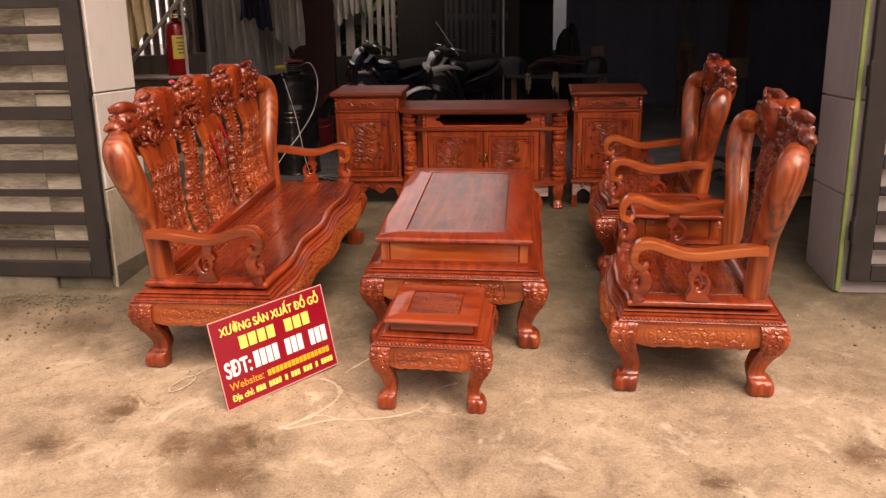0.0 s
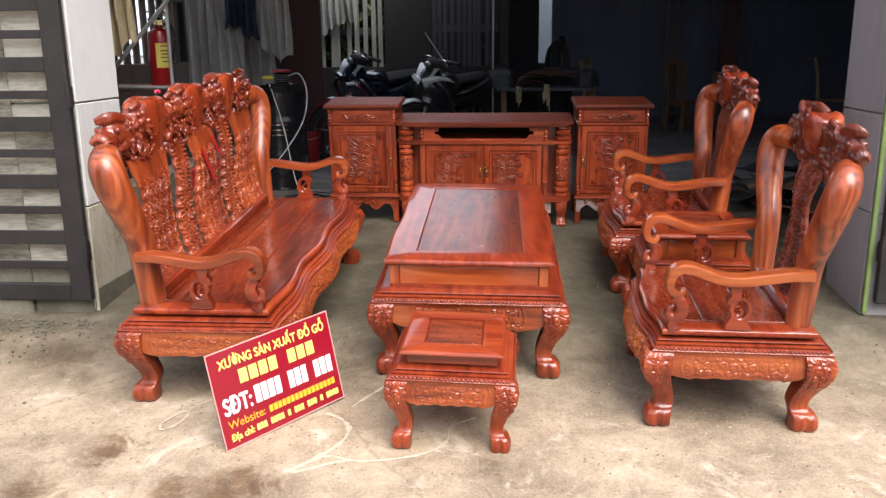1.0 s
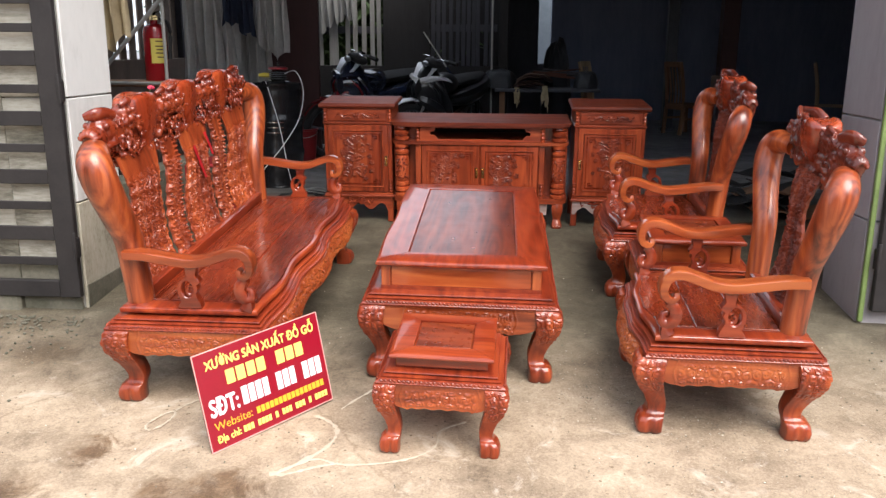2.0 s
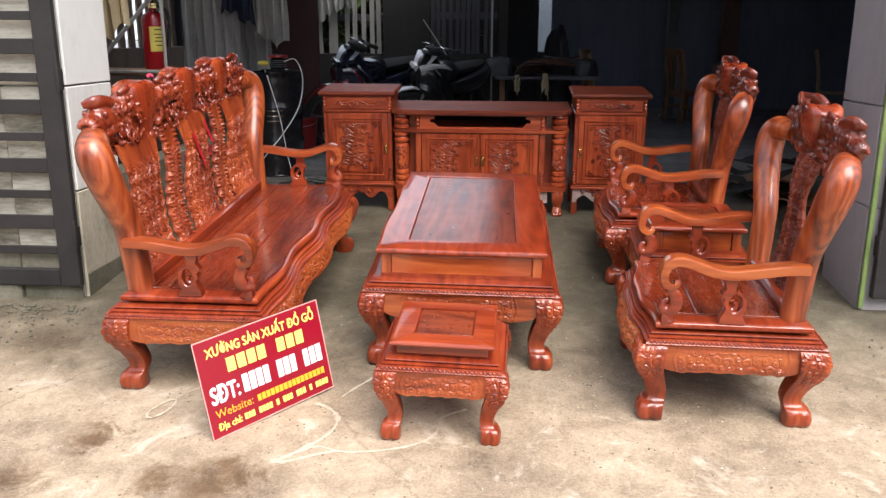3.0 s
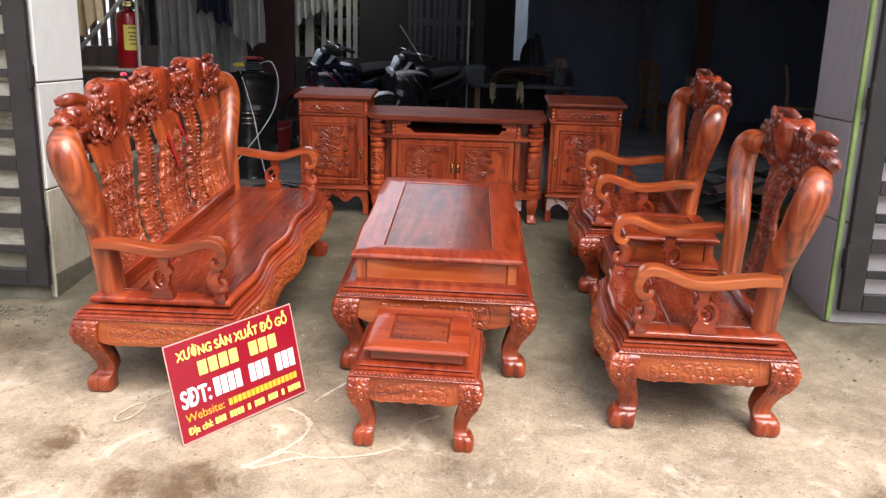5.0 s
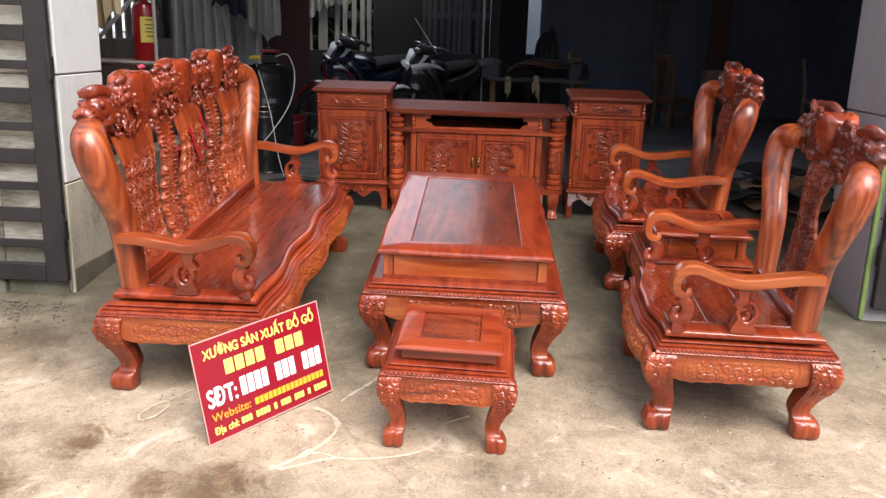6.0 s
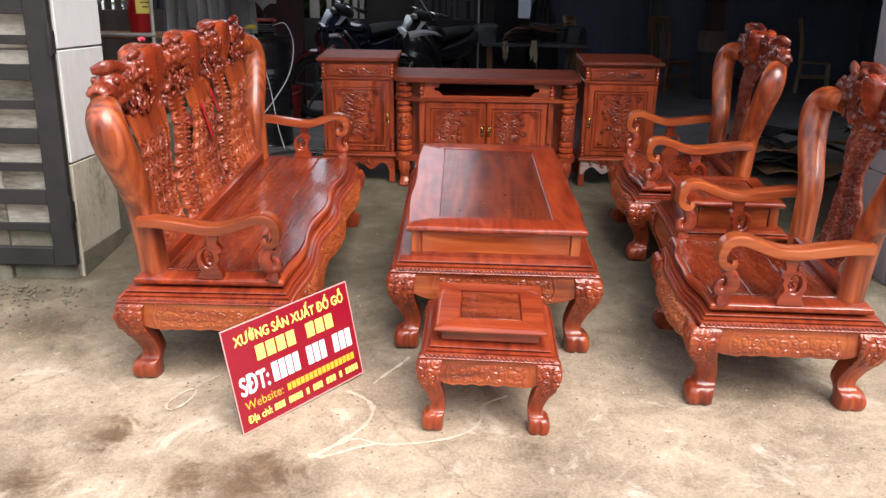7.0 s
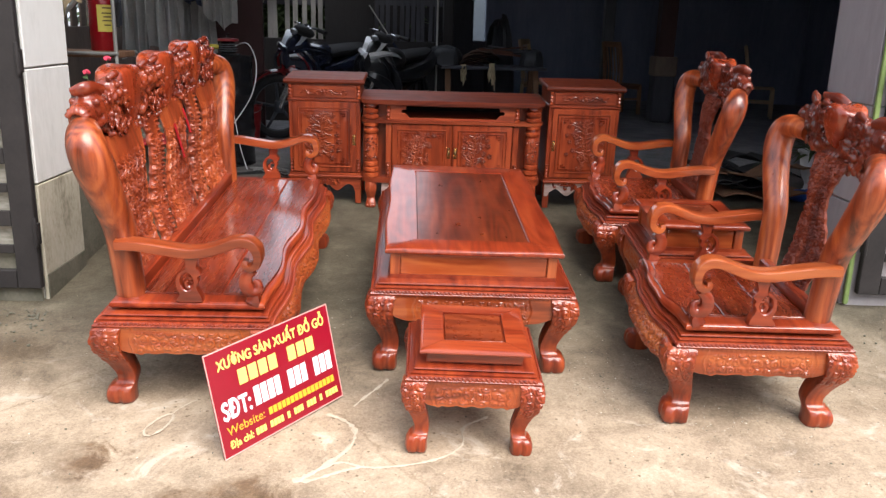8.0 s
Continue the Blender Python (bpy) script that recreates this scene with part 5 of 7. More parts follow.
def front_wall(name, x0, x1, mat, FRONT):
    s = Shape()
    box(s, x0, x1, FRONT - 0.012, FRONT + 0.22, base_z - 0.15, 3.3, 0.005)
    solid(name, s, mat, pose(0, 0, 0), "cream limewashed front wall behind the open gate", "wall", kind="structure")
    s = Shape()
    box(s, x0, x1, FRONT - 0.06, FRONT + 0.018, base_z - 0.15, base_z + 0.10, 0.015)
    box(s, x0, x1, FRONT - 0.024, FRONT - 0.008, base_z + 0.09, base_z + 0.30, 0.004)
    solid("wall_plinth", s, mossy, pose(0, 0, 0), "mossy cement plinth at the foot of the wall", "plinth", kind="structure")


s = Shape()
box(s, LX - 0.338, LX - 0.002, FRONT - 0.024, FRONT - 0.0165, base_z - 0.1, base_z + 0.27, 0.003)
box(s, LX + 0.0185, LX + 0.025, FRONT + 0.006, FRONT + 0.49, base_z - 0.1, base_z + 0.13, 0.003)
solid("wall_plinth", s, mossy, pose(0, 0, 0), "mossy cement plinth at the foot of the pier", "plinth", kind="structure")
front_wall("wall_front_west", -9.0, LX - 0.345, grimy, FRONT)
front_wall("wall_front_east", RX + 0.345, 9.0, cream, EAST_FRONT)
s = Shape()
box(s, LX - 0.34, RX + 0.34, FRONT + 0.01, FRONT + 0.3, 3.305, 3.69, 0.01)
solid("lintel", s, plaster, pose(0, 0, 0), "plastered beam over the gateway", "beam", kind="structure")


def gate(name, side, m, label):
    """An open iron gate leaf: hollow frame, alternating wide and narrow horizontal bars, hinges on the pier."""
    ob = thing(name, m, label, "gate")
    W = 1.75
    f = 0.115
    z0, z1 = 0.10, 2.25
    xs = lambda a, b: (min(a * side, b * side), max(a * side, b * side))  # noqa: E731
    for a in (0.0, 0.95, W - f):
        w = f if a in (0.0, W - f) else 0.05
        lo, hi = xs(a, a + w)
        dy = 0.0 if a in (0.0, W - f) else 0.022
        part("stile", box(Shape(), lo, hi, dy, dy + 0.04 - (0.02 if dy else 0), z0, z1, 0.004), iron, ob)
    lo, hi = xs(f + 0.002, W - f - 0.002)
    for z in (z0, z1 - 0.09):
        part("rail", box(Shape(), lo, hi, 0.001, 0.039, z, z + 0.095, 0.004), iron, ob)
    z, wide = z0 + 0.182, False
    while z < z1 - 0.16:
        h = 0.078 if wide else 0.045
        part("bar", box(Shape(), lo, hi, 0.004, 0.02, z, z + h, 0.003), iron, ob)
        z += h + (0.092 if wide else 0.095)
        wide = not wide
    for z in (0.33, 1.17, 1.95):
        s = Shape()
        lo2, hi2 = xs(-0.014, 0.004)
        box(s, lo2, hi2, -0.006, 0.03, z, z + 0.11, 0.003)
        lathe(s, [(0.008, z - 0.01), (0.010, z), (0.010, z + 0.13), (0.008, z + 0.14)], (-0.004 * side, -0.010, 0), 10)
        part("hinge", s, iron, ob)
    return ob


gate("gate", -1, pose(LX + 0.020, FRONT - 0.075, base_z - 0.02, 0, 0, 0), "open dark grey iron gate leaf with horizontal bars")
gate("gate", 1, pose(RX + 0.030, EAST_FRONT - 0.075, base_z - 0.012, 0, 0, 0), "open dark grey iron gate leaf with horizontal bars")

# the workshop shell
BACK, WEST, EAST, ROOF, EAVE = 15.5, -3.6, 6.5, 3.7, FRONT + 0.02


def plain_wall(name, x0, x1, y0, y1, z0, z1, mat, label):
    solid(name, box(Shape(), x0, x1, y0, y1, z0, z1, 0.005), mat, pose(0, 0, 0), label, "wall", kind="structure")


plain_wall("wall_west", WEST - 0.15, WEST, FRONT + 0.23, BACK, LEVEL - 0.3, 1.12 + LEVEL, brown_board, "low dark timber wall of the workshop")
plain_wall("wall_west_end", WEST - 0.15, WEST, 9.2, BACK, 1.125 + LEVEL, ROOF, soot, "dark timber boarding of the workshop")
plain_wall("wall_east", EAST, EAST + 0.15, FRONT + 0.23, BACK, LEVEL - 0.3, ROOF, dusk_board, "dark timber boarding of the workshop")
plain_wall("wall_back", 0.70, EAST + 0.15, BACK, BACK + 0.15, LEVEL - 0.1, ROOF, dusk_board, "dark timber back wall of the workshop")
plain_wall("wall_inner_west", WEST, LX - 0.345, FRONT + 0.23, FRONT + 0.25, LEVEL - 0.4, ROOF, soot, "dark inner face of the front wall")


def roof_sheet(x0, x1, y1, skew=0.0):
    """Corrugated sheets that slope a little toward the back."""
    s, n = Shape(), int((x1 - x0) / 0.085)
    loops = []
    for i in range(n + 1):
        x = x0 + (x1 - x0) * i / n
        z = ROOF + 0.05 + (0.022 if i % 2 else -0.022)
        e = y1 + max(0.0, skew * (x + 0.75))
        loops.append([(x, EAVE, z), (x, e, z), (x, e, z + 0.03), (x, EAVE, z + 0.03)])
    return loft(s, loops)


solid("ceiling_west", roof_sheet(WEST - 0.4, -0.13, 9.85, 2.6), roof_tin, pose(0, 0, 0), "corrugated roof sheets over the workshop", "roof", kind="structure")
solid("ceiling_east", roof_sheet(-0.12, EAST + 0.4, BACK + 0.4), roof_tin, pose(0, 0, 0), "corrugated roof sheets over the workshop", "roof", kind="structure")


# ---- unseen houses added behind the camera; their gap of open sky shapes the reflections ----
def unseen_house(name, x0, x1, y0, y1, h, label):
    ob = thing(name, pose(0, 0, 0), label, "house", kind="structure")
    z = slope_z(-6) - 0.2
    part("wall", box(Shape(), x0, x1, y0, y1, z, z + h, 0.02), mossy, ob)
    ridge = (y0 + y1) / 2
    plan = [(y0 - 0.4, z + h - 0.05), (y1 + 0.4, z + h - 0.05), (ridge, z + h + 1.3)]
    part("roof", loft(Shape(), [[(x, y, q) for y, q in plan] for x in (x0 - 0.3, x1 + 0.3)]), roof_tin, ob)


unseen_house("house_west", -14.0, -3.4, -9.5, -5.0, 4.6, "unseen cement house added to shape the reflections")
unseen_house("house_east", 2.6, 14.0, -9.5, -5.0, 4.6, "unseen cement house added to shape the reflections")


# ---- the back of the workshop ----
PART = 10.95  # the slatted fence closes the western half here
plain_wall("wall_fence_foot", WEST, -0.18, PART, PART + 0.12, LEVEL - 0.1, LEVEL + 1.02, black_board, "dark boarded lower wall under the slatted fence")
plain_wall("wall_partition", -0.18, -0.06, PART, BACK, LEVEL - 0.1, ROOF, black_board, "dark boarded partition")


def slat_fence(name, a, b, z0, z1, width, gap, mat, label, rails, seed):
    """Upright slats between two points of the plan, a little uneven, nailed to rails; the slats are parts."""
    rnd = random.Random(seed)
    a, b = Vector((*a, 0)), Vector((*b, 0))
    long = (b - a).length
    yaw = math.degrees(math.atan2((b - a).y, (b - a).x))
    ob = thing(name, pose(a.x, a.y, 0, 0, 0, yaw), label, "fence", kind="structure")
    mesh = None
    x = 0.0
    while x + width < long:
        if mesh is None:
            o = part("slat", box(Shape(), 0, width, -0.012, 0.012, z0, z1, 0.004), mat, ob)
            mesh = o.data
        else:
            o = new("slat", mesh)
            o.parent = ob
        o.location = (x, rnd.uniform(-0.006, 0.006), rnd.uniform(-0.03, 0.03))
        o.rotation_euler = (0, rnd.uniform(-0.012, 0.012), 0)
        x += width + gap * rnd.uniform(0.6, 1.5)
    for z in rails:
        part("fence_rail", box(Shape(), 0, long, 0.014, 0.06, z, z + 0.09, 0.005), soot, ob)
    return ob


plain_wall("wall_hedge", -2.95, -1.35, PART + 1.5, PART + 1.6, LEVEL, 2.3, mottled("dense_hedge", [(0.35, (0.008, 0.014, 0.006)), (0.5, (0.03, 0.05, 0.02)), (0.65, (0.09, 0.13, 0.05))], 9.0, 0.8, 1.0, distance=0.05), "dense dark green hedge behind the fence")
# Added wall: its pale plaster whitens the gaps of the western slats.
plain_wall("wall_neighbour", -6.6, -6.45, 3.0, 11.0, -0.2, 2.6, plaster, "pale plaster wall added to brighten the gaps of the slats")
slat_fence("fence_back", (-2.90, PART + 0.02), (-1.66, PART + 0.02), LEVEL + 1.0, 2.45, 0.058, 0.042, grey_wood, "weathered grey upright slats letting daylight through", (LEVEL + 1.42,), 5)
slat_fence("fence_back", (-1.04, PART + 0.02), (-0.20, PART + 0.02), LEVEL + 1.0, 2.45, 0.050, 0.022, soot, "dark upright slats nailed to a rail", (LEVEL + 1.45,), 6)
slat_fence("fence_west", (WEST - 0.07, 9.2), (WEST - 0.07, FRONT + 0.25), LEVEL + 1.05, ROOF - 0.1, 0.120, 0.105, brown_board, "weathered upright slats with bright gaps", (LEVEL + 1.75,), 7)
# Added backing in place of dark foliage; it keeps daylight out of the gaps.
plain_wall("wall_thicket", -1.3, -0.185, PART + 0.45, PART + 0.5, LEVEL, 2.42, black_board, "dark backing added in place of foliage behind the slats")
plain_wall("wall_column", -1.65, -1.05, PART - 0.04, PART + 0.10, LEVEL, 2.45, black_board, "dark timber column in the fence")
# Added wall: tones the slit's daylight down to blue-grey.
plain_wall("wall_outside", -2, 4, 17.6, 17.75, LEVEL - 0.2, 3.2, mottled("blue_grey_plaster", [(0.3, (0.075, 0.095, 0.115)), (0.7, (0.125, 0.15, 0.18))], 1.0, 0.9), "blue-grey wall added to dim the slit of daylight")
# Added board: cuts the slit of daylight off at its lower end.
plain_wall("wall_slit_foot", 0.40, 0.80, BACK - 0.25, BACK - 0.15, LEVEL, 1.30, soot, "dark board added to cut off the slit of daylight")
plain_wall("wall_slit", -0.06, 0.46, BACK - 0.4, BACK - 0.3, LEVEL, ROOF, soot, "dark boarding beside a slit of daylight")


def leaf_wall():
    """Bushes beyond the fence: many small leaf blades."""
    rnd = random.Random(4)
    s = Shape()
    for i in range(11000):
        x, y = rnd.uniform(-5, -0.35), 12.05 + rnd.gauss(0, 0.3)
        z = rnd.uniform(0.2, 2.15) + 0.2 * math.sin(x * 2.1)
        a, b, r = rnd.uniform(0, 6.28), rnd.uniform(-1, 1), rnd.uniform(0.05, 0.12)
        u = Vector((math.cos(a), math.sin(a), b)) * r
        v = Vector((-math.sin(a), math.cos(a), rnd.uniform(-0.5, 0.5))) * r * 0.45
        c = Vector((x, y, z + LEVEL))
        s.add([c - u, c - v * 0.9, c + u, c + v], [(0, 1, 2, 3)])
    return s


leafy = mottled("dull_green_leaves", [(0.3, (0.03, 0.055, 0.015)), (0.6, (0.06, 0.10, 0.03)), (0.85, (0.11, 0.16, 0.05))], 3.0, 0.6, 0.1)
solid("bushes", leaf_wall(), leafy, pose(0, 0, 0), "green bushes seen through the gaps of the fence", "bushes", kind="stuff")

steel = mottled("dull_steel", [(0.3, (0.28, 0.28, 0.27)), (0.6, (0.45, 0.45, 0.43)), (0.85, (0.55, 0.54, 0.52))], 6.0, 0.4, 0.05, metal=0.4)
dark_steel = mottled("dark_painted_steel", [(0.3, (0.045, 0.05, 0.06)), (0.7, (0.08, 0.088, 0.10))], 4.0, 0.5, 0.1)
white_gloss = material("white_enamel", (0.86, 0.87, 0.90), 0.15, 0.0, 0.8)
black_gloss = material("black_gloss_enamel", (0.014, 0.015, 0.018), 0.28, 0.0, 0.35)
navy_white = material("grey_white_enamel", (0.62, 0.65, 0.72), 0.15, 0.0, 0.8)
maroon_gloss = material("dark_red_enamel", (0.16, 0.010, 0.014), 0.2, 0.0, 0.8)
navy = material("navy_enamel", (0.012, 0.018, 0.042), 0.16, 0.0, 0.8)
black_paint = material("black_enamel", (0.012, 0.012, 0.014), 0.22)
black_rubber = material("black_rubber", (0.016, 0.016, 0.017), 0.75)
white_plastic = material("white_plastic", (0.72, 0.73, 0.75), 0.3)
red_plastic = mottled("red_plastic", [(0.3, (0.20, 0.009, 0.012)), (0.7, (0.30, 0.014, 0.018))], 4.0, 0.35, 0.03)
maroon = mottled("maroon_board", [(0.3, (0.028, 0.007, 0.007)), (0.6, (0.050, 0.013, 0.012)), (0.85, (0.075, 0.022, 0.02))], 2.0, 0.6, 0.1, stretch=(1, 1, 0.3))
chrome = material("chrome", (0.7, 0.7, 0.72), 0.15, 1.0)
glass_lens = material("headlamp_lens", (0.16, 0.17, 0.18), 0.06, 0.0, 1.0)
cloth_pale = mottled("pale_cotton", [(0.3, (0.28, 0.28, 0.275)), (0.6, (0.38, 0.38, 0.37)), (0.85, (0.46, 0.46, 0.45))], 2.0, 0.95, 0.2)
cloth_grey = mottled("grey_canvas", [(0.3, (0.32, 0.315, 0.30)), (0.6, (0.50, 0.49, 0.465)), (0.85, (0.62, 0.61, 0.575))], 2.0, 0.95, 0.2)
cloth_tan = mottled("tan_canvas", [(0.3, (0.30, 0.24, 0.14)), (0.6, (0.46, 0.38, 0.24)), (0.85, (0.56, 0.48, 0.33))], 2.0, 0.95, 0.2)
cloth_blue = mottled("dark_blue_cloth", [(0.3, (0.010, 0.014, 0.03)), (0.6, (0.02, 0.03, 0.06)), (0.85, (0.04, 0.055, 0.10))], 3.0, 0.95, 0.2)
raw_wood = mottled("raw_timber", [(0.3, (0.17, 0.085, 0.045)), (0.6, (0.29, 0.155, 0.085)), (0.85, (0.42, 0.26, 0.15))], 3.0, 0.7, 0.2, stretch=(3, 3, 0.4))
pale_wood = mottled("pale_timber", [(0.3, (0.36, 0.25, 0.14)), (0.6, (0.50, 0.36, 0.22)), (0.85, (0.60, 0.46, 0.30))], 3.0, 0.6, 0.2, stretch=(3, 3, 0.4))


def drape(name, x0, x1, y, z0, z1, mat, label, seed, folds=7, deep=0.05, yaw=0.0, gather=0.8):
    """A hanging cloth: a thick folded sheet, gathered at its top, with an uneven hem."""
    rnd = random.Random(seed)
    n, rows = folds * 8, 10
    ph = [rnd.uniform(0.6, 1.3) for _ in range(folds + 1)]
    w = x1 - x0

    def sheet(off):
        out = []
        for j in range(rows + 1):
            v = j / rows
            g = gather + (1 - gather) * (1 - v)
            for i in range(n + 1):
                u = i / n
                k = ph[min(folds, int(u * folds))]
                x = (u - 0.5) * w * g + 0.01 * math.sin(9 * v + i)
                yy = deep * k * math.sin(u * folds * 2 * math.pi + 0.6 * math.sin(3 * v)) * (0.6 + 0.4 * (1 - v))
                z = z0 + (z1 - z0) * v + (0.06 * math.sin(5 * u + seed) + 0.03 * math.sin(17 * u)) * (1 - v)
                out.append((x, yy + off, z))
        return out

    s, m = Shape(), n + 1
    f = [(j * m + i, j * m + i + 1, (j + 1) * m + i + 1, (j + 1) * m + i) for j in range(rows) for i in range(n)]
    s.add(sheet(0.0), f)
    s.add(sheet(0.008), [tuple(reversed(q)) for q in f])
    ob = part(name, s, mat)
    ob.matrix_world = pose((x0 + x1) / 2, y, 0, 0, 0, yaw)
    return tagged(ob, label, "cloth")


drape("hanging_cloth", -3.19, -2.60, 8.13, LEVEL + 0.90, 2.76, cloth_grey, "grey canvas sheet hanging in loose folds", 11, 6, 0.05)
drape("hanging_cloth", -2.78, -2.40, 8.45, LEVEL + 0.80, 2.76, cloth_grey, "grey canvas jacket hanging from a line", 12, 4, 0.06)
drape("hanging_cloth", -2.74, -2.42, 8.0, LEVEL + 1.40, 2.5, cloth_blue, "dark blue cloth with a fringed hem hung on a line", 13, 5, 0.03)
drape("hanging_cloth", -2.46, -2.13, 8.1, LEVEL + 1.21, 2.76, cloth_grey, "grey work shirt hanging from a line", 14, 4, 0.06)
drape("hanging_cloth", -2.84, -2.54, 5.60, 1.58, 2.62, cloth_tan, "tan canvas sheet hanging by the gate pier", 15, 4, 0.05, 25)
drape("hanging_cloth", -2.50, -2.22, PART - 0.055, LEVEL + 1.50, 2.46, cloth_pale, "pale grey cloth hung over the slatted fence", 16, 3, 0.05)
drape("hanging_cloth", -2.24, -2.00, PART - 0.060, LEVEL + 1.56, 2.46, cloth_pale, "pale white cloth hung over the slatted fence", 18, 3, 0.05)
plain_wall("wall_maroon", -2.87, -2.12, 9.3, 9.36, LEVEL, 2.9, maroon, "tall maroon painted board partition")
for y in (8.07, 8.115, 8.45):
    s = Shape()
    tube(s, [(WEST - 0.02, y, 2.745), (-2.6, y, 2.742), (-1.5, y, 2.745), (-0.1, y, 3.6)], 0.005, 6)
    solid("washing_line", s, black_rubber, pose(0, 0, 0), "dark line for hanging cloths", "line", "washing lines")
s = Shape()
tube(s, [(WEST - 0.02, 5.25, 2.60), (-2.69, 5.60, 2.60), (LX - 0.01, 5.73, 2.60)], 0.012, 8)
tube(s, [(LX - 0.01, 5.73, 2.60), (LX - 0.01, 4.90, 2.60)], 0.012, 8)
solid("hanging_rail", s, steel, pose(0, 0, 0), "pale steel rail between the slats and the pier", "rail")


def oil_drum(m):
    ob = thing("oil_drum", m, "black steel drum with dented ribs, used as a stand", "drum")
    prof = [(0.0, 0.0), (0.225, 0.0), (0.232, 0.01), (0.228, 0.02)]
    for k in range(1, 30):
        z = 0.02 + k * 0.03
        rib = 0.010 if k in (9, 10, 19, 20) else 0.002 * math.sin(k * 1.7)
        prof.append((0.226 + rib, z))
    prof += [(0.232, 0.905), (0.232, 0.925), (0.220, 0.925), (0.218, 0.908), (0.0, 0.906)]
    part("shell", lathe(Shape(), prof, seg=28), black_paint, ob)
    for z in (0.50, 0.545, 0.59):
        s = Shape()
        tube(s, [(0.231 * math.sin(a), -0.231 * math.cos(a), z) for a in (-0.1, 0.05, 0.2, 0.35, 0.5)], 0.007, 6)
        part("vent_slot", s, chrome, ob, "pale pressed slot in the side of the drum")
    return ob


DRUM = (-2.14, 7.62)
oil_drum(pose(*DRUM, LEVEL))


def sprayer(m):
    """A small compressor head with a red cap and a yellow coupling."""
    ob = thing("compressor", m, "small black compressor with red cap, standing on the drum", "compressor")
    part("base", box(Shape(), -0.11, 0.11, -0.08, 0.08, 0, 0.02, 0.004), black_paint, ob)
    part("motor", lathe(Shape(), [(0.0, 0.02), (0.06, 0.02), (0.065, 0.03), (0.065, 0.10), (0.05, 0.115), (0.0, 0.118)], (0.02, 0, 0), 16), black_paint, ob)
    for i in range(4):
        part("cooling_fin", lathe(Shape(), [(0.06, 0.035 + i * 0.018), (0.078, 0.037 + i * 0.018), (0.078, 0.043 + i * 0.018), (0.06, 0.045 + i * 0.018)], (0.02, 0, 0), 16), dark_steel, ob)
    part("cap", lathe(Shape(), [(0.0, 0.118), (0.085, 0.118), (0.09, 0.124), (0.085, 0.140), (0.03, 0.146), (0.0, 0.146)], (0.02, 0, 0), 18), red_plastic, ob, "red cap")
    part("knob", lathe(Shape(), [(0.0, 0.146), (0.016, 0.146), (0.012, 0.165), (0.02, 0.18), (0.0, 0.188)], (0.02, 0, 0), 10), black_paint, ob)
    s = Shape()
    tube(s, [(-0.055, -0.02, 0.07), (-0.10, -0.03, 0.072), (-0.145, -0.04, 0.07)], [0.018, 0.022, 0.014], 10)
    part("coupling", s, material("yellow_coupling", (0.62, 0.50, 0.05), 0.4), ob, "yellow hose coupling")
    return ob


sprayer(pose(DRUM[0] + 0.02, DRUM[1] - 0.05, LEVEL + 0.926))
s = Shape()
zt = LEVEL + 0.99
tube(s, [(DRUM[0] + 0.10, DRUM[1] - 0.06, zt + 0.02), (DRUM[0] + 0.22, DRUM[1] - 0.12, zt + 0.04), (DRUM[0] + 0.30, DRUM[1] - 0.20, zt - 0.12), (DRUM[0] + 0.27, DRUM[1] - 0.26, zt - 0.36), (DRUM[0] + 0.12, DRUM[1] - 0.28, zt - 0.60), (DRUM[0] - 0.06, DRUM[1] - 0.30, zt - 0.82), (DRUM[0] - 0.12, DRUM[1] - 0.36, LEVEL + 0.006), (DRUM[0] + 0.2, DRUM[1] - 0.5, LEVEL - 0.03)], 0.0042, 8, steps=6)
solid("air_hose", s, white_plastic, pose(0, 0, 0), "thin white air hose looping down from the compressor", "hose")
s = Shape()
tube(s, [(DRUM[0] - 0.04, DRUM[1] - 0.18, zt - 0.045), (DRUM[0] + 0.02, DRUM[1] - 0.26, zt - 0.16), (DRUM[0] + 0.10, DRUM[1] - 0.27, zt - 0.45), (DRUM[0] + 0.16, DRUM[1] - 0.28, zt - 0.80), (DRUM[0] + 0.22, DRUM[1] - 0.32, LEVEL + 0.005)], 0.0038, 8, steps=6)
solid("power_cord", s, white_plastic, pose(0, 0, 0), "pale power cord hanging down the drum", "cord")
for k, (x, y) in enumerate(((-1.75, 6.95), (-1.60, 7.15), (-1.45, 6.9))):
    rnd = random.Random(90 + k)
    s = Shape()
    pts = [(x + 0.28 * math.cos(i * 1.1 + k) * rnd.uniform(0.5, 1.1), y + 0.22 * math.sin(i * 1.1) * rnd.uniform(0.5, 1.1), slope_z(min(HEAD, y)) + 0.014 + 0.006 * (i % 2)) for i in range(9)]
    tube(s, pts, 0.007, 6, steps=5)
    solid("cable", s, black_rubber if k != 1 else steel, pose(0, 0, 0), "tangled cable lying on the floor", "cable", "cables on the floor")


def bucket(m):
    ob = thing("bucket", m, "red plastic bucket with a rolled rim", "bucket")
    part("body", lathe(Shape(), [(0.0, 0.0), (0.10, 0.0), (0.105, 0.006), (0.135, 0.36), (0.145, 0.365), (0.145, 0.38), (0.132, 0.382), (0.102, 0.012), (0.0, 0.012)], seg=24), red_plastic, ob)
    s = Shape()
    tube(s, [(0.14 * math.cos(a), 0.14 * math.sin(a) * 0.9, 0.36 - 0.02 - 0.05 * abs(math.sin(a))) for a in (3.14, 3.6, 4.2, 4.71, 5.2, 5.8, 6.28)], 0.004, 6, steps=3)
    part("handle", s, steel, ob)
    return ob


bucket(pose(-2.25, 9.08, LEVEL))


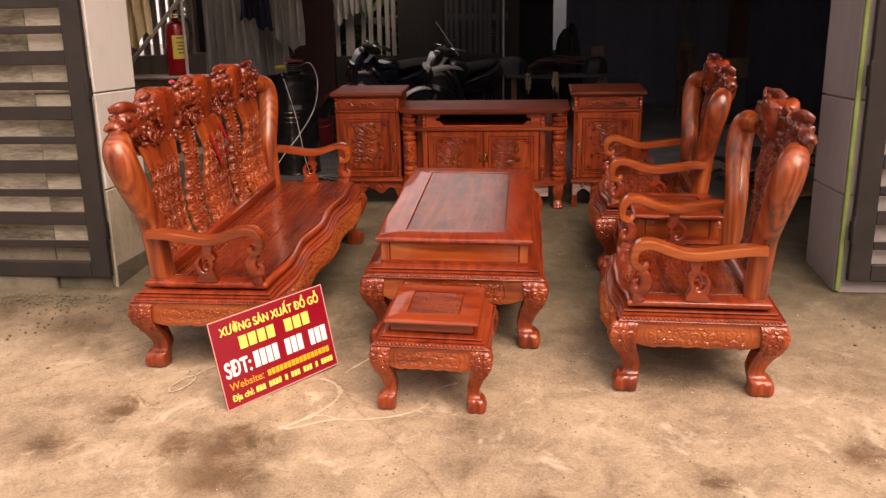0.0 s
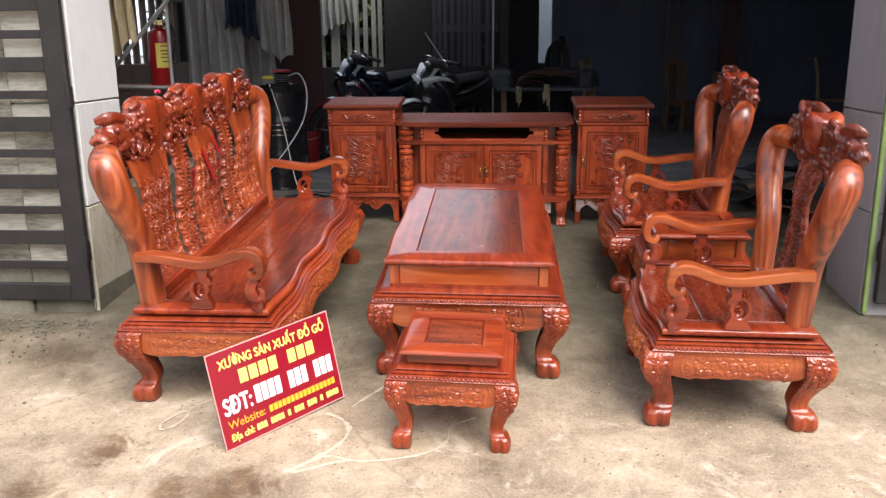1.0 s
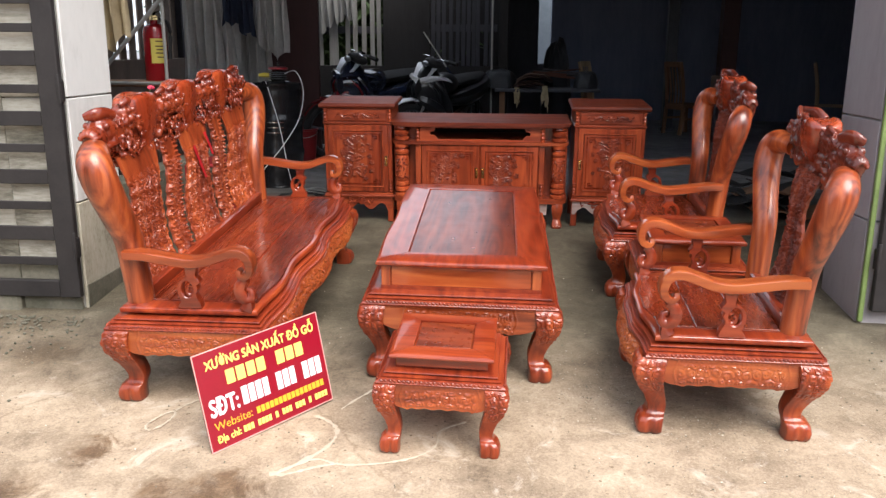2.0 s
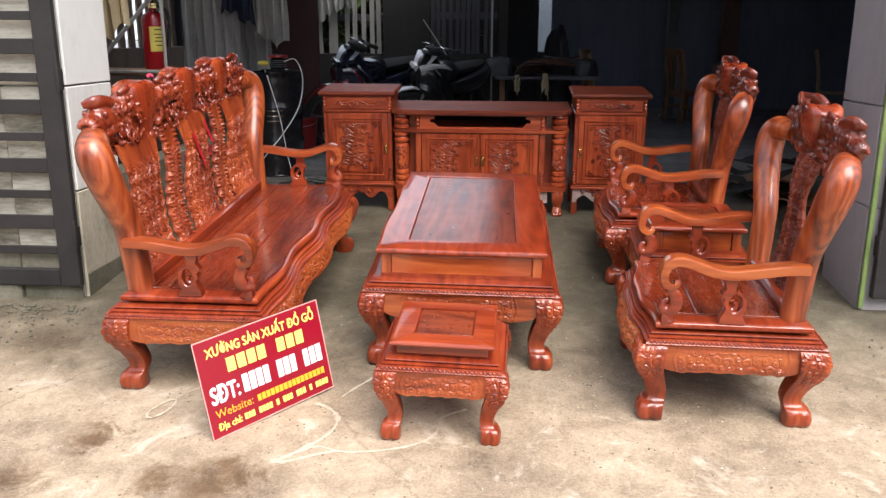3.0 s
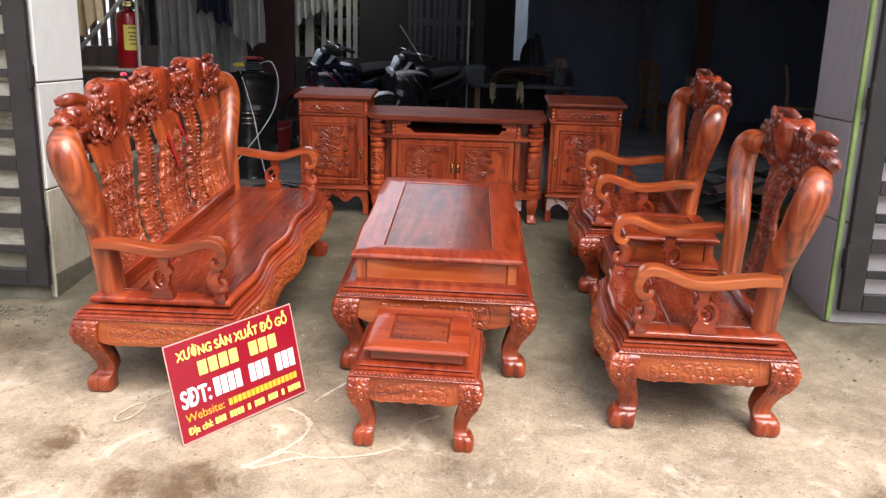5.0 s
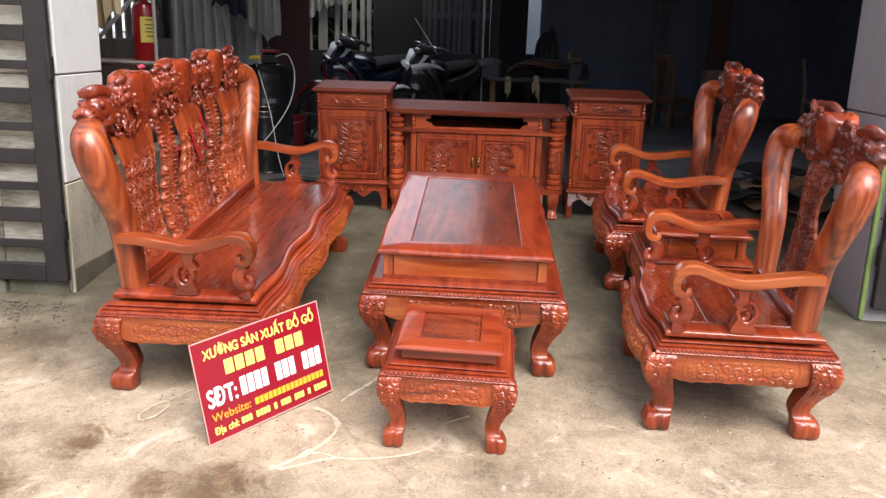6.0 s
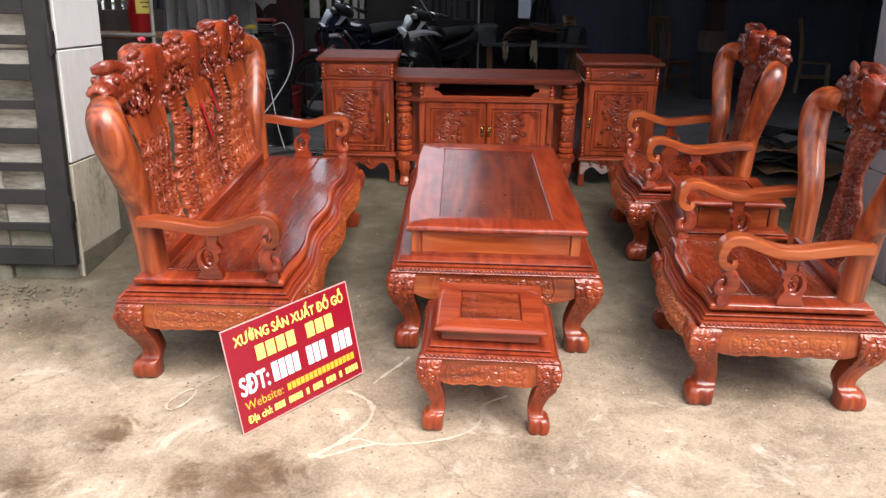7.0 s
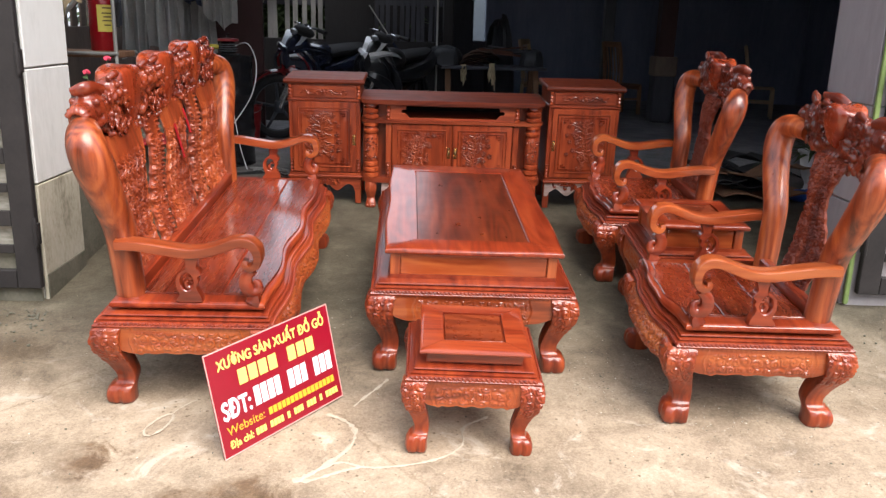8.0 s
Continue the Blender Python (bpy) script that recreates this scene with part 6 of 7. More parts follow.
def red_crate(m):
    ob = thing("plastic_stool", m, "red plastic stool standing behind the bench", "stool")
    part("seat", box(Shape(), -0.15, 0.15, -0.15, 0.15, 0.44, 0.47, 0.01), red_plastic, ob)
    for sx in (-1, 1):
        for sy in (-1, 1):
            s = Shape()
            tube(s, [(sx * 0.125, sy * 0.125, 0.445), (sx * 0.15, sy * 0.15, 0.2), (sx * 0.17, sy * 0.17, 0.0)], [0.026, 0.024, 0.022], 6, square=0.7)
            part("leg", s, red_plastic, ob)
    return ob


red_crate(RAMP @ pose(-2.30, 6.25, 0.0, 0, 0, 12))


def rack(m):
    """A light steel rack with a timber shelf and a slanting brace."""
    ob = thing("rack", m, "pale steel tube rack with a worn timber shelf", "rack")
    for x, y in ((-0.95, -0.02), (0.03, -0.02), (-0.95, 0.36)):
        part("upright", tube(Shape(), [(x, y, 0), (x, y, 2.0)], 0.013, 10), steel, ob)
    for y in (-0.02, 0.36):
        part("cross_tube", tube(Shape(), [(-0.97, y - 0.01, 1.030), (0.05, y - 0.01, 1.030)], 0.012, 10), steel, ob)
    part("brace", tube(Shape(), [(-0.62, -0.045, 0.94), (-0.40, -0.045, 1.17), (0.06, -0.045, 1.66)], 0.016, 10), steel, ob)
    part("shelf", box(Shape(), -0.96, 0.04, 0.005, 0.34, 1.000, 1.044, 0.006), raw_wood, ob, "thick worn brown board")
    return ob


RACK_Z = slope_z(6.25)
rack(pose(-2.605, 6.28, RACK_Z))


def extinguisher(m):
    ob = thing("fire_extinguisher", m, "red fire extinguisher with yellow label, on a timber shelf", "fire extinguisher")
    part("cylinder", lathe(Shape(), [(0.0, 0.0), (0.055, 0.0), (0.058, 0.006), (0.058, 0.36), (0.050, 0.395), (0.030, 0.415), (0.018, 0.42), (0.018, 0.44), (0.0, 0.44)], seg=24), material("red_enamel", (0.26, 0.008, 0.012), 0.25), ob)
    s = Shape()
    n, arc = 12, 1.5
    vs = [(0.0588 * math.cos(-2.2 + arc * i / n), 0.0588 * math.sin(-2.2 + arc * i / n), z) for z in (0.13, 0.31) for i in range(n + 1)]
    vs += [(0.0600 * math.cos(-2.2 + arc * i / n), 0.0600 * math.sin(-2.2 + arc * i / n), z) for z in (0.13, 0.31) for i in range(n + 1)]
    s.add(vs, [(2 * (n + 1) + i, 2 * (n + 1) + i + 1, 3 * (n + 1) + i + 1, 3 * (n + 1) + i) for i in range(n)])
    lab = part("paper_label", s, material("yellow_paper", (0.62, 0.52, 0.10), 0.6), ob, "yellow paper label")
    ink = material("dark_print", (0.10, 0.07, 0.03), 0.7)
    for z, w in ((0.285, 0.8), (0.25, 0.9), (0.225, 0.7), (0.20, 0.85), (0.17, 0.6)):
        k = Shape()
        a0, m2 = -1.45 - 0.45 * w, 8
        k.add([(0.0606 * math.cos(a0 + 0.9 * w * i / m2), 0.0606 * math.sin(a0 + 0.9 * w * i / m2), z + dz) for dz in (0, 0.009) for i in range(m2 + 1)], [(i, i + 1, m2 + 2 + i, m2 + 1 + i) for i in range(m2)])
        part("print_bar", k, ink, lab)
    part("valve", box(Shape(), -0.016, 0.016, -0.03, 0.02, 0.44, 0.48, 0.004), brass, ob)
    s = Shape()
    tube(s, [(0, 0.01, 0.478), (0, -0.04, 0.50), (0, -0.10, 0.505)], [0.008, 0.009, 0.006], 8, flat=0.5)
    tube(s, [(0, 0.01, 0.455), (0, -0.04, 0.465), (0, -0.09, 0.46)], [0.008, 0.008, 0.006], 8, flat=0.5)
    part("lever", s, black_paint, ob)
    s = Shape()
    tube(s, [(0.018, 0, 0.455), (0.06, 0, 0.44), (0.078, 0, 0.36), (0.072, 0, 0.22), (0.066, 0, 0.16)], [0.008, 0.009, 0.009, 0.009, 0.013], 8, steps=4)
    part("hose", s, black_rubber, ob)
    return ob


extinguisher(pose(-2.715, 6.42, RACK_Z + 1.044, 0, 0, 38) @ Matrix.Diagonal((1.5, 1.5, 1.0, 1)))

s = Shape()
box(s, LX - 0.16, LX + 0.0, FRONT + 0.505, 7.2, base_z - 0.1, LEVEL + 0.42, 0.01)
solid("wall_low", s, mossy, pose(0, 0, 0), "low stained cement wall running in from the pier", "wall", kind="structure")


def flowers(m):
    """A slim pot of cut roses."""
    ob = thing("flower_vase", m, "slim grey vase of pink and red roses on the low wall", "vase")
    part("vase", lathe(Shape(), [(0.0, 0), (0.045, 0), (0.05, 0.01), (0.04, 0.08), (0.055, 0.16), (0.06, 0.165), (0.05, 0.168), (0.0, 0.12)], seg=16), steel, ob)
    rnd = random.Random(2)
    pink = material("rose_petals", (0.66, 0.06, 0.12), 0.6)
    for i, (x, z) in enumerate(((0.05, 0.56), (0.0, 0.40), (-0.06, 0.48), (0.02, 0.30))):
        s = Shape()
        y = rnd.uniform(-0.05, 0.05)
        tube(s, [(0, 0, 0.12), (x * 0.5, y * 0.5, z * 0.6), (x, y, z)], 0.003, 5, steps=3)
        for k in range(7):
            c = Vector((x * rnd.uniform(0.4, 1), y + rnd.uniform(-0.02, 0.02), z * rnd.uniform(0.5, 0.95)))
            d = Vector((rnd.uniform(-1, 1), rnd.uniform(-1, 1), 0.4)).normalized() * 0.04
            e = d.orthogonal().normalized() * 0.014
            s.add([c, c + d * 0.5 + e, c + d, c + d * 0.5 - e], [(0, 1, 2, 3)])
        part("stem", s, leafy, ob)
        s = Shape()
        for k in range(9):
            a = k * 2.4
            ball(s, (x + 0.012 * math.cos(a) * (k / 9 + 0.3), y + 0.012 * math.sin(a) * (k / 9 + 0.3), z + 0.006 - 0.001 * k), (0.011, 0.007, 0.013), (30, 20, math.degrees(a)), 6, 5)
        part("blossom", s, pink, ob)
    return ob


flowers(pose(-2.375, 5.35, LEVEL + 0.42))


def motorbike(name, m, body, trim, fender, blade, nose, visor, label, steer=0.0):
    """A small step-through motorbike. It stands along +x, front wheel at x = 0.62; steer turns the front wheel and bars."""
    ob = thing(name, m, label, "motorbike", "parked motorbikes")
    turned = pose(0.53, 0, 0, 0, 0, steer) @ pose(-0.53, 0, 0)
    for x in (0.62, -0.62):
        w = thing("wheel", pose(0, 0, 0), "", "")
        w.parent = ob
        w.matrix_local = turned @ pose(x, 0, 0.29) if x > 0 else pose(x, 0, 0.29)
        s = Shape()
        n, k = 32, 10
        loft(s, [[((0.255 + 0.036 * math.cos(2 * math.pi * j / k)) * math.cos(2 * math.pi * i / n), 0.036 * math.sin(2 * math.pi * j / k), (0.255 + 0.036 * math.cos(2 * math.pi * j / k)) * math.sin(2 * math.pi * i / n)) for j in range(k)] for i in range(n + 1)], False)
        part("tyre", s, black_rubber, w)
        s = Shape()
        for i in range(5):
            a = i * 2 * math.pi / 5
            tube(s, [(0.03 * math.cos(a), 0, 0.03 * math.sin(a)), (0.22 * math.cos(a + 0.12), 0, 0.22 * math.sin(a + 0.12))], [0.018, 0.012], 6, up=(0, 1, 0))
        tube(s, [(0.225 * math.cos(i * 0.2618), 0, 0.225 * math.sin(i * 0.2618)) for i in range(25)], 0.014, 6, up=(0, 1, 0))
        lathe(s, [(0.04, -0.05), (0.045, -0.04), (0.045, 0.04), (0.04, 0.05)])
        part("rim", s, dark_steel, w)
    s = Shape()
    for y in (-0.07, 0.07):
        tube(s, [(0.62, y, 0.29), (0.50, y, 0.66)], 0.017, 8)
    part("fork", s, chrome, ob).matrix_local = turned
    s = Shape()
    loops = []
    for i in range(11):
        a = radians(25 + 125 * i / 10)
        r = 0.325
        loops.append([(0.62 + r * math.cos(a), y, 0.29 + (r + (0.0 if abs(y) > 0.03 else 0.018)) * math.sin(a)) for y in (-0.06, -0.03, 0, 0.03, 0.06)] + [(0.62 + (r - 0.012) * math.cos(a), y, 0.29 + (r - 0.012) * math.sin(a)) for y in (0.055, -0.055)])
    loft(s, loops)
    part("front_fender", s, fender, ob).matrix_local = turned
    s = Shape()
    for sy in (-1, 1):
        tube(s, [(0.52, sy * 0.06, 0.86), (0.44, sy * 0.15, 0.72), (0.36, sy * 0.17, 0.55), (0.26, sy * 0.13, 0.38), (0.14, sy * 0.09, 0.33)], [0.05, 0.085, 0.09, 0.07, 0.04], 10, flat=0.4, steps=4)
    shell = smooth_path([(0.63, 0.04, 0.66, 0.80), (0.55, 0.13, 0.52, 0.92), (0.43, 0.19, 0.42, 0.96), (0.29, 0.19, 0.36, 0.82), (0.15, 0.11, 0.34, 0.62)], 3)
    loops = []
    for x, h, lo, hi in shell:
        mid = (lo + hi) / 2
        loops.append([(x, h * math.cos(a) * (1 - 0.35 * abs(math.sin(a))), mid + (hi - lo) / 2 * math.sin(a)) for a in [2 * math.pi * i / 20 for i in range(20)]])
    loft(s, loops)
    part("leg_shield", s, body, ob)
    for sy in (-1, 1):
        for rows, coat in ((((0.66, 0.02, 0.83, 0.63, 0.03, 0.77), (0.60, 0.11, 0.86, 0.58, 0.105, 0.80), (0.50, 0.16, 0.86, 0.49, 0.158, 0.82), (0.38, 0.185, 0.84, 0.38, 0.182, 0.81), (0.26, 0.18, 0.80, 0.27, 0.178, 0.79)), blade), (((0.63, 0.03, 0.66, 0.61, 0.03, 0.58), (0.57, 0.12, 0.64, 0.55, 0.11, 0.52), (0.46, 0.18, 0.58, 0.44, 0.17, 0.45), (0.34, 0.19, 0.50, 0.33, 0.18, 0.40), (0.24, 0.16, 0.45, 0.24, 0.155, 0.42)), nose)):
            s = Shape()
            loft(s, [[(r[0], sy * r[1], r[2]), ((r[0] + r[3]) / 2 + 0.02, sy * ((r[1] + r[4]) / 2 + 0.012), (r[2] + r[5]) / 2), (r[3], sy * r[4], r[5]), (r[3] - 0.03, sy * (r[4] - 0.015), r[5]), ((r[0] + r[3]) / 2 - 0.03, sy * ((r[1] + r[4]) / 2 - 0.012), (r[2] + r[5]) / 2), (r[0] - 0.03, sy * (r[1] - 0.015), r[2])] for r in smooth_path(rows, 3)])
            part("blade_panel", s, coat, ob)
    s = Shape()
    ball(s, (0.16, 0, 0.745), (0.28, 0.135, 0.125), (0, 6, 0), 16, 9)
    part("centre_cover", s, trim, ob, "bulging dark cover ahead of the seat")
    s = Shape()
    ball(s, (0.565, 0, 0.70), (0.05, 0.085, 0.11), (0, -15, 0), 12, 8)
    for sy in (-1, 1):
        tube(s, [(0.575, sy * 0.05, 0.80), (0.52, sy * 0.13, 0.72), (0.46, sy * 0.165, 0.60)], [0.02, 0.035, 0.012], 8, flat=0.5, steps=3)
    part("nose_panel", s, nose, ob)
    s = Shape()
    ball(s, (0.44, 0, 0.975), (0.10, 0.11, 0.048), (0, -18, 0), 14, 9)
    part("handlebar_cover", s, black_rubber, ob).matrix_local = turned
    s = Shape()
    loft(s, [[(0.615 - 0.20 * v + 0.02 * abs(u), (0.080 + 0.055 * v) * u, 0.80 + 0.165 * v + g) for u in (-1, -0.5, 0, 0.5, 1)] + [(0.590 - 0.20 * v + 0.02 * abs(u), (0.075 + 0.050 * v) * u, 0.80 + 0.165 * v + g) for u in (1, 0.5, 0, -0.5, -1)] for v, g in ((0.0, 0.0), (0.4, 0.012), (0.8, 0.014), (1.0, 0.0))])
    part("visor", s, visor, ob, "pale glossy front visor")
    s = Shape()
    ball(s, (0.53, 0, 0.965), (0.035, 0.075, 0.034), (0, -15, 0), 12, 8)
    part("headlamp", s, glass_lens, ob, "clear headlamp").matrix_local = turned
    s = Shape()
    tube(s, [(0.33, -0.33, 1.0), (0.40, -0.18, 1.02), (0.45, 0, 1.0), (0.40, 0.18, 1.02), (0.33, 0.33, 1.0)], 0.011, 8, steps=4)
    part("handlebar", s, dark_steel, ob).matrix_local = turned
    for sy in (-1, 1):
        part("grip", tube(Shape(), [(0.37, sy * 0.24, 1.012), (0.325, sy * 0.345, 1.0)], 0.018, 10), black_rubber, ob).matrix_local = turned
        s = Shape()
        tube(s, [(0.44, sy * 0.16, 1.03), (0.47, sy * 0.26, 1.035), (0.455, sy * 0.33, 1.02)], 0.006, 6, steps=3)
        part("brake_lever", s, chrome, ob).matrix_local = turned
    s = Shape()
    tube(s, [(0.02, 0, 0.74), (-0.15, 0, 0.78), (-0.45, 0, 0.80), (-0.75, 0, 0.84)], [0.07, 0.12, 0.125, 0.06], 12, flat=0.45, steps=4)
    part("seat", s, black_rubber, ob)
    s = Shape()
    for sy in (-1, 1):
        tube(s, [(0.10, sy * 0.06, 0.60), (-0.15, sy * 0.12, 0.63), (-0.50, sy * 0.12, 0.70), (-0.82, sy * 0.05, 0.80)], [0.06, 0.10, 0.09, 0.04], 10, flat=0.9, steps=4)
    part("tail_panel", s, trim, ob)
    s = Shape()
    ball(s, (-0.84, 0, 0.78), (0.03, 0.06, 0.035), None, 10, 6)
    part("tail_lamp", s, red_plastic, ob)
    s = Shape()
    tube(s, [(0.36, 0, 0.62), (0.22, 0, 0.46), (0.0, 0, 0.44), (-0.3, 0, 0.50), (-0.62, 0, 0.60)], [0.05, 0.05, 0.05, 0.05, 0.04], 8, steps=3)
    part("frame", s, black_paint, ob)
    s = Shape()
    ball(s, (0.05, 0, 0.31), (0.17, 0.12, 0.10), None, 12, 8)
    tube(s, [(0.14, 0, 0.31), (0.30, 0, 0.34)], [0.07, 0.06], 10)
    part("engine", s, steel, ob)
    s = Shape()
    tube(s, [(0.18, -0.08, 0.25), (0.0, -0.12, 0.20), (-0.3, -0.13, 0.25), (-0.75, -0.13, 0.36)], [0.016, 0.02, 0.038, 0.045], 10, steps=4)
    part("exhaust", s, chrome, ob)
    s = Shape()
    for sy in (-1, 1):
        tube(s, [(-0.62, sy * 0.085, 0.29), (-0.48, sy * 0.10, 0.66)], 0.022, 8)
        tube(s, [(0.0, sy * 0.06, 0.30), (-0.62, sy * 0.085, 0.29)], 0.020, 6)
    part("swing_arm", s, black_paint, ob)
    s = Shape()
    tube(s, [(0.0, 0.12, 0.25), (-0.02, 0.26, 0.0)], 0.012, 6)
    part("side_stand", s, black_paint, ob)
    return ob


motorbike("motorbike", pose(-0.82, 9.98, LEVEL, -6, 0, 246) @ Matrix.Scale(1.12, 4), black_gloss, black_gloss, white_gloss, white_gloss, black_gloss, white_gloss, "white and black step-through motorbike leaning on its stand", -42)
motorbike("motorbike", pose(-1.64, 9.84, LEVEL, -6, 0, 246) @ Matrix.Scale(1.17, 4), navy, navy, maroon_gloss, navy, maroon_gloss, navy_white, "navy and red step-through motorbike leaning on its stand", -46)


pole = thing("broom_pole", pose(0, 0, 0), "slim pale pole with blue sleeve leaning on the motorbike", "pole")
part("lower_pole", tube(Shape(), [(-0.66, 10.28, 1.14), (-0.79, 10.25, 1.337)], 0.013, 8), cloth_blue, pole, "dark blue sleeve")
part("upper_pole", tube(Shape(), [(-0.79, 10.25, 1.337), (-1.066, 10.25, 1.744)], 0.008, 8), steel, pole)


dark_stick = mottled("red_brown_timber", [(0.3, (0.06, 0.02, 0.012)), (0.7, (0.13, 0.045, 0.025))], 3.0, 0.7, 0.2)


def workbench(m):
    ob = thing("workbench", m, "rough dark timber trestle bench", "workbench")
    for i in range(4):
        part("plank", box(Shape(), -0.65, 0.65, -0.34 + i * 0.17, -0.185 + i * 0.17, 0.72, 0.76, 0.005), soot, ob)
    for x in (-0.55, 0.55):
        for sy in (-1, 1):
            part("leg", tube(Shape(), [(x, sy * 0.12, 0.72), (x, sy * 0.36, 0.0)], 0.032, 4, square=1.0), raw_wood, ob)
        part("trestle_tie", box(Shape(), x - 0.02, x + 0.02, -0.26, 0.26, 0.30, 0.36, 0.004), raw_wood, ob)
    return ob


workbench(pose(0.42, 10.9, LEVEL, 0, 0, 3))
rnd = random.Random(17)
for i in range(9):
    long = rnd.uniform(0.40, 0.72)
    w, h = rnd.uniform(0.018, 0.055), rnd.uniform(0.012, 0.028)
    lay = i // 3
    s = box(Shape(), -long / 2, long / 2, -w / 2, w / 2, 0, h, 0.003)
    solid("offcut", s, (dark_stick, soot, black_board)[i % 3], pose(0.55 + rnd.uniform(-0.12, 0.14), 10.80 + (i % 3) * 0.10, LEVEL + 0.90 + lay * 0.030, 0, rnd.uniform(-6, 9), rnd.uniform(-22, 22)), "strip of sawn timber heaped on the bench", "offcut", "timber offcuts on the bench")


def folded_sheet(m, w, d, mat, label, seed):
    """A sheet folded flat: soft rounded edges and sagging ends."""
    rnd = random.Random(seed)
    s, n = Shape(), 14
    a, b = rnd.uniform(0.5, 1.5), rnd.uniform(0, 6)
    loops = []
    for i in range(n + 1):
        u = i / n * 2 - 1
        sag = -0.055 * max(0.0, abs(u) - 0.62) ** 1.3 * 3 + 0.006 * math.sin(u * 7 * a + b)
        t = 0.017 * (1 - 0.35 * abs(u) ** 6)
        k = 1 + 0.06 * math.sin(u * 5 + b)
        loops.append([(u * w / 2, d / 2 * k * math.cos(q) * (1 - 0.12 * math.sin(q) ** 2), 0.017 + sag + t * math.sin(q)) for q in [2 * math.pi * j / 14 for j in range(14)]])
    loft(s, loops)
    solid("folded_sheet", s, mat, m, label, "cloth", "sheets folded on the bench")


brown_cloth = mottled("brown_sacking", [(0.3, (0.050, 0.026, 0.018)), (0.6, (0.110, 0.060, 0.040)), (0.85, (0.18, 0.105, 0.072))], 5.0, 0.95, 0.3)
for i in range(6):
    folded_sheet(pose(0.19 + rnd.uniform(-0.03, 0.03) + 0.02 * i, 10.80 + rnd.uniform(-0.02, 0.02), LEVEL + 0.762 + i * 0.030, 0, rnd.uniform(-3, 3), rnd.uniform(-9, 9)), rnd.uniform(0.34, 0.44), rnd.uniform(0.30, 0.40), brown_cloth if i % 3 else maroon, "brown sacking sheet folded flat in a pile", 40 + i)
drape("rag", 0.36, 0.45, 10.535, LEVEL + 0.55, LEVEL + 0.80, cloth_tan, "pale tan rag hanging over the edge of the bench", 31, 2, 0.012)
drape("rag", 0.02, 0.10, 10.545, LEVEL + 0.60, LEVEL + 0.78, cloth_tan, "pale tan rag hanging over the edge of the bench", 33, 2, 0.012)


def tarp_heap(name, w, d, h, m, label, seed):
    """Something covered with a crumpled dark sheet."""
    s, n, rows = Shape(), 28, 9
    loops = []
    for j in range(rows + 1):
        v = j / rows
        z = h * math.sin(v * math.pi / 2) if j else 0.0
        k = math.cos(v * math.pi / 2) ** 0.45 if j < rows else 0.12
        loop = []
        for i in range(n):
            a = 2 * math.pi * i / n
            g = 1 + 0.16 * noise.noise(Vector((math.cos(a) * 2, math.sin(a) * 2, v * 2 + seed))) + 0.05 * math.sin(a * 7 + seed) * (1 - v)
            loop.append((math.cos(a) * w / 2 * k * g, math.sin(a) * d / 2 * k * g, z * (1 + 0.12 * noise.noise(Vector((math.cos(a) * 3, math.sin(a) * 3, seed))))))
        loops.append(loop)
    loft(s, loops)
    solid(name, s, tarp, m, label, "tarp")


tarp = mottled("dark_tarpaulin", [(0.3, (0.016, 0.018, 0.022)), (0.7, (0.034, 0.037, 0.044))], 4.0, 0.55, 0.3)
tarp_heap("tarpaulin", 0.46, 0.5, 0.22, pose(-0.16, 10.85, LEVEL + 0.762), "dark grey tarpaulin crumpled over tools on the workbench", 3)
tarp_heap("tarpaulin", 0.42, 0.5, 1.30, pose(0.60, 11.75, LEVEL), "black sheet thrown over a standing machine", 8)
tarp_heap("tarpaulin", 0.30, 0.3, 0.20, pose(0.93, 10.85, LEVEL + 0.762), "grey sack slumped at the end of the workbench", 5)


def dining_chair(m, mat, label):
    """A plain slat-back chair under construction."""
    ob = thing("chair", m, label, "chair", "chairs at the back")
    part("seat", box(Shape(), -0.21, 0.21, -0.21, 0.21, 0.43, 0.455, 0.006), mat, ob)
    for sx in (-1, 1):
        part("leg", tube(Shape(), [(sx * 0.19, -0.19, 0.43), (sx * 0.19, -0.20, 0)], 0.022, 4, square=1.0), mat, ob)
        s = Shape()
        tube(s, [(sx * 0.19, 0.22, 0), (sx * 0.19, 0.19, 0.43), (sx * 0.18, 0.21, 0.75), (sx * 0.17, 0.27, 1.06)], 0.021, 4, square=1.0, steps=4)
        part("back_post", s, mat, ob)
        part("side_rail", box(Shape(), sx * 0.19 - 0.012, sx * 0.19 + 0.012, -0.19, 0.19, 0.22, 0.25, 0.003), mat, ob)
    for i in range(4):
        x = -0.105 + i * 0.07
        s = Shape()
        tube(s, [(x, 0.19, 0.46), (x, 0.185, 0.62), (x, 0.215, 0.80), (x, 0.255, 1.0)], 0.013, 6, flat=0.6, steps=4)
        part("back_slat", s, mat, ob)
    part("crest", box(Shape(), -0.19, 0.19, 0.245, 0.275, 0.99, 1.07, 0.01), mat, ob)
    for y in (-0.19, 0.19):
        part("stretcher", box(Shape(), -0.18, 0.18, y - 0.012, y + 0.012, 0.37, 0.43, 0.003), mat, ob)
    return ob


dining_chair(pose(1.32, 12.80, LEVEL, 0, 0, 62), pale_wood, "unfinished pale timber chair with slatted back")
dining_chair(pose(2.62, 13.0, LEVEL, 0, 0, 118), raw_wood, "unfinished brown timber chair with slatted back")
dining_chair(pose(4.75, 13.0, LEVEL, 0, 0, 70), pale_wood, "unfinished pale timber chair with slatted back")

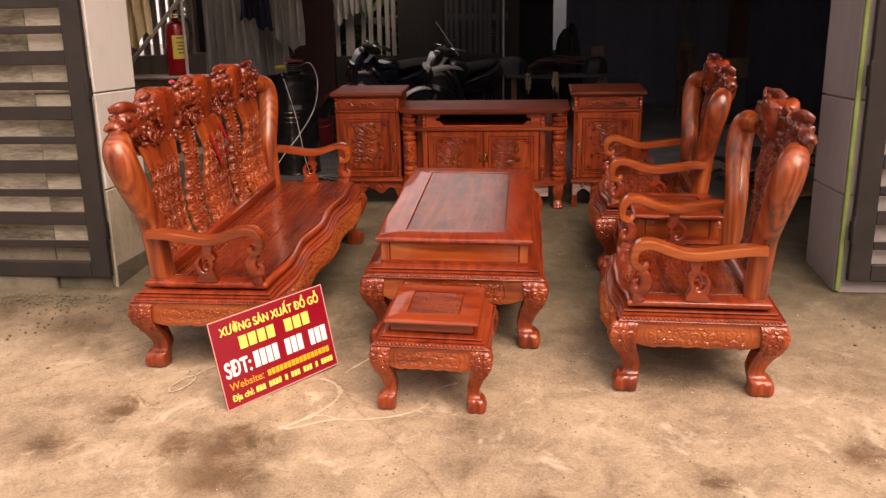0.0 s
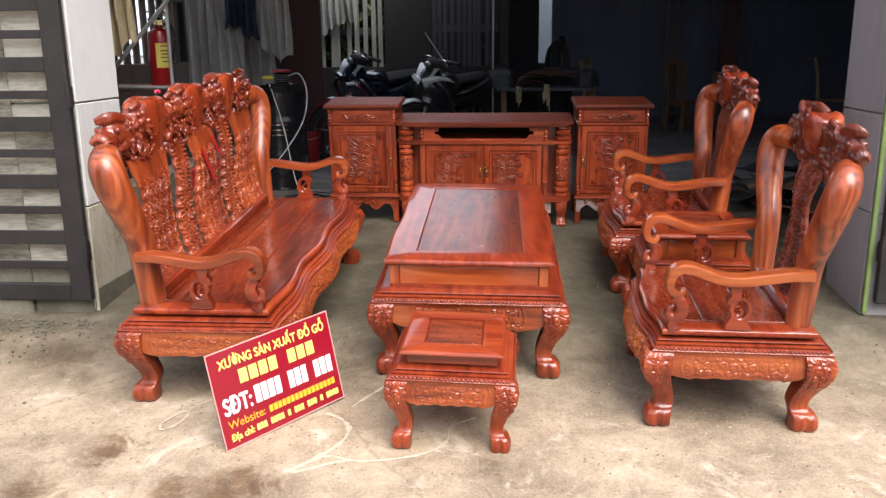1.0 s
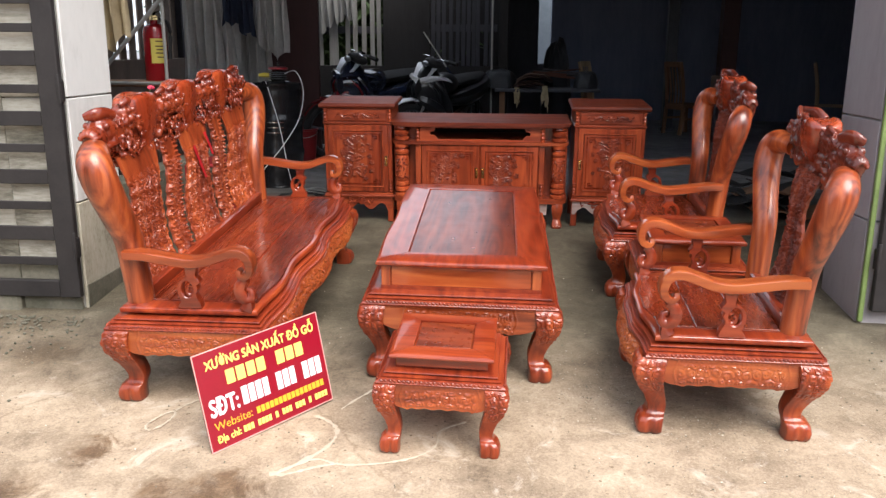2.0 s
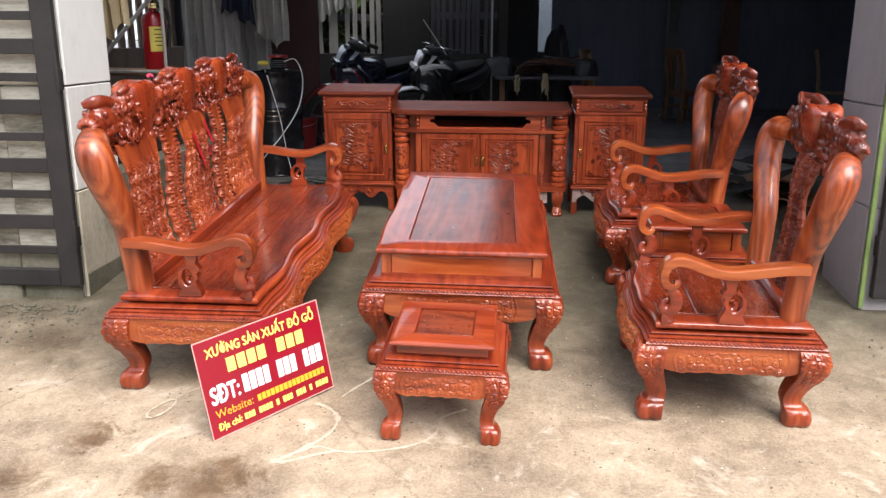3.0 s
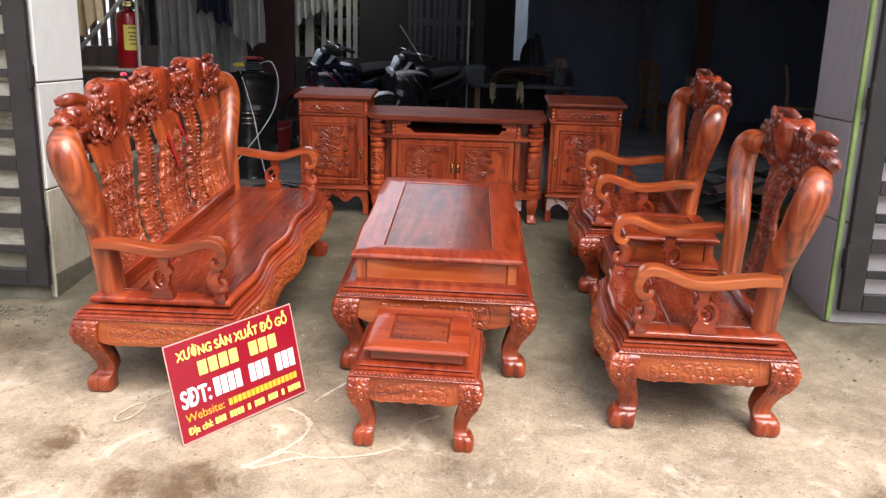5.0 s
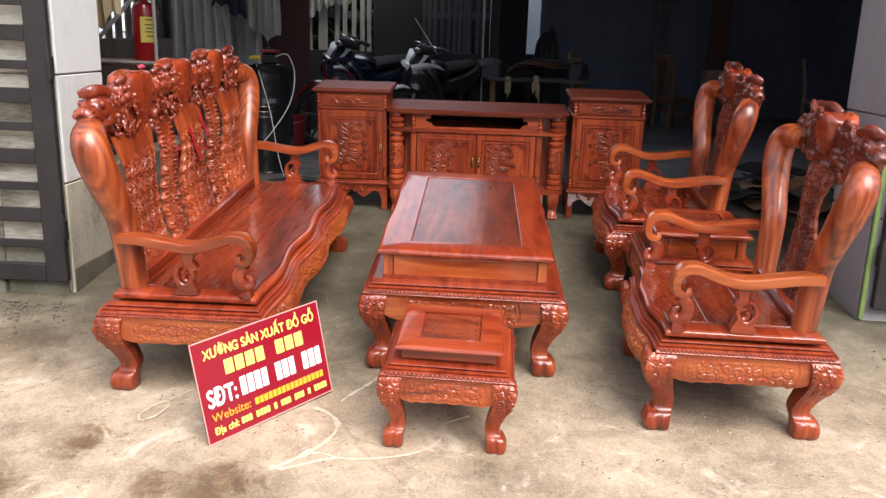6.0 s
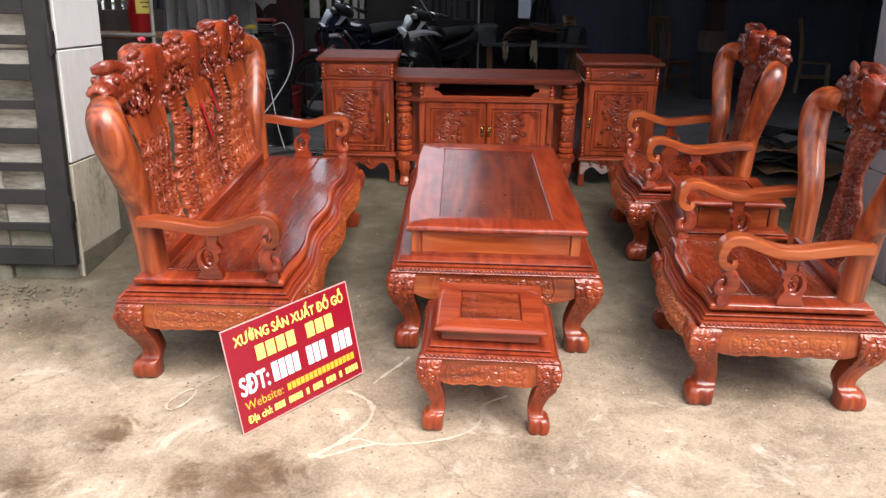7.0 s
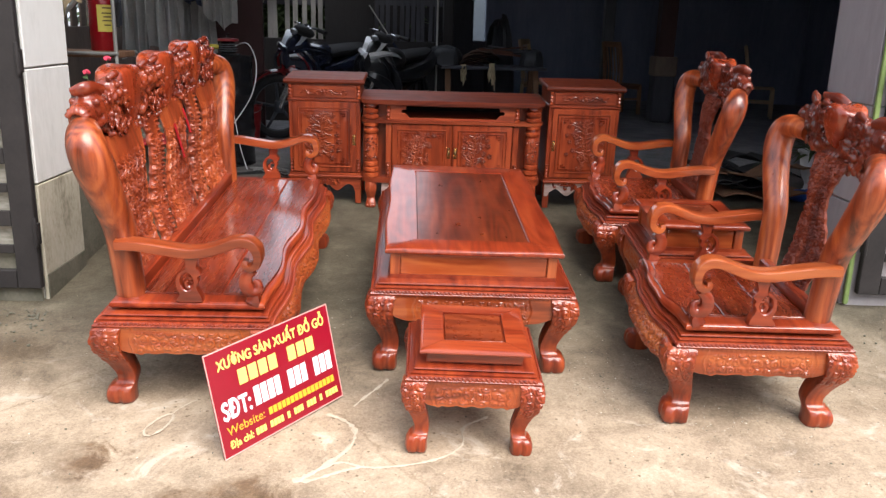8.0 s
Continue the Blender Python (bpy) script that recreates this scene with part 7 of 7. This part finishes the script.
# The thin pale conduit stands in for a narrow slit of light.
for nm, x, y, r, mat, lab in (("post", 2.46, 13.5, 0.08, dark_steel, "dark blue-grey steel post holding up the roof"), ("post", 2.93, 12.0, 0.11, maroon, "maroon timber post on a square plinth"), ("post", -0.262, 10.86, 0.012, steel, "thin pale steel strip standing in for a slit of light")):
    ob = thing(nm, pose(x, y, LEVEL), lab, "post", kind="structure")
    part("shaft", box(Shape(), -r, r, -r, r, 0, ROOF - LEVEL, 0.008), mat, ob)
    part("plinth", box(Shape(), -r - 0.03, r + 0.03, -r - 0.03, r + 0.03, 0, 0.64 if r > 0.1 else 0.06, 0.01), soot if r > 0.1 else dark_steel, ob)
    if r > 0.1:
        part("plinth_cap", box(Shape(), -r - 0.045, r + 0.045, -r - 0.045, r + 0.045, 0.635, 0.90, 0.012), brown_board, ob, "paler block at the top of the plinth")


def planter(m):
    """A white urn on a foot, with a leafy plant."""
    ob = thing("planter", m, "white plastic urn planter with a green leafy plant", "planter")
    part("urn", lathe(Shape(), [(0.0, 0.0), (0.10, 0.0), (0.105, 0.02), (0.05, 0.06), (0.045, 0.10), (0.075, 0.16), (0.10, 0.25), (0.105, 0.33), (0.125, 0.35), (0.13, 0.365), (0.12, 0.37), (0.10, 0.34), (0.0, 0.33)], seg=20), white_plastic, ob)
    rnd = random.Random(8)
    for k in range(26):
        s = Shape()
        a, up, long = rnd.uniform(0, 6.28), rnd.uniform(0.3, 1.3), rnd.uniform(0.18, 0.38)
        d = Vector((math.cos(a), math.sin(a), 0))
        pts = [Vector((0, 0, 0.33)) + d * long * u * (0.4 + 0.4 / up) + Vector((0, 0, long * (up * u - 0.7 * u * u))) for u in (0, 0.25, 0.5, 0.75, 1.0)]
        tube(s, pts, [0.004, 0.016, 0.022, 0.015, 0.002], 6, flat=0.15, steps=2)
        part("leaf", s, leafy, ob)
    return ob


planter(pose(2.68, 6.80, slope_z(6.80)))
rnd = random.Random(23)
for i in range(11):
    w, d = rnd.uniform(0.35, 0.75), rnd.uniform(0.12, 0.3)
    s = Shape()
    n = 8
    loft(s, [[(-w / 2 + w * j / n, -d / 2, 0.03 * math.sin(j * 1.1 + i)), (-w / 2 + w * j / n, d / 2, 0.03 * math.sin(j * 1.1 + i + 0.4)), (-w / 2 + w * j / n, d / 2, 0.012 + 0.03 * math.sin(j * 1.1 + i + 0.4)), (-w / 2 + w * j / n, -d / 2, 0.012 + 0.03 * math.sin(j * 1.1 + i))] for j in range(n + 1)])
    solid("board_scrap", s, black_rubber if i % 3 else raw_wood, pose(2.02 + rnd.uniform(-0.28, 0.26), 6.9 + rnd.uniform(-0.3, 0.3), LEVEL + 0.02 + i * 0.022, rnd.uniform(-4, 4), rnd.uniform(-4, 4), rnd.uniform(-40, 40)), "dark warped sheet in a heap of scraps", "scrap", "heap of scraps on the floor")
s = Shape()
ball(s, (0, 0, 0.05), (0.10, 0.07, 0.05), None, 12, 7)
tube(s, [(0.05, 0, 0.08), (0.09, 0.01, 0.10), (0.12, 0.02, 0.085)], [0.02, 0.022, 0.012], 8)
solid("plastic_bag", s, material("bright_blue_plastic", (0.02, 0.10, 0.45), 0.4), pose(2.52, 6.62, slope_z(6.62)), "crumpled bright blue plastic bag on the floor", "bag")

# ---- the sales board ----
su = Vector((0.381, 0.453, 0.012)).normalized()
sv = Vector((-0.071, 0.047, 0.395))
sv = (sv - su * sv.dot(su)).normalized()
sn = su.cross(sv)
board_m = RAMP @ Matrix.Translation(Vector((-1.160, 3.060, 0.001))) @ Matrix((su, sv, sn)).transposed().to_4x4()
SW, SH = 0.592, 0.400
board = thing("sign_board", board_m, "red sales board with yellow and white lettering, leaning on the bench", "sign")
sign_red = mottled("red_vinyl", [(0.3, (0.215, 0.003, 0.013)), (0.7, (0.27, 0.005, 0.019))], 2.0, 0.3, 0.02)
s = box(Shape(), 0, SW, 0, SH, -0.006, 0.0, 0.001)
panel_ob = part("panel", s, sign_red, board)
s = Shape()
for a, b, c, d in ((0, SW, 0, 0.004), (0, SW, SH - 0.004, SH), (0, 0.004, 0.0041, SH - 0.0041), (SW - 0.004, SW, 0.0041, SH - 0.0041)):
    box(s, a, b, c, d, -0.005, 0.0015, 0.0004)
part("edge_strip", s, material("pale_pink_edge", (0.65, 0.33, 0.30), 0.5), board, "pale cut edge of the board")
yellow = material("yellow_lettering", (0.85, 0.72, 0.16), 0.4)
white_ink = material("white_lettering", (0.85, 0.85, 0.85), 0.4)
amber = material("amber_lettering", (0.78, 0.40, 0.03), 0.4)


def words(text, x, y, size, wide, mat, fat):
    """A line of lettering on the board that is wide metres long; fat thickens its strokes."""
    c = bpy.data.curves.new("lettering", "FONT")
    c.body, c.size, c.extrude = text, size, 0.0003
    ob = new("lettering", c)
    bpy.context.view_layer.update()
    k = wide / max(0.01, ob.dimensions.x)
    flat = bpy.data.meshes.new_from_object(ob.evaluated_get(bpy.context.evaluated_depsgraph_get()))
    bpy.data.objects.remove(ob)
    s = Shape()
    vs, fs = [tuple(v.co) for v in flat.vertices], [tuple(p.vertices) for p in flat.polygons]
    for i, (dx, dy) in enumerate(((0, 0), (fat, 0), (-fat, 0), (0, fat), (0, -fat)) if fat else ((0, 0),)):
        s.add([(p[0] * k + x + dx, p[1] + y + dy, p[2] + 0.0009 + 0.0002 * i) for p in vs], fs)
    return part("lettering", s, mat, panel_ob)


def bars(x, y, wide, high, n, mat, spaces=()):
    """A word that is not spelled out: one plain bar a letter."""
    step = wide / n
    for i in range(n):
        if i not in spaces:
            part("bar", box(Shape(), x + i * step + step * 0.09, x + (i + 1) * step - step * 0.09, y, y + high, 0.0004, 0.0018, 0.0003), mat, panel_ob)


words("XƯỞNG SẢN XUẤT ĐỒ GỖ", 0.045, 0.325, 0.052, 0.515, yellow, 0.0016)
bars(0.120, 0.243, 0.375, 0.058, 8, yellow, (4,))
words("SĐT:", 0.028, 0.138, 0.098, 0.125, white_ink, 0.0026)
bars(0.172, 0.138, 0.395, 0.075, 12, white_ink, (4, 8))
words("Website:", 0.033, 0.080, 0.048, 0.170, amber, 0.0)
bars(0.222, 0.080, 0.340, 0.028, 16, amber)
words("Địa chỉ:", 0.033, 0.030, 0.038, 0.105, yellow, 0.0011)
bars(0.150, 0.030, 0.420, 0.026, 25, yellow, (3, 8, 10, 14, 18, 20))

# ---- marks and litter on the ramp ----
chalk = mottled("chalk", [(0.3, (0.36, 0.30, 0.22)), (0.6, (0.47, 0.40, 0.31)), (0.85, (0.60, 0.53, 0.44))], 30.0, 0.95, 0.2)


def chalk_line(pts, w):
    """A thin trail of pale powder on the ramp."""
    s = Shape()
    rows = smooth_path(pts, 8)
    loops = []
    rnd = random.Random(len(pts))
    for i, p in enumerate(rows):
        q = rows[min(i + 1, len(rows) - 1)] - rows[max(i - 1, 0)]
        q = q / (np.linalg.norm(q) + 1e-9)
        h = w * rnd.uniform(0.35, 1.5)
        loops.append([(p[0] - q[1] * h, p[1] + q[0] * h, 0.002), (p[0], p[1], 0.0046), (p[0] + q[1] * h, p[1] - q[0] * h, 0.002)])
    loft(s, loops)
    solid("chalk_mark", s, chalk, RAMP, "pale powder line drawn on the concrete", "chalk mark", "chalk marks on the ramp")


chalk_line([(-0.83, 3.385), (-0.765, 3.345), (-0.715, 3.28), (-0.712, 3.20), (-0.742, 3.12), (-0.81, 3.03), (-0.86, 2.975), (-0.90, 2.945), (-0.84, 2.95), (-0.74, 3.005), (-0.66, 3.035)], 0.009)
chalk_line([(-0.88, 2.948), (-0.76, 3.055), (-0.66, 3.03), (-0.565, 3.035), (-0.46, 3.06), (-0.36, 3.11), (-0.30, 3.19), (-0.29, 3.30), (-0.19, 3.38)], 0.007)
chalk_line([(-1.475, 3.215), (-1.500, 3.225), (-1.508, 3.27), (-1.475, 3.345), (-1.440, 3.372), (-1.425, 3.34), (-1.440, 3.27), (-1.470, 3.222)], 0.006)
chalk_line([(-1.435, 3.38), (-1.41, 3.43), (-1.37, 3.48)], 0.004)
chalk_line([(-0.73, 3.445), (-0.685, 3.53), (-0.64, 3.60), (-0.60, 3.675)], 0.006)
rnd = random.Random(31)
grit = Shape()
for i in range(760):
    if i < 120:
        x, y = rnd.uniform(-3.3, -2.15), 4.28 - abs(rnd.gauss(0, 0.28))
    elif i > 460:
        x, y = rnd.uniform(-3.6, -2.3), 4.33 - abs(rnd.gauss(0, 0.10))
    elif i < 160:
        x, y = rnd.uniform(1.7, 2.8), 4.3 - abs(rnd.gauss(0, 0.3))
    else:
        x, y = rnd.uniform(-2.4, 2.4), rnd.uniform(2.2, 5.2)
    r = rnd.uniform(0.003, 0.011 if i < 160 or i > 460 else 0.005)
    ball(grit, (x, y, r * 0.4 + 0.002), (r, r * rnd.uniform(0.5, 1), r * 0.6), (0, 0, rnd.uniform(0, 180)), 6, 4)
solid("grit", grit, mossy, RAMP, "grit, crumbs of cement and dead leaves along the wall", "grit", kind="stuff")

red_ribbon = material("red_satin", (0.46, 0.010, 0.018), 0.5)


def ribbon(pts, label):
    """A narrow red band that hangs through the back of the bench."""
    s, loops = Shape(), []
    for i, p in enumerate(smooth_path(pts, 5)):
        w = 0.013 + 0.002 * math.sin(i * 0.9)
        loops.append([(p[0] - 0.001, p[1] - w, p[2]), (p[0] + 0.001, p[1] - w, p[2]), (p[0] + 0.001, p[1] + w, p[2]), (p[0] - 0.001, p[1] + w, p[2])])
    loft(s, loops)
    solid("ribbon", s, red_ribbon, RAMP, label, "ribbon", "red ribbons on the bench")


ribbon([(-1.624, 4.344, 0.960), (-1.625, 4.385, 0.90), (-1.626, 4.435, 0.83), (-1.626, 4.478, 0.767)], "narrow red ribbon hanging down a carved splat")
ribbon([(-1.630, 4.514, 1.000), (-1.626, 4.545, 0.955), (-1.624, 4.572, 0.91), (-1.622, 4.597, 0.868)], "narrow red ribbon hanging between two carved splats")

# fine gravel scattered on the concrete, thicker in a few drifts
rnd = random.Random(77)
gravel = Shape()
drifts = ((0.42, 3.75, 0.16), (0.55, 3.45, 0.22), (1.0, 3.35, 0.20), (1.35, 2.95, 0.30), (0.2, 4.2, 0.25), (-0.75, 4.3, 0.3), (1.75, 3.4, 0.35), (-2.2, 3.7, 0.35), (0.5, 2.75, 0.45), (-0.6, 3.3, 0.4))
for i in range(2600):
    if i % 5:
        x, y, r = rnd.choice(drifts)
        x, y = rnd.gauss(x, r), rnd.gauss(y, r)
    else:
        x, y = rnd.uniform(-2.6, 2.6), rnd.uniform(2.1, 5.6)
    r = 0.0012 + 0.0026 * rnd.random() ** 3
    ball(gravel, (x, y, r * 0.3), (r * rnd.uniform(0.9, 1.7), r, r * 0.7), (0, 0, rnd.uniform(0, 180)), 5, 3)
specks = material("mixed_gravel", (0.2, 0.17, 0.13), 0.9)
geo = node(specks, "ShaderNodeNewGeometry")
shade = ramp(specks, [(0.0, (0.05, 0.043, 0.033)), (0.35, (0.14, 0.12, 0.09)), (0.65, (0.34, 0.29, 0.22)), (1.0, (0.62, 0.57, 0.49))])
link(specks, geo, "Random Per Island", shade, "Fac")
link(specks, shade, "Color", specks.node_tree.nodes["Principled BSDF"], "Base Color")
solid("gravel", gravel, specks, RAMP, "fine gravel and grit scattered on the concrete ramp", "gravel", kind="stuff")
